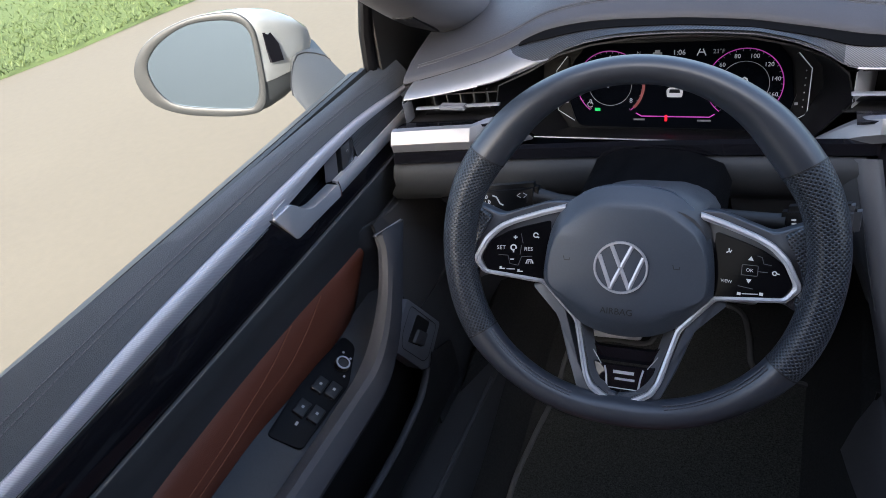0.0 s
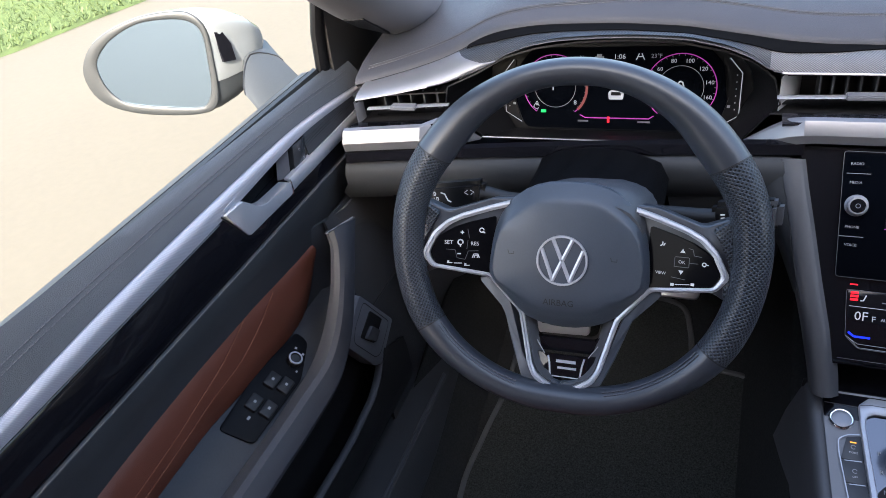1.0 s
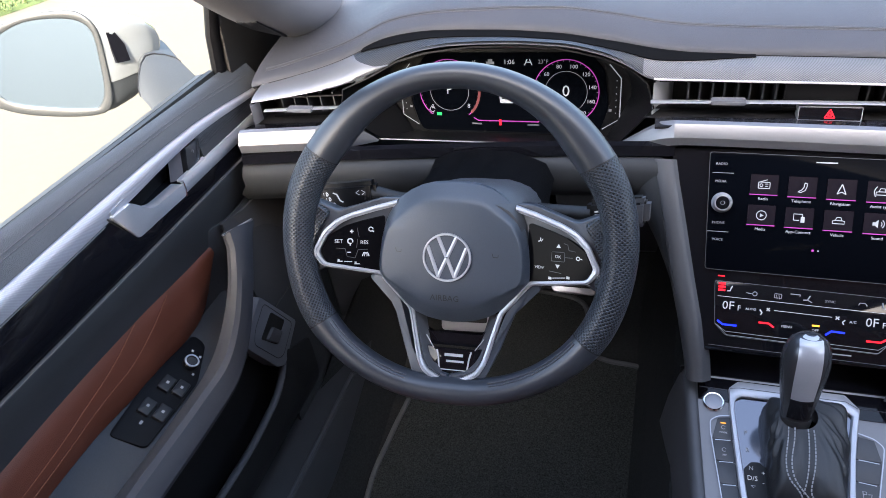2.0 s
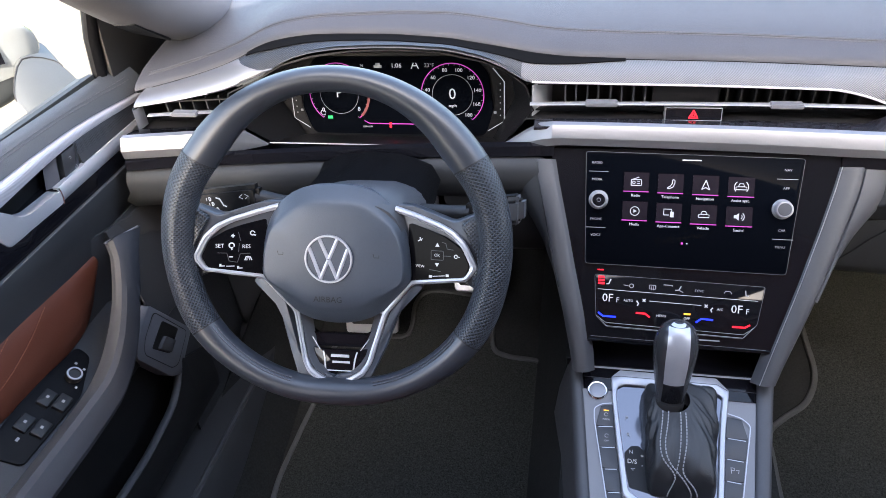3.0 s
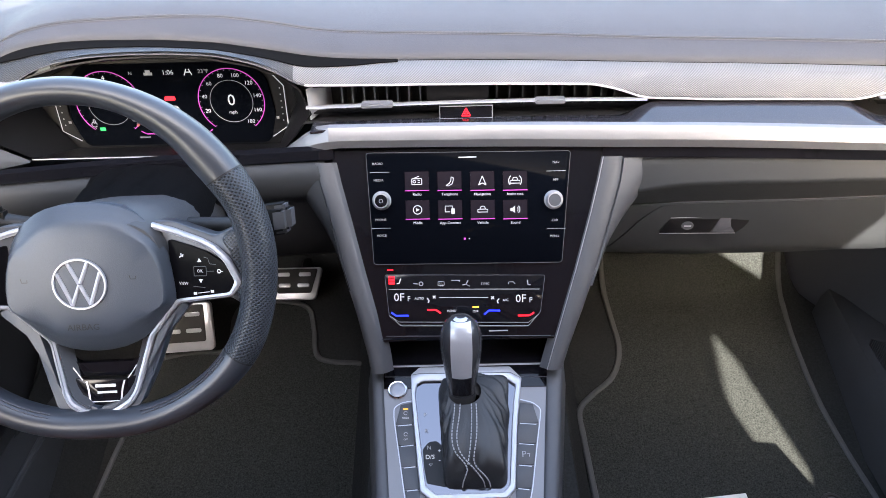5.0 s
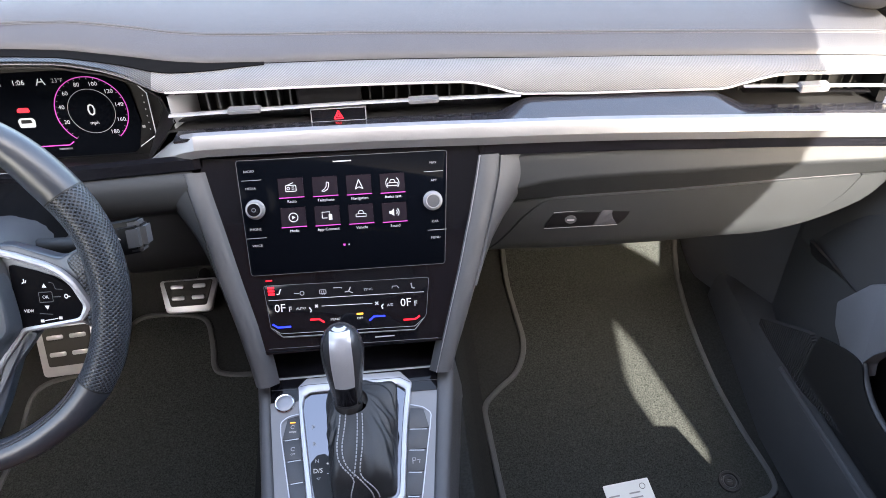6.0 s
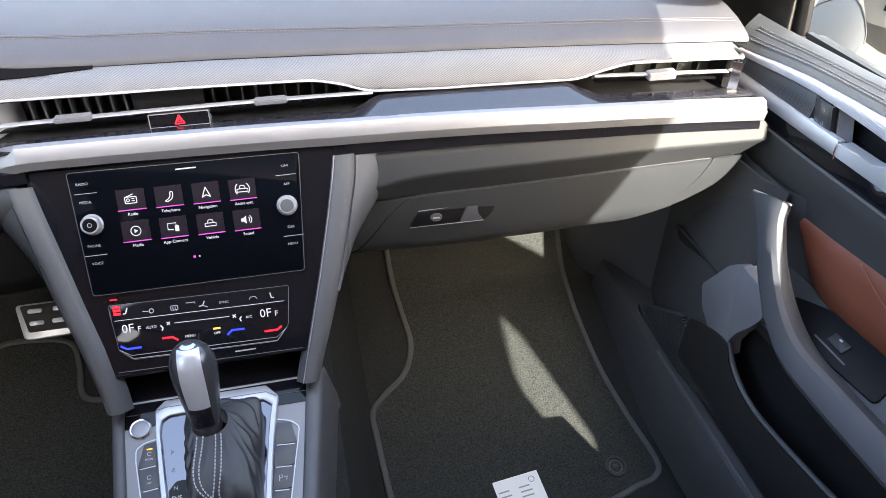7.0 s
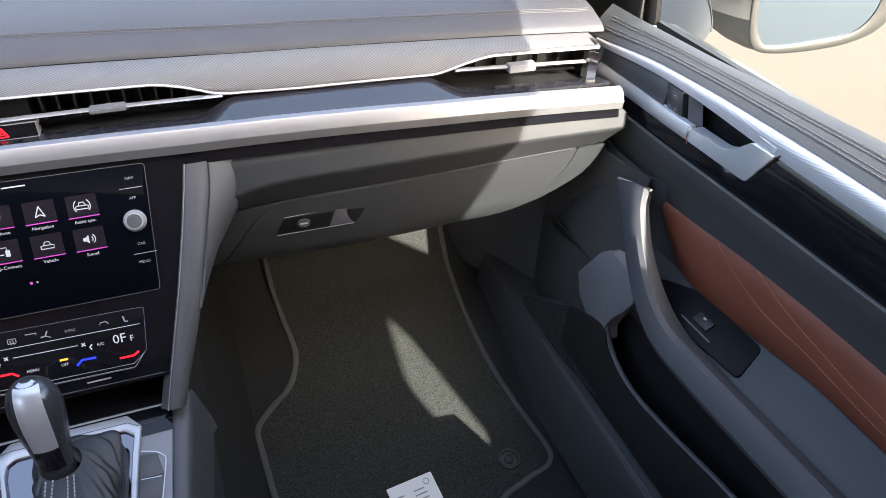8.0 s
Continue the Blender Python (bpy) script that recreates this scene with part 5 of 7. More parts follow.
    for name, pts, m in (("cold_line", [(-0.0965, -0.1388), (-0.0905, -0.1430), (-0.0750, -0.1432)], M_BLUELIT), ("warm_line", [(-0.0516, -0.1366), (-0.0406, -0.1368), (-0.0350, -0.1410)], M_REDLIT), ("cold_line", [(0.0190, -0.1436), (0.0248, -0.1388), (0.0385, -0.1393)], M_BLUELIT), ("warm_line", [(0.0605, -0.1460), (0.0750, -0.1460), (0.0805, -0.1425)], M_REDLIT)):
        part(name, line(pts, SF, 0.0022, W), m, cp, "lit red line" if m is M_REDLIT else "lit blue line", smooth=False)
    for d in (0.0, 0.0040):
        part("base_line", line([(-0.0985 + d * 0.6, -0.1430 - d * 0.3), (-0.0865 + d * 0.3, -0.1510 - d), (0.0735, -0.1548 - d), (0.0860 - d * 0.6, -0.1450 - d * 0.6)], SF, 0.0006, W), M_ICONDIM, cp, smooth=False)
    for u0, u1, v in ((0.0243, 0.0479, -0.1648), (-0.1000, -0.0925, -0.0858)):
        part("aux_mark", bars([(u0, v - 0.0007, u1, v + 0.0007)], SF, 0.0006), M_ICONDIM if u0 > 0 else M_REDLIT, cp)
    part("lower_seam", line([(-0.1040, -0.1690), (0.1010, -0.1722)], SF, 0.0006, 0.0003), M_INK, cp, smooth=False)


# ---- centre console and selector ----
KF = plane_frame((-0.005, 0.679, 0.543), (0, 1, 0.25))


def build_console():
    co = thing("centre_console", "gloss and grey centre console with button rows", "centre console")
    # grey side rails running back from the stack
    for s in (-1, 1):
        rows = []
        for v in span(0.045, -0.42, 14):
            f = min(1.6, (0.045 - v) / 0.19)
            inn, out = (0.1085 - 0.0165 * f, 0.1228 - 0.0155 * f) if s < 0 else (0.1060 - 0.0235 * f, 0.1275 - 0.0275 * f)
            rows.append([KF @ Vector((s * a, v, w)) for a, w in ((inn - 0.0005, -0.01), (inn, 0.001), (inn + 0.003, 0.004), (out - 0.005, 0.004), (out - 0.001, 0.0), (out + 0.001, -0.01), (out + 0.012, -0.08), (out + 0.03, -0.30))])
        part("side_rail", grid(rows, 0.002), M_GREY, co, "grey plastic side rail", angle=50)
        part("rail_joint", box((-0.011, -0.0008, -0.012), (0.011, 0.0008, 0.0048), m=KF @ Matrix.Translation((s * 0.115, 0.0425, 0))), M_BLACK, co)
    deck = [(-0.1075, 0.040), (0.1045, 0.040), (0.064, -0.40), (-0.080, -0.40)]
    part("deck", prism(deck, KF, -0.02, 0.0), M_DECK, co, "satin grey deck plate")
    part("front_gloss", prism([(-0.1065, 0.042), (0.1055, 0.042), (0.1010, 0.001), (-0.1040, 0.002)], KF, -0.01, 0.0012), M_GLOSS, co, "gloss black front edge")
    part("front_line", tube([KF @ Vector((u, 0.0335, 0.0014)) for u in (-0.1045, 0.1030)], 0.0016, 0.0008, 6), M_LACQUER, co, "bright strip along the front edge")
    part("front_line", tube([KF @ Vector((u, 0.0185 - 0.02 * (u + 0.1), 0.0013)) for u in (-0.1035, 0.1035)], 0.0005, 0.0005, 6), M_GREY, co)
    outer = [(-0.0690, -0.010), (-0.0702, 0.0185), (-0.0595, 0.0290), (0.0560, 0.0280), (0.0700, 0.0115), (0.0645, -0.0200), (0.0600, -0.0500), (0.0518, -0.1290), (0.0420, -0.1395), (-0.0430, -0.1415), (-0.0570, -0.1305), (-0.0655, -0.0500)]
    inner = [(-0.0642, -0.0078), (-0.0625, 0.0050), (-0.0550, 0.0098), (0.0515, 0.0108), (0.0615, 0.0020), (0.0575, -0.0200), (0.0535, -0.0500), (0.0455, -0.1250), (0.0385, -0.1330), (-0.0385, -0.1345), (-0.0505, -0.1240), (-0.0595, -0.0500)]
    bz = part("bezel", ringplate(rounded(outer, 0.002, 3), rounded(inner, 0.002, 3), KF, -0.004, 0.0065), M_LACQUER, co, "bright satin silver selector frame")
    part("bezel_line", line([(-0.0690, 0.0175), (-0.0585, 0.0195), (0.0560, 0.0185), (0.0680, 0.0110)], KF, 0.0008, 0.0069), M_GREY, bz, smooth=False)
    part("selector_plate", prism([(u * 1.03, v * 1.03) for u, v in rounded(inner, 0.005, 3)], KF, -0.006, 0.0015), M_SHEEN, co, "glossy selector plate")
    for nm, u, v in (("P", -0.0516, -0.035), ("R", -0.0500, -0.056), ("N", -0.0470, -0.0774)):
        words("gear_letter", nm, 0.0065, KF, u, v, M_ICONDIM, co, 0.0024)
    words("gear_letter", "D/S", 0.0075, KF, -0.0458, -0.0890, M_ICON, co, 0.0024)
    words("gear_letter", "+", 0.007, KF, -0.0345, -0.0815, M_ICON, co, 0.0024)
    words("gear_letter", "-", 0.007, KF, -0.0345, -0.0925, M_ICON, co, 0.0024)
    part("gate_mark", line([(-0.0472, -0.0972), (-0.0450, -0.0995), (-0.0428, -0.0972), (-0.0472, -0.0972)], KF, 0.0006, 0.0024), M_ICONDIM, co, smooth=False)
    # flat black patch paints a dark reflection at the selector plate's lower left
    part("dark_reflection", prism(rounded([(-0.0545, -0.0790), (-0.0470, -0.0700), (-0.0380, -0.0690), (-0.0260, -0.0800), (-0.0260, -0.1250), (-0.0495, -0.1200), (-0.0530, -0.1000)], 0.002), KF, 0.0, 0.0021), M_HOUSING, co, "dark patch painted as a reflection on the selector plate")
    m = KF @ Matrix.Translation((-0.0868, 0.0, 0))
    sb = part("start_button", lathe([(0.0125, 0.0), (0.0125, 0.002), (0.0115, 0.003), (0.0105, 0.0026)], m, 32), M_CHROME, co, "chrome-rimmed start button")
    part("button_cap", lathe([(0.0104, 0.0), (0.0102, 0.0030), (0.0080, 0.0036), (0.004, 0.0036)], m, 32), M_SATIN, sb, "satin silver cap")
    for s in (-1, 1):
        if s < 0:
            ol = rounded([(-0.0668, -0.0160), (-0.0815, -0.0185), (-0.0905, -0.0250), (-0.0900, -0.0400), (-0.0823, -0.0880), (-0.0735, -0.1430), (-0.0640, -0.1560)], 0.004)[5:-5]
            fr = [(-0.0668, -0.0160), *ol, (-0.0640, -0.1560)]
            oe = [(-0.016, 0.0880), (-0.025, 0.0895), (-0.040, 0.0890), (-0.088, 0.0815), (-0.145, 0.0725), (-0.160, 0.0660)]
            ie = [(-0.016, 0.0680), (-0.050, 0.0655), (-0.130, 0.0575), (-0.160, 0.0560)]
        else:
            ol = rounded([(0.0660, -0.0170), (0.0815, -0.0215), (0.0905, -0.0300), (0.0880, -0.0450), (0.0820, -0.0742), (0.0716, -0.1284), (0.0660, -0.1480)], 0.004)[5:-5]
            fr = [(0.0660, -0.0170), *ol, (0.0660, -0.1480)]
            oe = [(-0.018, 0.0870), (-0.030, 0.0890), (-0.045, 0.0870), (-0.0742, 0.0810), (-0.1284, 0.0706), (-0.160, 0.0640)]
            ie = [(-0.018, 0.0660), (-0.050, 0.0605), (-0.130, 0.0525), (-0.160, 0.0500)]
        oe, ie = sorted(oe), sorted(ie)
        part("button_frame", line(fr, KF, 0.0012, 0.0026), M_LACQUER, co, "thin silver line round the buttons", smooth=False)
        cuts = (-0.0175, -0.0478, -0.0740, -0.1004, -0.1275, -0.1540) if s < 0 else (-0.0200, -0.0488, -0.0746, -0.1008, -0.1282, -0.1540)
        for k in range(5):
            v0, v1 = cuts[k] - 0.0006, cuts[k + 1] + 0.0006
            p = [(s * lerp(v0, ie), v0), (s * lerp(v0, oe) - s * (0.006 if k == 0 else 0), v0 - (0.003 if k == 0 else 0)), (s * lerp(v1, oe), v1), (s * lerp(v1, ie), v1)]
            cc = sum((Vector(q) for q in p), Vector((0, 0))) / 4
            bt = part("button", prism(rounded(p, 0.001, 2), KF, 0.0, 0.0020, 0.0005), M_BUTTON, co, "grey push button")
            if k < 4:
                v = cuts[k + 1]
                a, b = lerp(v, ie) + 0.0025, lerp(v, oe) - 0.0030
                part("button_line", line([(s * a, v), (s * b, v - (0.0012 if s < 0 else 0.0016))], KF, 0.0010, 0.0026), M_LACQUER, co, smooth=False)
            if s < 0 and k < 2:
                words("button_text", "MODE" if k == 0 else "OFF", 0.0030, KF, cc.x, cc.y - 0.0055, M_ICON, bt, 0.0026)
                part("button_symbol", line(arc(cc.x, cc.y + 0.001, 0.0022, 20, 320, 12), KF, 0.0007, 0.0026), M_ICONDIM, bt, smooth=False)
                if k == 0:
                    part("button_light", bars([(cc.x - 0.003, cc.y + 0.0060, cc.x + 0.003, cc.y + 0.0072)], KF, 0.0026), M_AMBER, bt)
            if s > 0 and k == 2:
                bm = line([(cc.x - 0.004, cc.y - 0.0035), (cc.x - 0.004, cc.y + 0.0035), (cc.x - 0.0005, cc.y + 0.0030), (cc.x - 0.0005, cc.y + 0.0005), (cc.x - 0.004, cc.y)], KF, 0.0009, 0.0026)
                line([(cc.x + 0.0010, cc.y + 0.0005), (cc.x + 0.0045, cc.y + 0.0010), (cc.x + 0.0035, cc.y - 0.0030)], KF, 0.0009, 0.0026, bm)
                part("button_symbol", bm, M_ICONDIM, bt, smooth=False)

    gs = thing("gear_selector", "dark and silver gear selector with a stitched leather boot", "gear selector")
    # boot: square base folding up to the neck
    corner = [Vector(p) for p in rounded([(-0.036, -0.004), (0.052, -0.004), (0.043, -0.127), (-0.029, -0.127)], 0.010, 4)]
    base = []
    for a, b in zip(corner, corner[1:] + corner[:1]):
        k = max(1, round((b - a).length / 0.0022))
        base += [a.lerp(b, i / k) for i in range(k)]
    neck_c = Vector((-0.0075, 0.645, 0.578))
    rows = []
    for f in span(0, 1, 30):
        row = []
        for i, p in enumerate(base):
            b = KF @ Vector((p[0], p[1], 0.001))
            ang = math.atan2(p[1] + 0.068, p[0] - 0.005)
            nk = neck_c + Vector((0.019 * math.cos(ang), 0.017 * math.sin(ang), 0.004 * math.sin(ang)))
            g = f ** 2.2
            q = b.lerp(nk, g)
            q.z = b.z + (nk.z - b.z) * f ** 0.66 + 0.003 * math.sin(math.pi * f)
            # deep crease running from the neck down the side, between two lobes
            ac = 0.12 + 1.45 * f
            bell = math.sin(math.pi * min(1.0, max(0.0, (f - 0.10) / 0.86)))
            fold = math.exp(-((ang - ac) / 0.11) ** 2) * bell * 0.030 + (0.0012 * math.sin(ang * 9 + f * 7) + 0.0009 * math.sin(ang * 17 - f * 11)) * math.sin(math.pi * f)
            lift = (math.exp(-((ang - ac + 0.26) / 0.13) ** 2) * 0.006 + math.exp(-((ang - ac - 0.26) / 0.13) ** 2) * 0.006) * bell
            q += Vector((math.cos(ang), math.sin(ang), 0.3)) * (lift - fold)
            row.append(q)
        rows.append(row)
    boot = part("boot", grid(rows, close=True), M_BOOT, gs, "black leather boot", angle=80)
    # twin seams running down the front face
    def on_boot(u, f):
        b = KF @ Vector((u * 1.3, -0.125, 0.003))
        nk = neck_c + Vector((u, -0.0185, 0.0))
        q = b.lerp(nk, f ** 2.2)
        q.z = b.z + (nk.z - b.z) * f ** 0.66 + 0.003 * math.sin(math.pi * f)
        return q + Vector((0, -0.0020, 0.0012))
    strands = ([(0, -0.0125), (0.3, -0.0165), (0.5, -0.0130), (0.66, -0.0012), (0.8, -0.0030), (1, -0.0070)], [(0, -0.0060), (0.3, -0.0118), (0.5, -0.0085), (0.66, 0.0012), (0.8, 0.0075), (1, 0.0140)], [(0, 0.0068), (0.3, 0.0030), (0.5, 0.0005), (0.62, -0.0016)], [(0, 0.0124), (0.3, 0.0085), (0.5, 0.0045), (0.66, 0.0034), (0.8, 0.0120), (1, 0.0190)])
    for tab in strands:
        path = [on_boot(soft(g, tab, 0.08), 1 - g) for g in span(0.0, tab[-1][0], 26)]
        stitches(path, M_THREAD, boot, 0.0040, 0.0028, 0.0006)
    # knob
    axis = Vector((0.0, 0.22, 1.0)).normalized()
    km = plane_frame((-0.0125, 0.6445, 0.572), (0, 1, -0.22))
    km = Matrix(((1, 0, 0, -0.0115), (0, axis.z, axis.y, 0.644), (0, -axis.y, axis.z, 0.572), (0, 0, 0, 1)))
    prof = [(0.0158, 0.0), (0.0162, 0.010), (0.0182, 0.024), (0.0212, 0.044), (0.0240, 0.064), (0.0246, 0.076), (0.0232, 0.089), (0.0190, 0.100), (0.0118, 0.107), (0.0040, 0.1095)]
    rows = [[km @ Vector((r * math.cos(2 * math.pi * k / 28), 0.92 * r * math.sin(2 * math.pi * k / 28), h)) for k in range(28)] for r, h in prof]
    kn = part("knob", grid(rows, close=True, caps=True), M_KNOB, gs, "smooth gunmetal selector knob")
    def inlay(lo, hi, width, material, name, label):
        rows = []
        for h in span(lo, hi, 22):
            r = float(np.interp(h, [q for _, q in prof], [q for q, _ in prof]))
            w = min(width(h), r * 0.98)
            rows.append([km @ Vector((t * w, -0.92 * math.sqrt(max(0, r * r - (t * w) ** 2)) - 0.0007, h + 0.0004)) for t in span(-1, 1, 9)])
        part(name, grid(rows, 0.001), material, kn, label)
    inlay(0.036, 0.1090, lambda h: 0.0112 + 0.0012 * math.sin(math.pi * (h - 0.036) / 0.073), M_LACQUER, "knob_inlay", "satin silver front inlay")
    inlay(0.010, 0.0355, lambda h: 0.0108, M_GLOSS, "release_button", "gloss black release button")
    part("collar", lathe([(0.0165, -0.004), (0.0168, 0.002), (0.0155, 0.006)], km), M_BLACK, kn)


build_cluster()
build_stack()
build_console()


# ---- steering wheel ----
WA = radians(18)
WF = plane_frame((-0.372, 0.595, 0.793), (0, math.sin(WA), math.cos(WA))) @ Matrix.Rotation(radians(3.5), 4, "Y")
RA = radians(26.5)
RF = plane_frame((-0.372, 0.595, 0.793), (0, math.sin(RA), math.cos(RA))) @ Matrix.Rotation(radians(4.5), 4, "Y")
# outer and inner radius of the rim by the angle from its top
RIM = [(0, 0.1770, 0.1500), (15, 0.1770, 0.1505), (30, 0.1775, 0.1470), (42, 0.1792, 0.1435), (50, 0.1795, 0.1400), (56, 0.1800, 0.1390), (65, 0.1822, 0.1450), (75, 0.1828, 0.1465), (90, 0.1830, 0.1475), (105, 0.1832, 0.1490), (118, 0.1862, 0.1510), (128, 0.1850, 0.1515), (140, 0.1812, 0.1505), (150, 0.1785, 0.1490), (160, 0.1768, 0.1480), (170, 0.1748, 0.1450), (180, 0.1735, 0.1430)]


def rim_size(a):
    """Middle radius and half width of the rim, a in degrees from the top."""
    a = abs((a + 180) % 360 - 180)
    ro = soft(a, [(p, q) for p, q, _ in RIM], 8)
    ri = soft(a, [(p, q) for p, _, q in RIM], 8)
    return (ro + ri) / 2, (ro - ri) / 2


def hub_depth(u, v):
    """Depth of the spokes behind the rim's plane: they dish towards the hub."""
    f = min(1.0, max(0.0, max((abs(u) - 0.077) / 0.068, (-v - 0.070) / 0.055)))
    return -0.021 + 0.021 * f


def dished(pts, back, front, edge=0.0):
    """A plate that follows the dish of the spokes, outline pts in the wheel's plane."""
    bm = bmesh.new()
    c = sum((Vector(p) for p in pts), Vector((0, 0))) / len(pts)
    rings = [(back, 0.0)] + ([(front - edge, 0.0), (front - edge * 0.3, edge * 0.35), (front, edge)] if edge else [(front, 0.0)])
    vs = []
    for w, inset in rings:
        row = []
        for p in pts:
            d = Vector(p) - c
            q = c + d * max(0.0, 1 - inset / max(d.length, 1e-6))
            row.append(bm.verts.new(RF @ Vector((q.x, q.y, hub_depth(*p) + w))))
        vs.append(row)
    n = len(pts)
    for a, b in zip(vs, vs[1:]):
        for i in range(n):
            bm.faces.new((a[i], a[(i + 1) % n], b[(i + 1) % n], b[i]))
    bm.faces.new(vs[-1])
    bm.faces.new(vs[0][::-1])
    return bm


def build_wheel():
    wh = thing("steering_wheel", "black leather flat-bottomed steering wheel with silver spoke trim", "steering wheel")
    N = 28
    def section(a, grow=0.0):
        m, h = rim_size(a)
        t = radians(a)
        c = Vector((m * math.sin(t) + 0.0012, m * math.cos(t) + 0.020, 0.0))
        d = Vector((math.sin(t), math.cos(t), 0))
        row = []
        for k in range(N):
            q = 2 * math.pi * k / N
            co, si = math.cos(q), math.sin(q)
            # the front of the rim carries a soft ridge
            e = 1.12 if si > 0 else 0.9
            row.append(RF @ (c + d * ((h - 0.0006 + grow) * math.copysign(abs(co) ** 0.92, co)) + Vector((0, 0, (0.0165 + grow) * math.copysign(abs(si) ** e, si)))))
        return row
    def arcpart(name, a0, a1, material, label, n):
        ob = part(name, grid([section(a0 + (a1 - a0) * k / (n - 1)) for k in range(n)], close=True, caps=True), material, wh, label, angle=55)
        # leather grain runs along the rim
        uv = ob.data.uv_layers.new(name="leather")
        step = 0.165 * radians(abs(a1 - a0)) / (n - 1)
        for f in ob.data.polygons:
            ks = [v % N for v in f.vertices]
            wrap = len(ks) == 4 and max(ks) - min(ks) > 2
            for li, v in zip(f.loop_indices, f.vertices):
                k = v % N + (N if wrap and v % N < 2 else 0)
                a, b = v // N * step, k / N * 0.105
                uv.data[li].uv = (a + b) * 0.7071, (a - b) * 0.7071
        return ob
    arcpart("rim_top", -59, 59, M_LEATHER, "smooth black leather rim", 56)
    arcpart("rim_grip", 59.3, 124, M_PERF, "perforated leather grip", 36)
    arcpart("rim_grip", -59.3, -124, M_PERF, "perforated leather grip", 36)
    low = arcpart("rim_bottom", 124.3, 235.7, M_LEATHER, "smooth black leather rim", 56)
    for a in (59.15, -59.15, 124.15, -124.15):
        part("rim_seam", grid([section(a - 0.22, 0.0004), section(a + 0.22, 0.0004)], close=True, caps=True), M_BLACK, wh)
    # cross stitching on the inner side of the lower rim
    for a0, a1 in ((126, 163), (197, 234)):
        for off in (0.0, 0.0022):
            path = []
            for k in range(44):
                a = a0 + (a1 - a0) * k / 43
                m, h = rim_size(a)
                t = radians(a)
                r = m - h * 0.84 + off
                path.append(RF @ Vector((r * math.sin(t) + 0.0012, r * math.cos(t) + 0.020, 0.0092 + off * 1.3)))
            stitches(path, M_THREADD, low, 0.0046, 0.0036, 0.0006)
    for s in (-1, 1):
        # leather arm joining hub and rim, above and around the buttons
        body = rounded([(s * 0.055, 0.060), (s * 0.080, 0.0585), (s * 0.124, 0.0445), (s * 0.150, 0.0560), (s * 0.158, 0.020), (s * 0.158, -0.020), (s * 0.148, -0.024), (s * 0.136, -0.017), (s * 0.083, -0.026), (s * 0.060, -0.030)], 0.005)
        part("spoke", dished(body, -0.022, -0.0035, 0.003), M_LEATHER, wh, "dark padded spoke")
        # perforated leather running from the grip onto the arm
        web = rounded([(s * 0.137, 0.034), (s * 0.131, 0.0430), (s * 0.142, 0.0505), (s * 0.156, 0.060), (s * 0.160, 0.0), (s * 0.156, -0.034), (s * 0.147, -0.026), (s * 0.143, -0.012), (s * 0.150, 0.0), (s * 0.146, 0.016)], 0.004)
        wob = part("spoke_web", dished(web, -0.012, 0.0020, 0.003), M_PERF, wh, "perforated leather between grip and buttons", angle=60)
        uv = wob.data.uv_layers.new(name="leather")
        inv = RF.inverted()
        for lp in wob.data.loops:
            q = inv @ wob.data.vertices[lp.vertex_index].co
            uv.data[lp.index].uv = (q.x + q.y) * 0.7071, (q.x - q.y) * 0.7071
        # flat button field, leaning back towards the hub
        pf = RF @ Matrix.Translation((s * 0.077, 0, -0.021)) @ Matrix.Rotation(-s * math.atan(0.021 / 0.068), 4, "Y")
        k0 = math.hypot(0.068, 0.021) / 0.068
        def loc(u, v):
            return (s * (abs(u) - 0.077) * k0, v)
        pad_pts = [loc(*p) for p in rounded([(0.076, 0.0405), (0.100, 0.0340), (0.1155, 0.0285), (0.1325, 0.0180), (0.1405, 0.001), (0.1350, -0.0110), (0.083, -0.0200), (0.076, -0.0190)], 0.003)]
        pad_ = part("button_pad", prism(pad_pts, pf, -0.008, 0.0005), M_TOUCH, wh, "gloss black touch buttons")
        W = 0.0011
        if s < 0:
            for tx, u, v, z in (("SET", -0.1225, 0.0118, 0.0058), ("RES", -0.0967, 0.0108, 0.0056)):
                words("button_text", tx, z, pf, *loc(u, v), M_ICON, pad_, W)
            for u, v in ((-0.1093, 0.0225), (-0.1120, 0.0)):
                cu, cv = loc(u, v)
                items = [(cu - 0.0019, cv - 0.0006, cu + 0.0019, cv + 0.0006)]
                if v > 0.01:
                    items.append((cu - 0.0006, cv - 0.0019, cu + 0.0006, cv + 0.0019))
                part("button_symbol", bars(items, pf, W), M_ICON, pad_)
            cu, cv = loc(-0.1109, 0.0114)
            bm = line(arc(cu, cv + 0.0008, 0.0026, -30, 300, 16), pf, 0.0014, W)
            line([(cu - 0.0005, cv - 0.0012), (cu + 0.0003, cv - 0.0042)], pf, 0.0012, W, bm)
            part("button_symbol", bm, M_ICON, pad_, smooth=False)
            cu, cv = loc(-0.0902, 0.0252)
            bm = line(arc(cu, cv, 0.0022, 0, 320, 14), pf, 0.0011, W)
            line([(cu + 0.0008, cv - 0.0016), (cu + 0.0034, cv - 0.0026)], pf, 0.0014, W, bm)
            part("button_symbol", bm, M_ICON, pad_, smooth=False)
            cu, cv = loc(-0.0953, -0.0018)
            bm = line([(cu - 0.0036, cv - 0.0022), (cu - 0.0022, cv + 0.0018), (cu + 0.0020, cv + 0.0018), (cu + 0.0036, cv - 0.0022)], pf, 0.0011, W)
            line([(cu - 0.0014, cv - 0.0022), (cu - 0.0014, cv + 0.0004), (cu + 0.0014, cv + 0.0004), (cu + 0.0014, cv - 0.0022)], pf, 0.0010, W, bm)
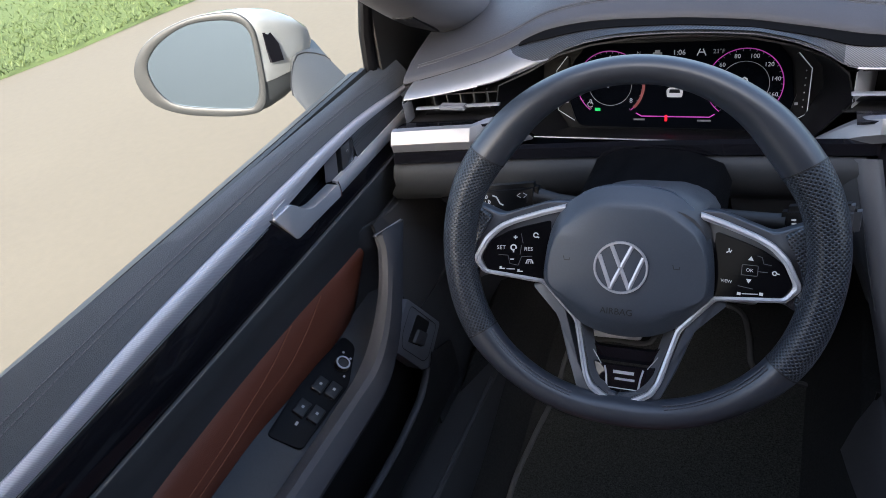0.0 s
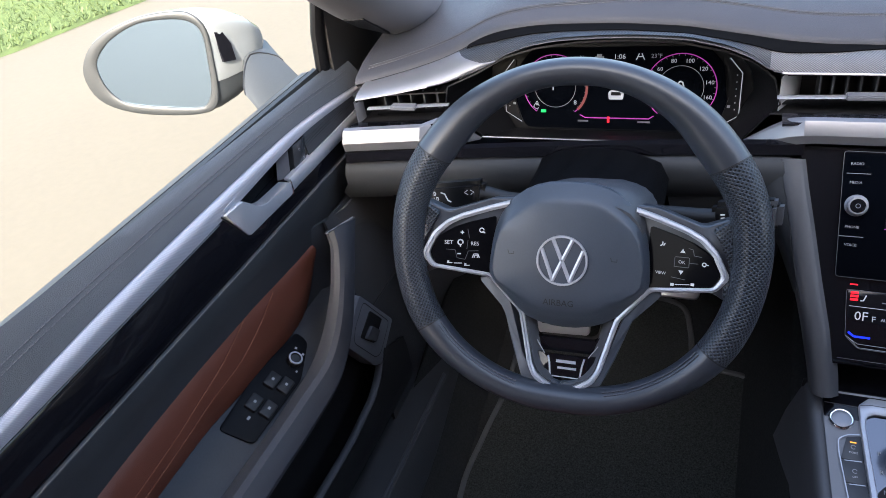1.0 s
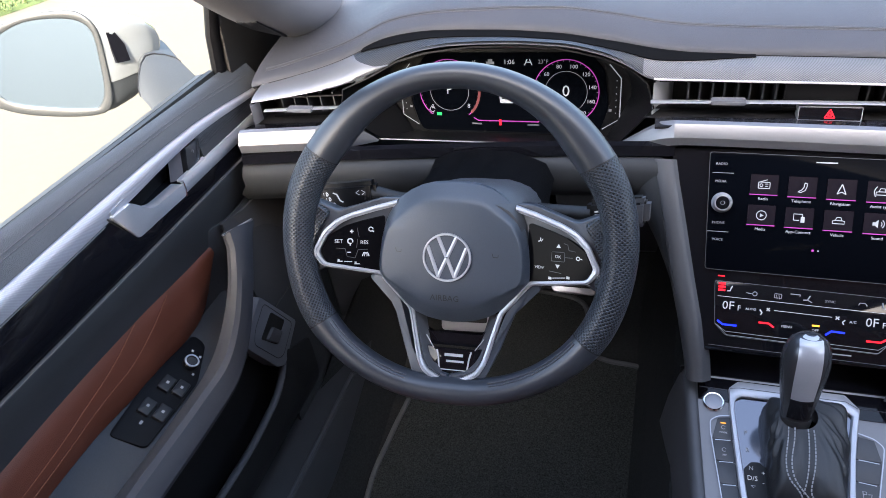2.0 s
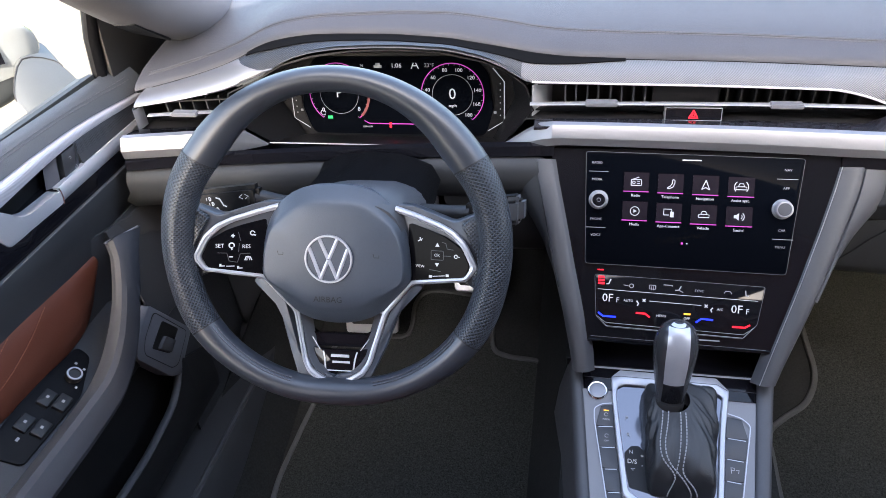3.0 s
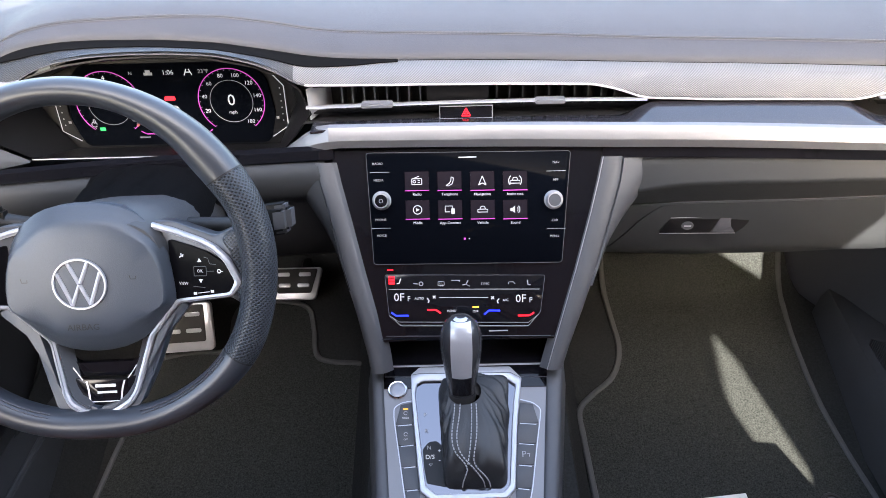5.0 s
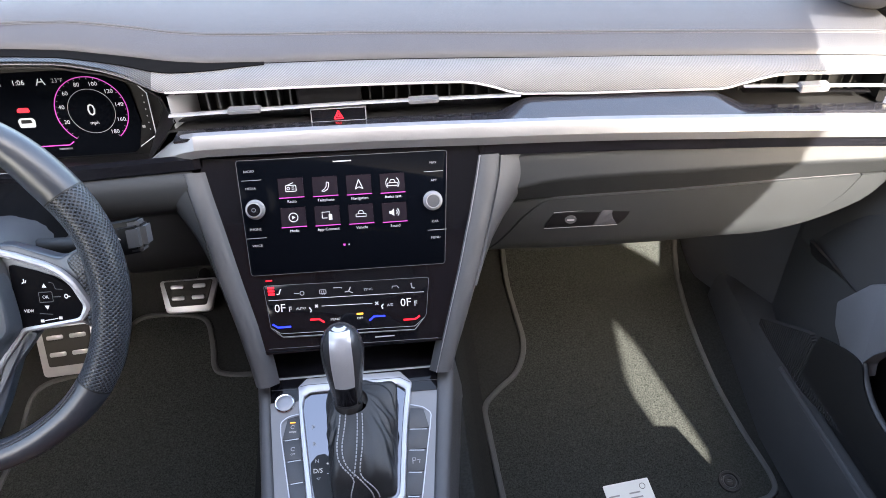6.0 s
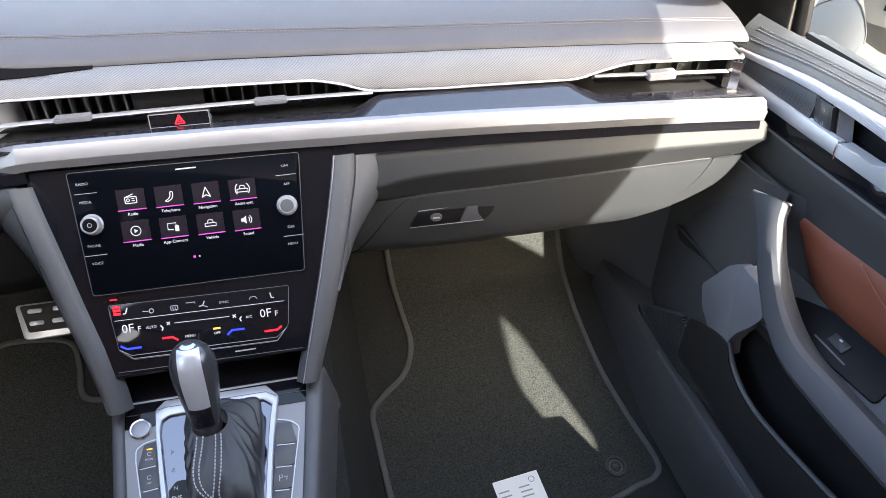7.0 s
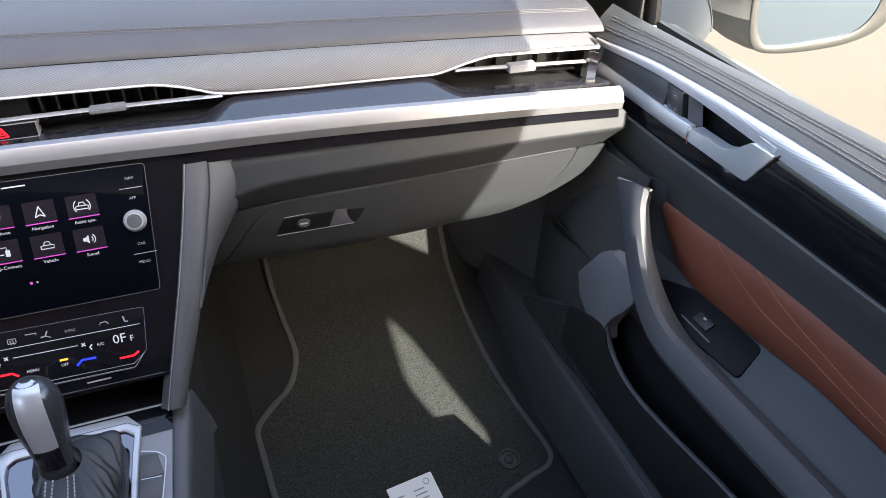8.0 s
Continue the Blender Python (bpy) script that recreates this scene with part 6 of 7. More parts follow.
            part("button_symbol", bm, M_ICON, pad_, smooth=False)
            for u, v in ((-0.1211, -0.0090), (-0.1040, -0.0116)):
                cu, cv = loc(u, v)
                bm = bars([(cu - 0.0028, cv - 0.0012, cu + 0.0028, cv - 0.0002), (cu - 0.0026, cv - 0.0002, cu - 0.0006, cv + 0.0016)], pf, W)
                part("button_symbol", bm, M_ICON, pad_)
            cu, cv = loc(-0.1130, -0.0100)
            part("button_symbol", bars([(cu - 0.0042, cv - 0.0004, cu + 0.0042, cv + 0.0004)], pf, W), M_ICON, pad_)
            for a, b in (((-0.1040, 0.0265), (-0.1020, 0.0165)), ((-0.1035, 0.0145), (-0.1045, 0.0050)), ((-0.1250, 0.0045), (-0.1160, 0.0040)), ((-0.1160, 0.0040), (-0.1140, -0.0045)), ((-0.1140, -0.0045), (-0.1060, -0.0060)), ((-0.1060, -0.0060), (-0.1030, 0.0030)), ((-0.1030, 0.0030), (-0.0930, 0.0035))):
                part("pad_line", line([loc(*a), loc(*b)], pf, 0.0006, W - 0.0003), M_GREY, pad_, smooth=False)
        else:
            for tx, u, v, z in (("VIEW", 0.0887, -0.0035, 0.0042), ("OK", 0.1070, 0.0095, 0.0044)):
                words("button_text", tx, z, pf, *loc(u, v), M_ICON, pad_, W)
            for u, v, d in ((0.1072, 0.0204, 1), (0.1070, -0.0003, -1)):
                cu, cv = loc(u, v)
                tri_ = bmesh.new()
                tri_.faces.new([tri_.verts.new(pf @ Vector((cu + a, cv + d * b, W))) for a, b in ((-0.0024, -0.0018), (0.0024, -0.0018), (0.0, 0.0022))])
                part("button_symbol", tri_, M_ICON, pad_, smooth=False)
            cu, cv = loc(0.0884, 0.0248)
            bm = line([(cu - 0.0020, cv - 0.0020), (cu + 0.0004, cv - 0.0006), (cu + 0.0002, cv + 0.0022)], pf, 0.0012, W)
            line([(cu + 0.0012, cv - 0.0016), (cu + 0.0026, cv + 0.0010)], pf, 0.0009, W, bm)
            part("button_symbol", bm, M_ICON, pad_, smooth=False)
            cu, cv = loc(0.1268, 0.0100)
            bm = line(arc(cu, cv, 0.0017, 0, 330, 12), pf, 0.0010, W)
            line([(cu + 0.001, cv), (cu + 0.0042, cv - 0.0002)], pf, 0.0009, W, bm)
            part("button_symbol", bm, M_ICON, pad_, smooth=False)
            for u, v in ((0.1000, -0.0132), (0.1180, -0.0105)):
                cu, cv = loc(u, v)
                part("track_key", bars([(cu - 0.0016, cv - 0.0013, cu + 0.0016, cv + 0.0013)], pf, W), M_ICON, pad_)
            part("track_key", line([loc(0.1025, -0.0128), loc(0.1155, -0.0109)], pf, 0.0007, W), M_ICON, pad_, smooth=False)
            ok = rounded([loc(0.1005, 0.0045), loc(0.1135, 0.0050), loc(0.1135, 0.0145), loc(0.1005, 0.0140), loc(0.1005, 0.0045)], 0.001, 2)
            part("pad_line", line(ok, pf, 0.0006, W - 0.0003), M_GREY, pad_, smooth=False)
            for a, b in (((0.1120, 0.0235), (0.1160, 0.0225)), ((0.1160, 0.0225), (0.1175, 0.0170)), ((0.1175, 0.0170), (0.1240, 0.0165)), ((0.1135, 0.0095), (0.1215, 0.0098)), ((0.0985, -0.0060), (0.1110, -0.0070))):
                part("pad_line", line([loc(*a), loc(*b)], pf, 0.0006, W - 0.0003), M_GREY, pad_, smooth=False)
    # legs of the lower spoke behind the silver edges, open in the middle
    for s in (-1, 1):
        leg = [(s * 0.084, -0.022), (s * 0.060, -0.046), (s * 0.041, -0.100), (s * 0.030, -0.117), (s * 0.0, -0.124), (s * 0.0, -0.140), (s * 0.020, -0.1385), (s * 0.040, -0.122), (s * 0.052, -0.096), (s * 0.066, -0.056), (s * 0.092, -0.026)]
        part("lower_spoke", dished(rounded(leg, 0.003), -0.022, -0.0020, 0.002), M_COVER, wh, "dark padded lower spoke")
    edge = [(0.062, 0.0575), (0.084, 0.0510), (0.110, 0.0425), (0.125, 0.0355), (0.1375, 0.0235), (0.1498, -0.0006), (0.1385, -0.0148), (0.0815, -0.0240), (0.0512, -0.0580), (0.0375, -0.1080), (0.0310, -0.1195), (0.0140, -0.1312), (0.0, -0.1325)]
    inn = [(0.062, 0.0512), (0.084, 0.0448), (0.109, 0.0368), (0.1215, 0.0305), (0.1328, 0.0195), (0.1422, 0.0006), (0.1360, -0.0108), (0.0790, -0.0198), (0.0462, -0.0562), (0.0322, -0.1072), (0.0268, -0.1158), (0.0120, -0.1246), (0.0, -0.1256)]
    for s in (-1, 1):
        def side(pts):
            q = rounded([(s * u + (0.0022 if v < -0.03 else 0.0), v) for u, v in pts], 0.004, 3)[4:-4]
            return [(s * pts[0][0], pts[0][1]), *q, (0.0022, pts[-1][1])]
        o2, i2 = side(edge), side(inn)
        def mix(f):
            return [(a[0] * (1 - f) + c[0] * f, a[1] * (1 - f) + c[1] * f) for a, c in zip(o2, i2)]
        rows = [[RF @ Vector((*p, hub_depth(*q) + w)) for p, q in zip(pts, o2)] for pts, w in ((o2, -0.012), (o2, 0.0000), (mix(0.12), 0.0024), (mix(0.55), 0.0034), (mix(0.62), 0.0022), (i2, 0.0012), (i2, -0.012))]
        part("spoke_frame", grid(rows), M_LACQUER, wh, "satin silver edge running round the buttons and down the spoke", angle=40)
        # satin side wall inside the lower spoke
        wall = [(s * 0.0450 + 0.0022, -0.0580), (s * 0.0308 + 0.0022, -0.1072), (s * 0.0250 + 0.0022, -0.1155), (s * 0.0112 + 0.0022, -0.1236)]
        back = [(s * 0.0360 + 0.0022, -0.0600), (s * 0.0270 + 0.0022, -0.0960), (s * 0.0190 + 0.0022, -0.1120), (s * 0.0105 + 0.0022, -0.1215)]
        rows = [[RF @ Vector((*p, hub_depth(*p) - 0.0005)) for p in wall], [RF @ Vector((*p, hub_depth(*p) - 0.0130)) for p in back]]
        part("spoke_wall", grid(rows, 0.001), M_GREY, wh, "grey inner wall of the lower spoke")
    part("lower_infill", prism(rounded([(-0.044, -0.066), (-0.034, -0.098), (0.038, -0.098), (0.048, -0.066), (0.030, -0.084), (-0.026, -0.084)], 0.003), RF, -0.034, -0.026), M_GLOSS, wh)
    bf = RF @ Matrix.Translation((0.0035, -0.109, -0.0130)) @ Matrix.Rotation(radians(-12), 4, "X")
    badge = part("badge_plate", prism(rounded([(-0.030, 0.0135), (-0.021, 0.0110), (0.021, 0.0110), (0.030, 0.0135), (0.023, -0.0105), (0.010, -0.0150), (-0.010, -0.0150), (-0.023, -0.0105)], 0.002), bf, -0.010, 0.0, 0.001), M_GLOSS, wh, "gloss black badge plate")
    part("badge_mark", bars([(-0.010, 0.0032, 0.010, 0.0062), (-0.008, -0.0030, 0.011, -0.0008)], bf, 0.0008), M_LACQUER, badge)
    part("badge_edge", line([(-0.016, -0.0110), (0.016, -0.0110)], bf, 0.0011, 0.0008), M_LACQUER, badge, smooth=False)
    for s in (-1, 1):
        part("badge_side", line([(s * 0.0185, 0.0095), (s * 0.0165, 0.0015), (s * 0.0150, -0.0110)], bf, 0.0018, 0.0008), M_LACQUER, badge, smooth=False)
        part("badge_side", line([(s * 0.031, 0.0240), (s * 0.022, 0.0110)], bf, 0.0010, 0.0008), M_SILVERP, badge, smooth=False)
    # airbag cover: a raised face, folding back along its upper and lower edges
    half = [(0.0, 0.0785), (0.012, 0.0783), (0.024, 0.0770), (0.036, 0.0738), (0.046, 0.0690), (0.056, 0.0615), (0.064, 0.0525), (0.070, 0.0420), (0.0748, 0.0290), (0.0778, 0.0150), (0.0798, -0.0020), (0.0806, -0.0140), (0.0800, -0.0205), (0.0765, -0.0262), (0.0650, -0.0395), (0.0530, -0.0520), (0.0460, -0.0575), (0.0380, -0.0620), (0.0260, -0.0665), (0.0120, -0.0692), (0.0, -0.0698)]
    ol = [Vector((u - 0.0012, v)) for u, v in half] + [Vector((-u - 0.0012, v)) for u, v in half[-2:0:-1]]
    bm = bmesh.new()
    mid = Vector((-0.0025, 0.003))
    rings = []
    for t, w in ((0.0, -0.034), (0.0, -0.0205), (0.10, -0.0185), (0.35, -0.0150), (0.65, -0.0105), (0.85, -0.0075), (1.0, -0.0062), (1.18, -0.0052)):
        row = []
        for p in ol:
            a = math.atan2(p.y - mid.y, abs(p.x - mid.x))
            fold = lerp(math.degrees(a), [(-90, 0.30), (-45, 0.24), (-25, 0.10), (0, 0.07), (25, 0.10), (42, 0.20), (90, 0.24)])
            q = mid + (p - mid) * (1 - fold * t)
            row.append(bm.verts.new(RF @ Vector((q.x, q.y, w))))
        rings.append(row)
    for f, w in ((0.62, -0.0042), (0.40, -0.0034), (0.20, -0.0030)):
        rings.append([bm.verts.new(RF @ Vector((*(mid + (p - mid) * f), w))) for p in ol])
    n = len(ol)
    for a, b in zip(rings, rings[1:]):
        for i in range(n):
            bm.faces.new((a[i], a[(i + 1) % n], b[(i + 1) % n], b[i]))
    top = bm.verts.new(RF @ Vector((*mid, -0.0029)))
    for i in range(n):
        bm.faces.new((rings[-1][i], rings[-1][(i + 1) % n], top))
    hub = part("airbag_cover", bm, M_COVER, wh, "black airbag cover", angle=26)
    lm = RF @ Matrix.Translation((-0.0045, 0.0030, -0.0036))
    part("emblem_disc", lathe([(0.0245, -0.003), (0.0243, 0.0012), (0.02, 0.0014)], lm, 36), M_COVER, hub)
    part("emblem_ring", ringplate(circle(0, 0, 0.0252, 48), circle(0, 0, 0.0230, 48), lm, 0.0, 0.0034), M_EMBLEM, hub, "round chrome emblem ring")
    for a, b in (((-0.0095, 0.0210), (-0.0008, 0.0012)), ((0.0095, 0.0210), (0.0008, 0.0012)), ((-0.0200, 0.0105), (-0.0085, -0.0200)), ((-0.0085, -0.0200), (-0.0004, -0.0012)), ((0.0004, -0.0012), (0.0085, -0.0200)), ((0.0085, -0.0200), (0.0200, 0.0105))):
        d = Vector((b[0] - a[0], b[1] - a[1], 0))
        q = Matrix.Translation((a[0], a[1], 0.0018)) @ d.to_track_quat("X", "Z").to_matrix().to_4x4()
        bmb = bmesh.new()
        # ridged bar: a slim roof-shaped strip
        prof_ = ((-0.0021, -0.001), (-0.0017, 0.0006), (0.0, 0.0013), (0.0017, 0.0006), (0.0021, -0.001))
        ends = [[bmb.verts.new(lm @ q @ Vector((x, y, z))) for y, z in prof_] for x in (-0.0006, d.length + 0.0006)]
        for i in range(4):
            bmb.faces.new((ends[0][i], ends[0][i + 1], ends[1][i + 1], ends[1][i]))
        bmb.faces.new(ends[0])
        bmb.faces.new(ends[1])
        part("emblem_bar", bmb, M_EMBLEM, hub, "slanted chrome emblem bar", smooth=False)
    words("moulded_word", "AIRBAG", 0.0088, RF, -0.0063, -0.0405, M_BLACK, hub, -0.0033)
    for s in (-1, 1):
        c = -0.0056 + s * 0.0504
        part("horn_mark", line([(c - 0.003, 0.0098), (c - 0.002, 0.0060), (c + 0.003, 0.0060), (c + 0.003, 0.0085)], RF, 0.0008, -0.0032), M_BLACK, hub, smooth=False)


def build_column():
    col = thing("steering_column", "dark plastic steering column shroud with a leather gaiter", "steering column")
    rows = []
    for k, (w, rx, top, bot) in enumerate(((-0.020, 0.060, 0.058, -0.055), (-0.04, 0.068, 0.068, -0.06), (-0.10, 0.070, 0.062, -0.07), (-0.16, 0.068, 0.050, -0.085), (-0.24, 0.066, 0.030, -0.10))):
        row = []
        for a in range(28):
            t = 2 * math.pi * a / 28
            c, s = math.cos(t), math.sin(t)
            row.append(WF @ Vector((0.012 + rx * math.copysign(abs(c) ** 0.6, c), (top if s > 0 else -bot) * math.copysign(abs(s) ** 0.7, s), w)))
        rows.append(row)
    part("shroud", grid(rows, close=True, caps=True), M_PLASTIC, col, "dark plastic shroud", angle=60)
    # gaiter filling the gap up to the instruments
    rows = []
    rng = random.Random(3)
    xs = span(-0.458, -0.298, 18)
    for f in span(0, 1, 8):
        row = []
        for i, x in enumerate(xs):
            e = math.sin(math.pi * i / 17) ** 0.35
            y = 0.800 - 0.085 * f
            z = 0.770 + 0.038 * e - 0.004 * f + (0.004 * math.sin(x * 160 + f * 5) + rng.uniform(-0.0012, 0.0012)) * (0.2 + f * (1 - f) * 3)
            row.append((x, y, z))
        rows.append(row)
    part("gaiter", grid(rows, 0.003), M_HIDE, col, "creased black leather gaiter", angle=80)

    def stalk(name, label, s):
        st = thing(name, label, "control stalk", "steering column stalks")
        if s < 0:
            path = [(-0.435, 0.70, 0.795), (-0.46, 0.69, 0.802), (-0.485, 0.683, 0.810), (-0.495, 0.680, 0.812)]
            part("stem", tube(smoothed(path, 3), [0.007, 0.0072, 0.0075, 0.008, 0.009, 0.010, 0.011, 0.0115, 0.0118, 0.012][:10], n=10), M_BLACK, st, "dark stem")
            a, b = Vector((-0.480, 0.681, 0.812)), Vector((-0.558, 0.672, 0.8055))
        else:
            path = [(-0.300, 0.70, 0.790), (-0.27, 0.69, 0.796), (-0.25, 0.684, 0.800), (-0.24, 0.682, 0.802)]
            part("stem", tube(smoothed(path, 3), 0.009, n=10), M_BLACK, st, "dark stem")
            a, b = Vector((-0.245, 0.682, 0.801)), Vector((-0.186, 0.678, 0.812))
        d = b - a
        up = Vector((0, 0.32, 0.95))
        q = Matrix.Translation(a) @ Matrix((d.normalized(), up.cross(d.normalized()).normalized(), up)).transposed().to_4x4()
        ln = d.length
        ob = part("paddle", box((0, -0.010, -0.0160), (ln, 0.010, 0.0170), 0.005, m=q), M_HOUSING, st, "dark stalk paddle with printed symbols")
        ux = d.normalized() * s
        wz = ux.cross(up).normalized()
        vy = wz.cross(ux)
        mid = a.lerp(b, 0.5)
        fm = Matrix(((ux.x, vy.x, wz.x, mid.x), (ux.y, vy.y, wz.y, mid.y), (ux.z, vy.z, wz.z, mid.z), (0, 0, 0, 1)))
        W = 0.0106
        if s < 0:
            marks = [line([(-0.027, -0.003), (-0.024, 0.0), (-0.027, 0.003)], fm, 0.0009, W)]
            for u, v in ((-0.0175, 0.0065), (-0.0150, 0.0005), (-0.0105, -0.0060)):
                marks.append(line([(u - 0.0030, v - 0.0018), (u - 0.0030, v + 0.0018)], fm, 0.0006, W))
                marks.append(line([*arc(u, v, 0.0021, 90, -90, 8), (u, v + 0.0021)], fm, 0.0010, W))
            marks.append(line([(-0.0095, 0.0075), (-0.0050, 0.0055), (-0.0020, -0.0020), (0.0015, -0.0040)], fm, 0.0016, W))
            marks.append(line([(0.022, 0.003), (0.018, 0.0055), (0.022, 0.008)], fm, 0.0009, W))
            marks.append(line([(0.025, 0.003), (0.029, 0.0055), (0.025, 0.008)], fm, 0.0009, W))
        else:
            marks = [bars([(-0.020, -0.006 + 0.0035 * k, -0.016, -0.0045 + 0.0035 * k)], fm, W) for k in range(4)]
            marks.append(line(arc(0.006, 0.0, 0.004, 20, 160, 8), fm, 0.001, W))
            part("stalk_end", box((ln - 0.020, -0.0112, -0.0145), (ln + 0.004, 0.0112, 0.0155), 0.006, m=q), M_GREY, st, "grey end cap")
        for bm in marks:
            part("symbol", bm, M_ICON, ob, "small white printed symbol", smooth=False)
        # small lower lever
        if s < 0:
            part("lower_lever", tube([(-0.545, 0.675, 0.782), (-0.52, 0.674, 0.788), (-0.48, 0.68, 0.788)], 0.006, 0.004, 8), M_GLOSS, st)
        else:
            lv = part("lower_lever", tube([(-0.275, 0.68, 0.782), (-0.25, 0.674, 0.784), (-0.228, 0.672, 0.780)], 0.009, 0.005, 8), M_GLOSS, st)
            words("lever_text", "OFF", 0.0065, plane_frame((-0.248, 0.663, 0.786), (0, 0.5, 1)), 0, 0, M_ICONDIM, lv, 0.0006)
    stalk("indicator_stalk", "black indicator stalk with printed lamp symbols", -1)
    stalk("wiper_stalk", "black wiper stalk with a grey end", 1)


build_wheel()
build_column()


# ---- doors ----
DZ_PB = [(-0.3, 0.842), (0.21, 0.852), (0.37, 0.865), (0.53, 0.869), (0.69, 0.870), (0.785, 0.864), (0.885, 0.848)]
DZ_BL = [(-0.3, 0.826), (0.21, 0.833), (0.385, 0.839), (0.55, 0.843), (0.70, 0.853), (0.77, 0.851), (0.87, 0.839)]
DZ_RT = [(-0.3, 0.690), (0.1, 0.700), (0.289, 0.717), (0.412, 0.728), (0.514, 0.723), (0.60, 0.715), (0.687, 0.706)]
DZ_RB = [(-0.3, 0.628), (0.2, 0.642), (0.337, 0.647), (0.417, 0.648), (0.467, 0.641), (0.54, 0.633), (0.606, 0.629), (0.64, 0.640), (0.66, 0.662), (0.687, 0.704)]


def build_door(s):
    """A front door's inner side; s = -1 driver's, 1 passenger's."""
    base = 0.735 if s < 0 else 0.708
    who = "driver" if s < 0 else "passenger"
    door = thing("car_door", "closed dark door with brown leather insert, %s side" % who, "car door", "front doors")

    def lift(y):
        return 0.0 if s < 0 else lerp(y, [(-0.3, 0.045), (0.3, 0.022), (0.5, 0.016), (0.7, 0.008), (0.9, 0.004)])

    def P(d, y, z):
        return Vector((s * (base - d), y, z + lift(y)))

    def sheet(name, fs, y0, y1, n, material, label="", thick=0.004, angle=50):
        """fs: functions of y giving (d, z), row by row."""
        rows = [[P(*[f(y)[0], y, f(y)[1]]) for y in span(y0, y1, n)] for f in fs]
        return part(name, grid(rows, thick), material, door, label, angle=angle)

    pb, bl, rt, rb = (lambda y: soft(y, DZ_PB, 0.05)), (lambda y: soft(y, DZ_BL, 0.05)), (lambda y: soft(y, DZ_RT, 0.05)), (lambda y: soft(y, DZ_RB, 0.02))
    zs = lambda y: lerp(y, [(-0.3, 0.905), (0.27, 0.899), (0.85, 0.884)])
    Y0, Y1 = -0.30, 0.885
    # leather sill pad
    pad = sheet("sill_pad", [lambda y: (-0.036, zs(y) - 0.016), lambda y: (-0.034, zs(y) - 0.004), lambda y: (-0.028, zs(y)), lambda y: (-0.018, zs(y) * 0.62 + pb(y) * 0.38 + 0.003), lambda y: (-0.008, zs(y) * 0.25 + pb(y) * 0.75 + 0.0035), lambda y: (-0.002, pb(y) + 0.002), lambda y: (0.0, pb(y) - 0.001), lambda y: (-0.006, pb(y) - 0.004)], Y0, Y1 + 0.02, 60, M_DPAD, "grey-black stitched leather pad", angle=70)
    for off in (0.56, 0.68) if s < 0 else (0.40, 0.50, 0.74, 0.84):
        path = []
        for y in span(-0.1, 0.88, 150):
            f = off
            zz = zs(y) * (1 - f) + pb(y) * f + 0.0036
            path.append(P(-0.028 + 0.026 * f, y, zz + 0.0008))
        stitches(path, M_THREADD, pad, 0.0060, 0.0042, 0.00032)
    # ribbed silver band
    sheet("trim_band", [lambda y: (-0.003, pb(y) - 0.001), lambda y: (0.0015, pb(y) - 0.003), lambda y: (0.004, (pb(y) + bl(y)) / 2), lambda y: (0.003, bl(y) + 0.001), lambda y: (-0.002, bl(y))], Y0, Y1, 60, M_BAND, "ribbed lilac-silver trim band", 0.002, 60)
    part("band_edge", tube([P(0.003, y, bl(y) - 0.0004) for y in span(Y0, 0.54, 30)], 0.0010, 0.0010, 6), M_GREY, door)
    # gloss inlay below the band
    it = lambda y: max(0.8075, min(bl(y) + 0.001, 0.853 - max(0, y - 0.552) * 1.36))
    sheet("gloss_inlay", [lambda y: (-0.002, it(y)), lambda y: (0.0, it(y) - 0.003), lambda y: (0.0045, 0.803), lambda y: (0.006, 0.788), lambda y: (0.004, 0.784)], Y0, 0.83, 60, M_GLOSS, "gloss black inlay")
    # dark upper face with its ridge
    sheet("upper_face", [lambda y: (0.002, 0.787), lambda y: (0.0095, 0.786), lambda y: (0.0125, 0.7835), lambda y: (0.0115, 0.775), lambda y: (0.004, 0.752), lambda y: (-0.003, 0.733), lambda y: (-0.008, 0.700)], Y0, 0.90, 50, M_DOOR, "dark soft door face", 0.006)
    part("ridge", tube([P(0.0122, y, 0.7848) for y in span(Y0, 0.80, 30)], 0.0011, 0.0011, 6), M_GREY, door)
    # speaker grille and lock keys in front of the handle
    sheet("grille", [lambda y: (-0.004, bl(y) + 0.001), lambda y: (-0.001, bl(y) - 0.004), lambda y: (0.002, 0.820)], 0.7255, 0.865, 24, M_GRILLE, "fine perforated speaker grille", 0.002)
    km = Matrix(((0, 0, -s, s * base), (1, 0, 0, 0), (0, 1, 0, lift(0.7)), (0, 0, 0, 1)))
    kb = part("lock_keys", prism([(0.700, 0.850), (0.729, 0.849), (0.715, 0.812), (0.688, 0.815)], km, -0.006, 0.0022, 0.0006), M_KNOB, door, "dark glossy lock keys")
    kf = Matrix(((0, 0, -s, s * (base - 0.0026)), (-s * -1, 0, 0, 0.710), (0, 1, 0, 0.834 + lift(0.69)), (0, 0, 0, 1)))
    part("key_symbol", line(arc(0, 0.006, 0.0018, 0, 270, 10), kf, 0.0005, 0.0), M_ICONDIM, kb, smooth=False)
    part("key_symbol", line(arc(-0.004, -0.008, 0.0018, 90, 360, 10), kf, 0.0005, 0.0), M_ICONDIM, kb, smooth=False)
    # satin lower trim, in line with the dashboard's
    sheet("satin_trim", [lambda y: (0.0, 0.8235), lambda y: (0.006, 0.8228), lambda y: (0.0085, 0.818), lambda y: (0.0080, 0.806), lambda y: (0.003, 0.802)], 0.668, 0.862, 24, M_LACQUER, "satin silver trim", 0.003)
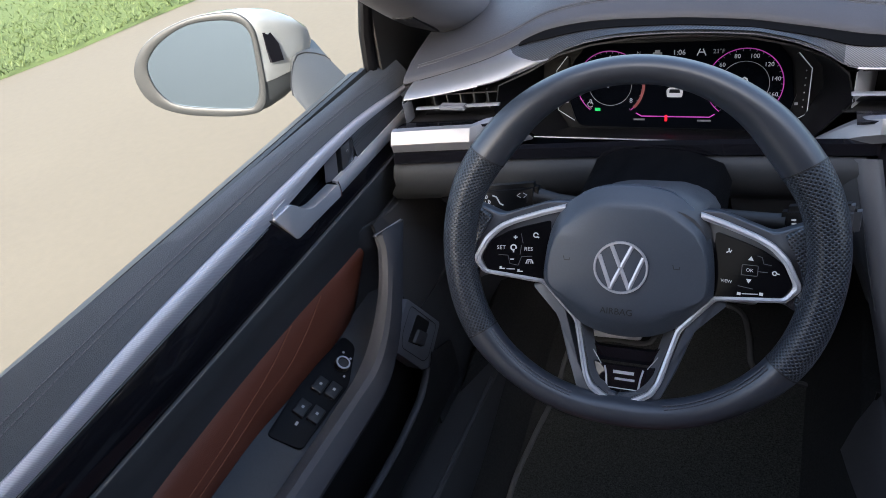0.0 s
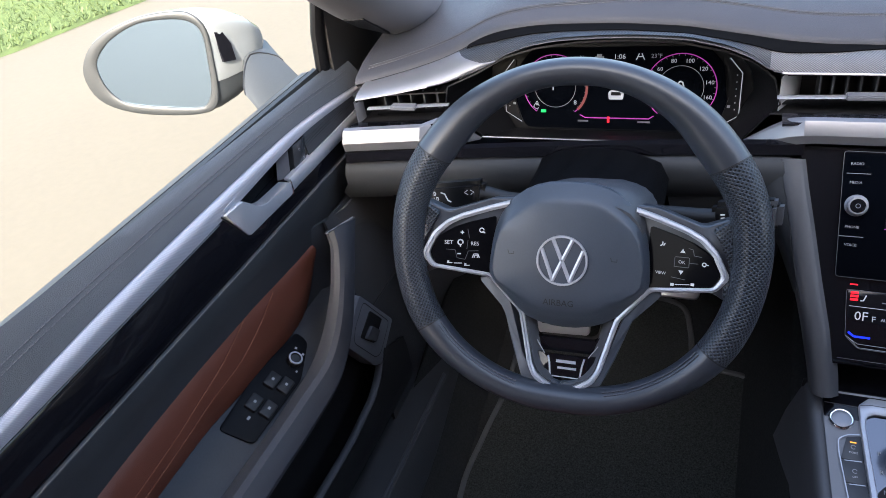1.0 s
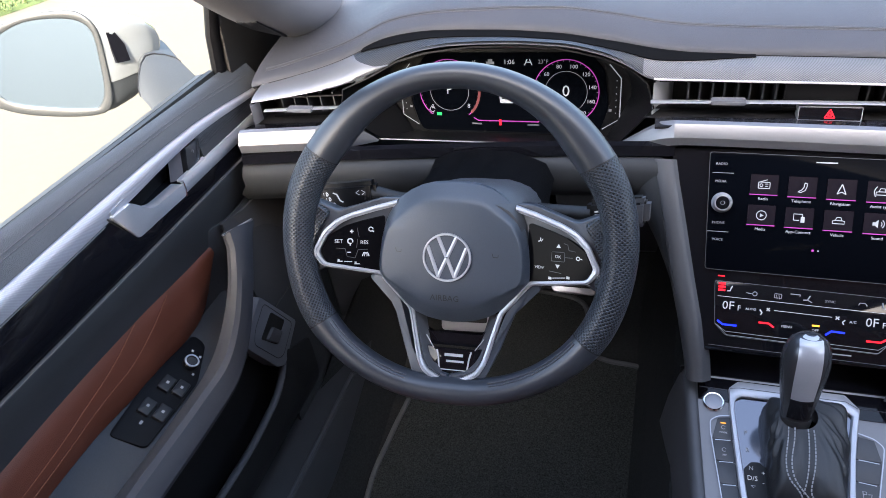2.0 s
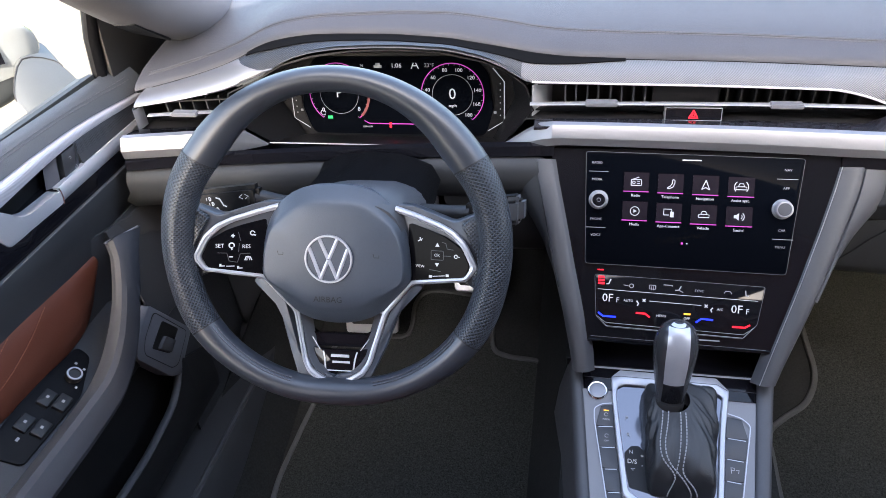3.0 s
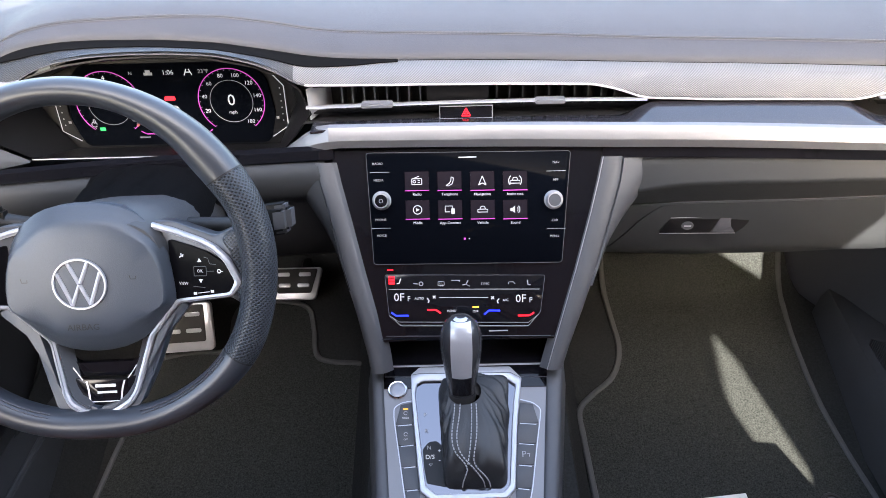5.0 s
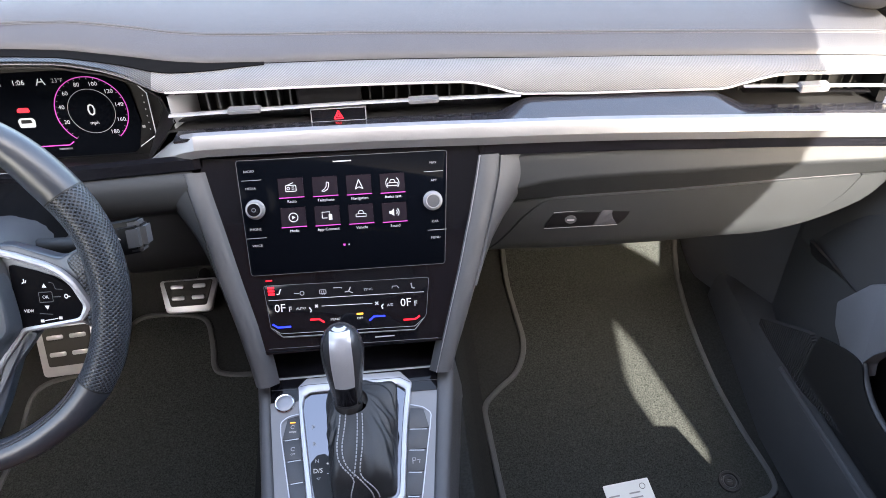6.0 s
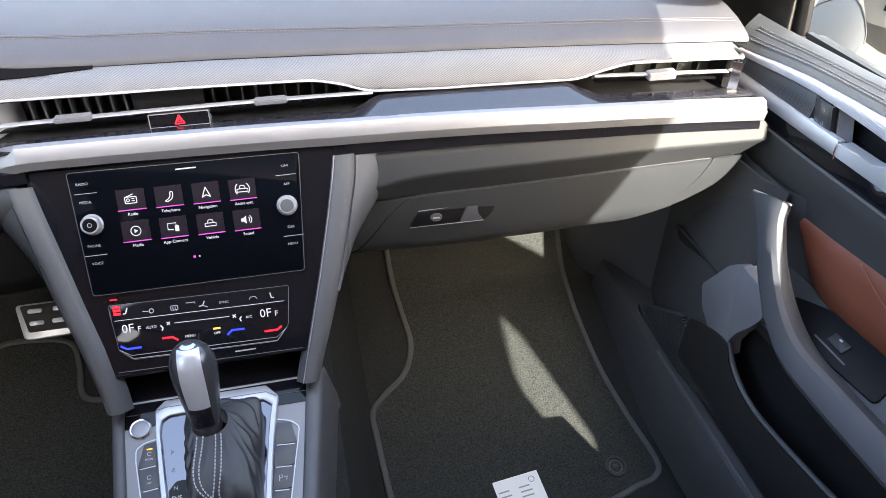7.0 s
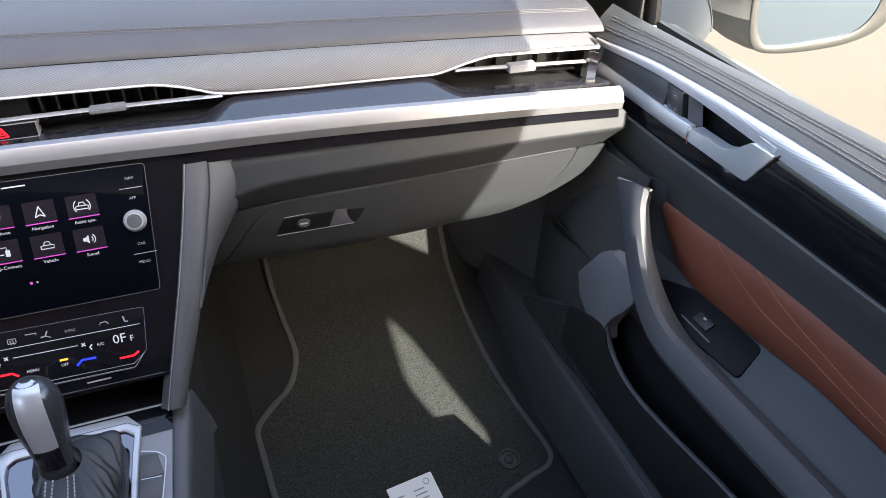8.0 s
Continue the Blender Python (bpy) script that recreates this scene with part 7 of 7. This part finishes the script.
    # door handle: hollow and lever
    part("handle_hollow", grid([[P(d, y, z) for y, z in ((0.692, 0.851), (0.681, 0.817), (0.61, 0.812), (0.575, 0.842), (0.595, 0.853))] for d in (0.0, -0.03)], 0.001, close=True), M_GLOSS, door, "dark handle hollow")
    part("hollow_wall", grid([[P(0.0005, 0.6905, 0.8500), P(0.0005, 0.6805, 0.8175)], [P(-0.013, 0.683, 0.8495), P(-0.013, 0.671, 0.8175)]], 0.001), M_PLATE, door, "pale front wall of the handle hollow")
    part("hollow_back", prism([(0.55, 0.81), (0.70, 0.81), (0.70, 0.856), (0.55, 0.856)], Matrix(((0, 0, -s, s * (base + 0.026)), (1, 0, 0, 0), (0, 1, 0, lift(0.6)), (0, 0, 0, 1))), -0.002, 0.002), M_HOUSING, door)
    hm = Matrix(((0, 0, -s, s * base), (1, 0, 0, 0), (0, 1, 0, lift(0.6)), (0, 0, 0, 1)))
    lever = rounded([(0.669, 0.8025), (0.612, 0.8033), (0.572, 0.8055), (0.548, 0.8495), (0.579, 0.8488), (0.601, 0.8275), (0.618, 0.8210), (0.669, 0.8190)], 0.005)
    hnd = part("handle", prism(lever, hm, -0.008, 0.0080, 0.0022), M_LACQUER, door, "satin silver door handle", angle=30)
    part("handle_joint", tube([P(0.0065, 0.6690, 0.8225), P(0.0085, 0.6680, 0.818), P(0.0086, 0.6675, 0.810), P(0.0070, 0.6665, 0.8025)], 0.0016, 0.0012, 6, up=(0, 1, 0)), M_CHROME, hnd)
    part("handle_gap", tube([P(0.0052, 0.664, 0.8016), P(0.0052, 0.575, 0.8040), P(0.005, 0.570, 0.8065), P(0.003, 0.546, 0.8490)], 0.0012, 0.0012, 6), M_BLACK, door)
    part("handle_wedge", grid([[P(-0.004, 0.602, 0.8560), P(0.004, 0.575, 0.8560), P(0.0045, 0.552, 0.8545)], [P(-0.010, 0.589, 0.8465), P(0.001, 0.570, 0.8485), P(0.0045, 0.5515, 0.8500)]], 0.001), M_LACQUER, hnd, "bright wedge behind the lever")
    # brown leather insert
    ys = span(Y0, 0.687, 60)
    rows = []
    for f, d in ((0.0, -0.0085), (0.04, -0.0055), (0.3, -0.003), (0.6, -0.002), (0.95, -0.0035), (1.0, -0.008)):
        rows.append([P(d, y, rt(y) * (1 - f) + rb(y) * f) for y in ys])
    red = part("leather_insert", grid(rows, 0.003), M_RED, door, "cognac brown leather insert with curved stitching", angle=60)
    for tab in ([(0.05, 0.648), (0.337, 0.667), (0.436, 0.677), (0.494, 0.679), (0.542, 0.692), (0.577, 0.708), (0.584, 0.7115)], [(0.05, 0.660), (0.335, 0.680), (0.425, 0.692), (0.473, 0.701), (0.515, 0.7155), (0.521, 0.7175)]):
        path = smoothed([P(-0.0022, y, z) for y, z in tab], 10)
        stitches(path, M_THREADR, red, 0.0042, 0.003, 0.0004)
    # armrest top sloping inward, switch plate
    ys = span(Y0, 0.70, 50)
    def arm_d(y):
        return lerp(y, [(-0.3, 0.048), (0.45, 0.046), (0.56, 0.040), (0.66, 0.030), (0.70, 0.03)])
    rows = []
    for f in (0.0, 0.3, 0.65, 1.0):
        rows.append([P(-0.009 + (arm_d(y) + 0.009) * f, y, (rb(min(y, 0.60)) + 0.004) * (1 - f) + (0.600 - 0.005 * max(0, 0.45 - y)) * f + (0.004 * math.sin(3.14 * f))) for y in ys])
    part("armrest", grid(rows, 0.004), M_DOOR, door, "dark soft armrest", angle=60)
    # wall in front of the insert, behind the grip
    rows = [[P(d, y, z) for y, d in ((0.60, -0.014), (0.680, -0.013), (0.715, 0.002), (0.745, 0.015), (0.90, 0.026))] for z, d in ((0.73, 0), (0.68, 0), (0.62, 0), (0.56, 0))]
    part("front_face", grid(rows, 0.004), M_DOOR, door, "dark soft door face")
    # pull grip running down into the armrest edge
    gp = smoothed([P(0.036, 0.703, 0.733), P(0.042, 0.690, 0.724), P(0.047, 0.674, 0.704), P(0.052, 0.646, 0.670), P(0.055, 0.606, 0.632), P(0.055, 0.560, 0.606), P(0.053, 0.50, 0.599), P(0.052, 0.40, 0.600), P(0.050, 0.15, 0.604), P(0.046, -0.28, 0.61)], 4)
    n = len(gp)
    gw = [lerp(i, [(0, 0.029), (3, 0.025), (7, 0.0205), (12, 0.0185), (18, 0.019), (24, 0.020)]) for i in range(n)]
    gd = [lerp(i, [(0, 0.011), (6, 0.010), (12, 0.012), (20, 0.019)]) for i in range(n)]
    rows = []
    for i, p in enumerate(gp):
        t = (gp[min(i + 1, n - 1)] - gp[max(i - 1, 0)]).normalized()
        a = t.cross(Vector((-s, 0.3, 0.5))).normalized()
        w = a.cross(t)
        lean = t * (0.8 * max(0, 1 - i / 6) * gw[i] * math.copysign(1, s * a.x))
        rows.append([p + lean * math.cos(q) + a * gw[i] * math.copysign(abs(math.cos(q)) ** 0.7, math.cos(q)) + w * gd[i] * math.copysign(abs(math.sin(q)) ** 0.7, math.sin(q)) for q in (2 * math.pi * k / 12 for k in range(12))])
    part("pull_grip", grid(rows, close=True, caps=True), M_GRIP, door, "dark grey pull grip", angle=25)
    edge = [p for p in rows[0] if s * p.x > s * gp[0].x - 0.004]
    edge.sort(key=lambda p: p.y)
    part("grip_line", tube([edge[0], edge[-1]], 0.0011, 0.0011, 6), M_LACQUER, door, "thin bright line round the grip's top")
    # switch plate
    def arm_point(y, f):
        d = -0.009 + (arm_d(y) + 0.009) * f
        z = (rb(min(y, 0.60)) + 0.004) * (1 - f) + 0.600 * f + 0.004 * math.sin(3.14 * f)
        return P(d, y, z)
    def arm_frame(y, f):
        o = arm_point(y, f)
        du = (arm_point(y + 0.01, f) - arm_point(y - 0.01, f)).normalized()
        dv = (arm_point(y, f - 0.1) - arm_point(y, f + 0.1)).normalized()
        w = du.cross(dv)
        if w.z < 0:
            w = -w
        dv = w.cross(du)
        return Matrix(((du.x, dv.x, w.x, o.x), (du.y, dv.y, w.y, o.y), (du.z, dv.z, w.z, o.z), (0, 0, 0, 1)))
    pl = arm_frame(0.508, 0.48) if s < 0 else arm_frame(0.555, 0.42)
    plate_pts = rounded([(-0.085, 0.022), (-0.075, -0.020), (0.03, -0.022), (0.085, 0.000), (0.088, 0.020), (0.0, 0.028)], 0.008)
    plate = part("switch_plate", prism(plate_pts, pl, -0.006, 0.0022, 0.001), M_SWITCHES, door, "black switch plate")
    if s < 0:
        for u, v in ((-0.033, 0.008), (-0.030, -0.010), (0.006, 0.007), (0.010, -0.010)):
            sw = part("window_switch", prism(rounded([(u - 0.011, v - 0.0075), (u + 0.011, v - 0.0075), (u + 0.011, v + 0.0075), (u - 0.011, v + 0.0075)], 0.002), pl, 0.0, 0.0065, 0.002), M_BLACK, plate, "black window switch")
            part("switch_mark", bars([(u - 0.0012, v - 0.0016, u + 0.0022, v + 0.0016)], pl, 0.0070), M_ICONDIM, sw)
        m = pl @ Matrix.Translation((0.048, 0.000, 0))
        kn = part("mirror_knob", lathe([(0.010, 0.0), (0.0098, 0.008), (0.0088, 0.0096), (0.0068, 0.0098), (0.0062, 0.0085)], m), M_BLACK, plate, "round mirror knob")
        part("knob_ring", ringplate(circle(0, 0, 0.0092), circle(0, 0, 0.0068), m, 0.008, 0.0104), M_SILVERP, kn)
        part("switch_mark", bars([(0.062, -0.006, 0.065, -0.003), (0.064, 0.006, 0.067, 0.009), (0.035, -0.012, 0.038, -0.0095), (-0.055, 0.001, -0.050, 0.004)], pl, 0.0030), M_ICONDIM, plate)
    else:
        u, v = -0.004, 0.004
        sw = part("window_switch", prism(rounded([(u - 0.013, v - 0.008), (u + 0.013, v - 0.008), (u + 0.013, v + 0.006), (u - 0.013, v + 0.006)], 0.002), pl, 0.0, 0.0050, 0.002), M_BLACK, plate, "black window switch")
        part("switch_mark", bars([(u - 0.0022, v - 0.005, u + 0.0022, v - 0.003)], pl, 0.0060), M_ICONDIM, sw)
        part("switch_edge", bars([(u - 0.026, 0.0145, u + 0.026, 0.0165)], pl, 0.0034), M_GREY, plate)
    # lower door: recessed pocket and its lip
    rows = [[P(d, y, z) for y in span(Y0, 0.86, 16)] for d, z in ((0.040, 0.585), (0.030, 0.560), (0.004, 0.53), (0.0, 0.46), (0.004, 0.40))]
    part("pocket_back", grid(rows, 0.004), M_BLACK, door, "dark inside of the door pocket")
    lip = [(-0.30, 0.452), (0.20, 0.455), (0.44, 0.456), (0.56, 0.452), (0.605, 0.456), (0.645, 0.462), (0.672, 0.476), (0.692, 0.497), (0.702, 0.512)]
    if s > 0:
        lip = [(-0.30, 0.535), (0.20, 0.512), (0.408, 0.492), (0.481, 0.480), (0.57, 0.468), (0.61, 0.470), (0.638, 0.479), (0.660, 0.494), (0.677, 0.514)]
    lp = smoothed([P(0.046, y, z) for y, z in lip], 5)
    def off(dx, dz):
        return [Vector((p.x - s * dx, p.y, p.z + dz)) for p in lp]
    part("pocket_lip", grid([off(-0.008, -0.008), off(-0.006, -0.001), off(-0.003, 0.001), off(0.001, 0.0), off(0.002, -0.003)], 0.002), M_GREY, door, "grey pocket edge", angle=70)
    lp = smoothed([P(0.046, y, z) for y, z in (*lip, (0.71, lip[-1][1] - 0.005), (0.76, lip[-1][1] - 0.03))], 5)
    rows = [off(0.0015, -0.002), off(0.004, -0.02), [Vector((p.x - s * 0.004, p.y, 0.42)) for p in lp], [Vector((p.x - s * 0.001, p.y, 0.395)) for p in lp], [Vector((p.x + s * 0.01, p.y, 0.38)) for p in lp]]
    part("pocket_face", grid(rows, 0.003), M_BLACK, door, "dark outer face of the door pocket", angle=60)
    # plate in front of the pocket
    ys = span(0.688, 1.02, 14)
    rows = [[P(0.040 - 0.034 * max(0, (y - 0.76) / 0.17) ** 1.5 - 0.030 * max(0, z - 0.58) / 0.14, y + 0.10 * max(0, z - 0.56), z) for y in ys] for z in span(0.36, 0.732, 14)]
    part("lower_front", grid(rows, 0.004), M_DOOR, door, "dark plastic front of the door", angle=70)
    if s < 0:
        quad = [(0.639, 0.608), (0.682, 0.632), (0.745, 0.531), (0.688, 0.493), (0.670, 0.506), (0.624, 0.588)]
    else:
        quad = [(0.636, 0.604), (0.658, 0.638), (0.700, 0.640), (0.722, 0.622), (0.762, 0.556), (0.748, 0.524), (0.700, 0.492), (0.672, 0.498), (0.679, 0.520), (0.668, 0.548), (0.650, 0.576)]
    fm = Matrix(((0, 0, -s, s * (base - 0.047)), (1, 0, 0, 0), (0, 1, 0, 0.0 if s < 0 else -0.006), (0, 0, 0, 1)))
    if s > 0:
        fm = Matrix(((0, 0, -s, s * (base - 0.0445)), (1, 0, 0, 0), (0, 1, 0, 0.0), (0, 0, 0, 1)))
    pk = part("pocket_plate", prism(rounded(quad, 0.006), fm, -0.02, 0.003, 0.002), M_PLATE, door, "grey plate at the pocket's front")
    if s < 0:
        sq = [(0.650, 0.600), (0.684, 0.618), (0.732, 0.538), (0.690, 0.512), (0.676, 0.518), (0.638, 0.583)]
        sq = rounded(sq, 0.008)
        part("plate_line", line([*sq, sq[0]], fm, 0.0012, 0.0036), M_BLACK, pk, smooth=False)
        part("switch_hole", prism(rounded([(0.693, 0.594), (0.717, 0.557), (0.682, 0.541), (0.655, 0.577)], 0.004), fm, 0.0, 0.0036), M_BLACK, pk)
        part("boot_switch", prism(rounded([(0.684, 0.574), (0.700, 0.551), (0.682, 0.543), (0.663, 0.568)], 0.003), fm, 0.0, 0.0085, 0.002), M_GREY, pk, "grey boot release switch")
    if s > 0:
        bms = bmesh.new()
        for k in range(56):
            y0 = 0.642 + 0.0045 * k
            zt = lerp(y0, [(0.633, 0.415), (0.778, 0.478), (0.905, 0.392)])
            zb = lerp(y0, [(0.633, 0.410), (0.806, 0.372), (0.905, 0.388)])
            box((base - 0.0520, y0, zb), (base - 0.040, y0 + 0.0024, zt), bm=bms)
        tagged(part("speaker_field", bms, M_DOOR, door, "black finely ribbed speaker field", smooth=False), kind="stuff")
    return door


build_door(-1)
build_door(1)


# ---- outside mirrors, pedals, seats ----
def build_mirror(s):
    mr = thing("side_mirror", "white door mirror with a dark lower shell, outside the window", "door mirror", "door mirrors")
    dx = 0.0 if s < 0 else -0.025
    c_in, c_out = Vector((s * 0.940 + dx, 0.856, 0.909)), Vector((s * 1.105 + dx, 0.762, 0.918))
    ax = (c_out - c_in).normalized()
    face = Vector((-s * ax.y, s * ax.x, 0)).normalized()
    if face.y > 0:
        face = -face
    fo = c_in.lerp(c_out, 0.5) + face * 0.004 + Vector((0, 0, -0.005))
    fm = Matrix(((ax.x, 0, face.x, fo.x), (ax.y, 0, face.y, fo.y), (ax.z, 1, 0, fo.z), (0, 0, 0, 1)))
    fm = fm @ Matrix.Rotation(radians(-2), 4, "X") @ Matrix.Rotation(radians(9), 4, "Y")
    back = Vector((-s * 0.20, 1.0, -0.13)).normalized()
    def fine(pts):
        return [(q.x, q.y) for q in smoothed([(u, v, 0) for u, v in pts], 4, closed=True)]
    pane = fine([(0.0764, 0.0066), (0.064, 0.0260), (0.0367, 0.0458), (-0.0063, 0.0620), (-0.0506, 0.0637), (-0.0801, 0.0570), (-0.0910, 0.0395), (-0.0865, 0.0031), (-0.0775, -0.0386), (-0.0645, -0.0610), (-0.0485, -0.0670), (0.0006, -0.0610), (0.0552, -0.0480), (0.0748, -0.0244)])
    rim = fine([(0.1000, 0.0000), (0.0760, 0.0358), (0.0366, 0.0580), (-0.0163, 0.0720), (-0.0657, 0.0735), (-0.0883, 0.0660), (-0.1000, 0.0440), (-0.0957, 0.0013), (-0.0882, -0.0411), (-0.0780, -0.0665), (-0.0579, -0.0770), (-0.0102, -0.0760), (0.0539, -0.0640), (0.0930, -0.0400)])
    mid = [(u * 0.995, v * 0.995) for u, v in rim]
    part("frame", ringplate(mid, pane, fm, -0.004, 0.0035), M_SHELL, mr, "grey mirror frame", angle=60)
    part("glass", prism(pane, fm, -0.004, 0.001), M_MIRROR, mr, "mirror glass", smooth=False)
    # cap and lower shell: the rim drawn back and closed
    n = len(rim)
    cut = 31
    def shell(i0, i1, grow):
        rows = []
        for b, su, sv, g in ((0.0, 0.97, 0.96, 0.002), (0.0, 1.0, 1.0, 0.0), (0.018, 1.01, 1.0, 0.0), (0.05, 0.99, 0.92, 0.0), (0.08, 0.95, 0.77, 0.0), (0.105, 0.86, 0.56, 0.0), (0.122, 0.68, 0.32, 0.0), (0.128, 0.30, 0.10, 0.0)):
            row = []
            for i in range(i0, i1 + 1):
                u, v = rim[i % n]
                row.append(fm @ Vector((-0.03 + (u + 0.03) * su * grow, -0.012 + (v + 0.012) * sv * grow, g)) + back * b)
            rows.append(row)
        return grid(rows, 0.002)
    part("shell", shell(-2, cut, 1.0), M_WHITE, mr, "white painted mirror cap", angle=60)
    part("lower_shell", shell(cut, n - 2, 0.985), M_FOOT, mr, "grey lower shell", angle=60)
    # slot in the inner end of the cap
    e0 = fm @ Vector((rim[28][0], rim[28][1], 0.0))
    slot = [e0 + back * b + Vector((s * 0.003, 0, z)) for b, z in ((0.012, 0.036), (0.026, 0.033), (0.034, 0.014), (0.034, -0.010), (0.012, -0.008), (0.011, 0.012))]
    bm = bmesh.new()
    near = [bm.verts.new(p - Vector((s * 0.0065, 0, 0))) for p in slot]
    far = [bm.verts.new(p + Vector((s * 0.010, 0, 0))) for p in slot]
    bm.faces.new(near)
    bm.faces.new(far)
    for i in range(6):
        bm.faces.new((near[i], near[(i + 1) % 6], far[(i + 1) % 6], far[i]))
    part("lamp_slot", bm, M_GLOSS, mr, "dark slot in the cap's inner end", smooth=False)
    # foot in two pieces, creased along its middle
    sect = [((0.940, 0.920, 0.885), (0.935, 0.930, 0.868), (0.940, 0.978, 0.878), (0.965, 0.95, 0.905)), ((0.925, 0.903, 0.8695), (0.913, 0.920, 0.856), (0.925, 0.970, 0.867), (0.950, 0.94, 0.900)), ((0.895, 0.8355, 0.8538), (0.884, 0.886, 0.842), (0.895, 0.944, 0.862), (0.918, 0.90, 0.888)), ((0.865, 0.8195, 0.8338), (0.854, 0.862, 0.828), (0.865, 0.937, 0.832), (0.888, 0.88, 0.862)), ((0.83, 0.8156, 0.8009), (0.82, 0.86, 0.796), (0.83, 0.94, 0.792), (0.85, 0.88, 0.82)), ((0.79, 0.82, 0.76), (0.78, 0.86, 0.755), (0.79, 0.93, 0.75), (0.81, 0.88, 0.78))]
    shift = Vector((dx, 0, 0)) if s < 0 else Vector((dx - 0.020, 0, 0.012))
    rings = [smoothed([Vector((s * x, y, z)) + shift for x, y, z in q], 4, closed=True) for q in sect]
    part("foot", grid(rings[:3], close=True, caps=True), M_FOOT, mr, "grey mirror foot", angle=60)
    part("foot_base", grid([[p + Vector((-s * 0.002, -0.0015, -0.0015)) for p in rings[2]], *rings[3:]], close=True, caps=True), M_FOOT, mr, "grey mirror foot", angle=60)
    part("foot_joint", tube([p + Vector((-s * 0.001, -0.0006, -0.0006)) for p in rings[2]], 0.0012, 0.0012, 5, closed=True), M_BLACK, mr)
    return mr


build_mirror(-1)
build_mirror(1)


def build_pedal(name, c, w, h, label, lean, taper, lip, sides, roll=0):
    """A steel tread: bright lip below and at the sides, a rubber field with raised bars; c is the middle of its lower edge."""
    pd = thing(name, label, "pedal", "pedals")
    fm = plane_frame(c, (0, math.sin(radians(lean)), math.cos(radians(lean)))) @ Matrix.Rotation(radians(roll), 4, "Z")
    wt, wb = w / 2, w / 2 * taper
    part("plate", prism(rounded([(-wt, h), (wt, h), (wb, 0.0), (-wb, 0.0)], 0.008), fm, -0.008, 0.002, 0.002), M_LACQUER, pd, "brushed steel plate")
    inn = rounded([(-wt + sides, h - 0.003), (wt - sides, h - 0.003), (wb - sides, lip), (-wb + sides, lip)], 0.004)
    part("rubber_pad", prism(inn, fm, 0.0, 0.0040, 0.001), M_RUBBER, pd, "dark rubber pad")
    for r in range(2):
        for q in (-1, 1):
            v = lip + (h - lip) * (0.30 + 0.42 * r)
            u = q * (wb + (wt - wb) * v / h - sides) * 0.48
            k = (wb - sides) * 0.36
            part("steel_bar", prism(rounded([(u - k, v - 0.0036), (u + k, v - 0.0036), (u + k, v + 0.0036), (u - k, v + 0.0036)], 0.003), fm, 0.0, 0.0062, 0.001), M_LACQUER, pd, "raised steel bar")
    part("arm", tube([fm @ Vector((0, h * 0.8, -0.006)), fm @ Vector((0.01, h * 1.1, -0.05)), fm @ Vector((0.015, h * 2.4, -0.09))], 0.010, 0.006, 8), M_BLACK, pd)


build_pedal("brake_pedal", (-0.482, 0.945, 0.352), 0.100, 0.085, "steel and rubber brake pedal", 30, 0.97, 0.017, 0.012, 3)
build_pedal("accelerator_pedal", (-0.303, 1.03, 0.392), 0.100, 0.058, "steel and rubber accelerator pedal", 48, 0.76, 0.011, 0.008)


def build_seat(x, label):
    st = thing("front_seat", label, "car seat", "front seats")
    rows = []
    for y, w, z in ((0.475, 0.17, 0.40), (0.490, 0.20, 0.455), (0.47, 0.215, 0.492), (0.42, 0.225, 0.508), (0.25, 0.235, 0.49), (0.05, 0.235, 0.46), (-0.10, 0.22, 0.45)):
        rows.append([(x + w * t, y + 0.036 - 0.10 * t * t, z + 0.035 * max(0, abs(t) - 0.6) / 0.4 - 0.06 * max(0, abs(t) - 0.92) / 0.08) for t in span(-1, 1, 15)])
    part("cushion", grid(rows, 0.06), M_RED, st, "brown leather cushion", angle=80)
    rows = []
    for z, y, w in ((0.44, -0.06, 0.20), (0.60, -0.10, 0.26), (0.80, -0.17, 0.275), (0.98, -0.24, 0.262), (1.07, -0.27, 0.270), (1.16, -0.29, 0.280), (1.20, -0.30, 0.265), (1.22, -0.31, 0.13)):
        rows.append([(x + w * t, y + 0.05 * max(0, abs(t) - 0.55) / 0.45, z) for t in span(-1, 1, 15)])
    part("backrest", grid(rows, 0.09), M_RED, st, "brown leather backrest", angle=80)
    part("headrest", box((x - 0.12, -0.37, 1.12), (x + 0.12, -0.28, 1.28), 0.03), M_RED, st, "brown leather headrest")
    part("base", box((x - 0.20, -0.05, 0.24), (x + 0.20, 0.38, 0.42), 0.03), M_BLACK, st)


build_seat(0.375, "brown leather passenger seat")
build_seat(-0.375, "brown leather driver's seat")
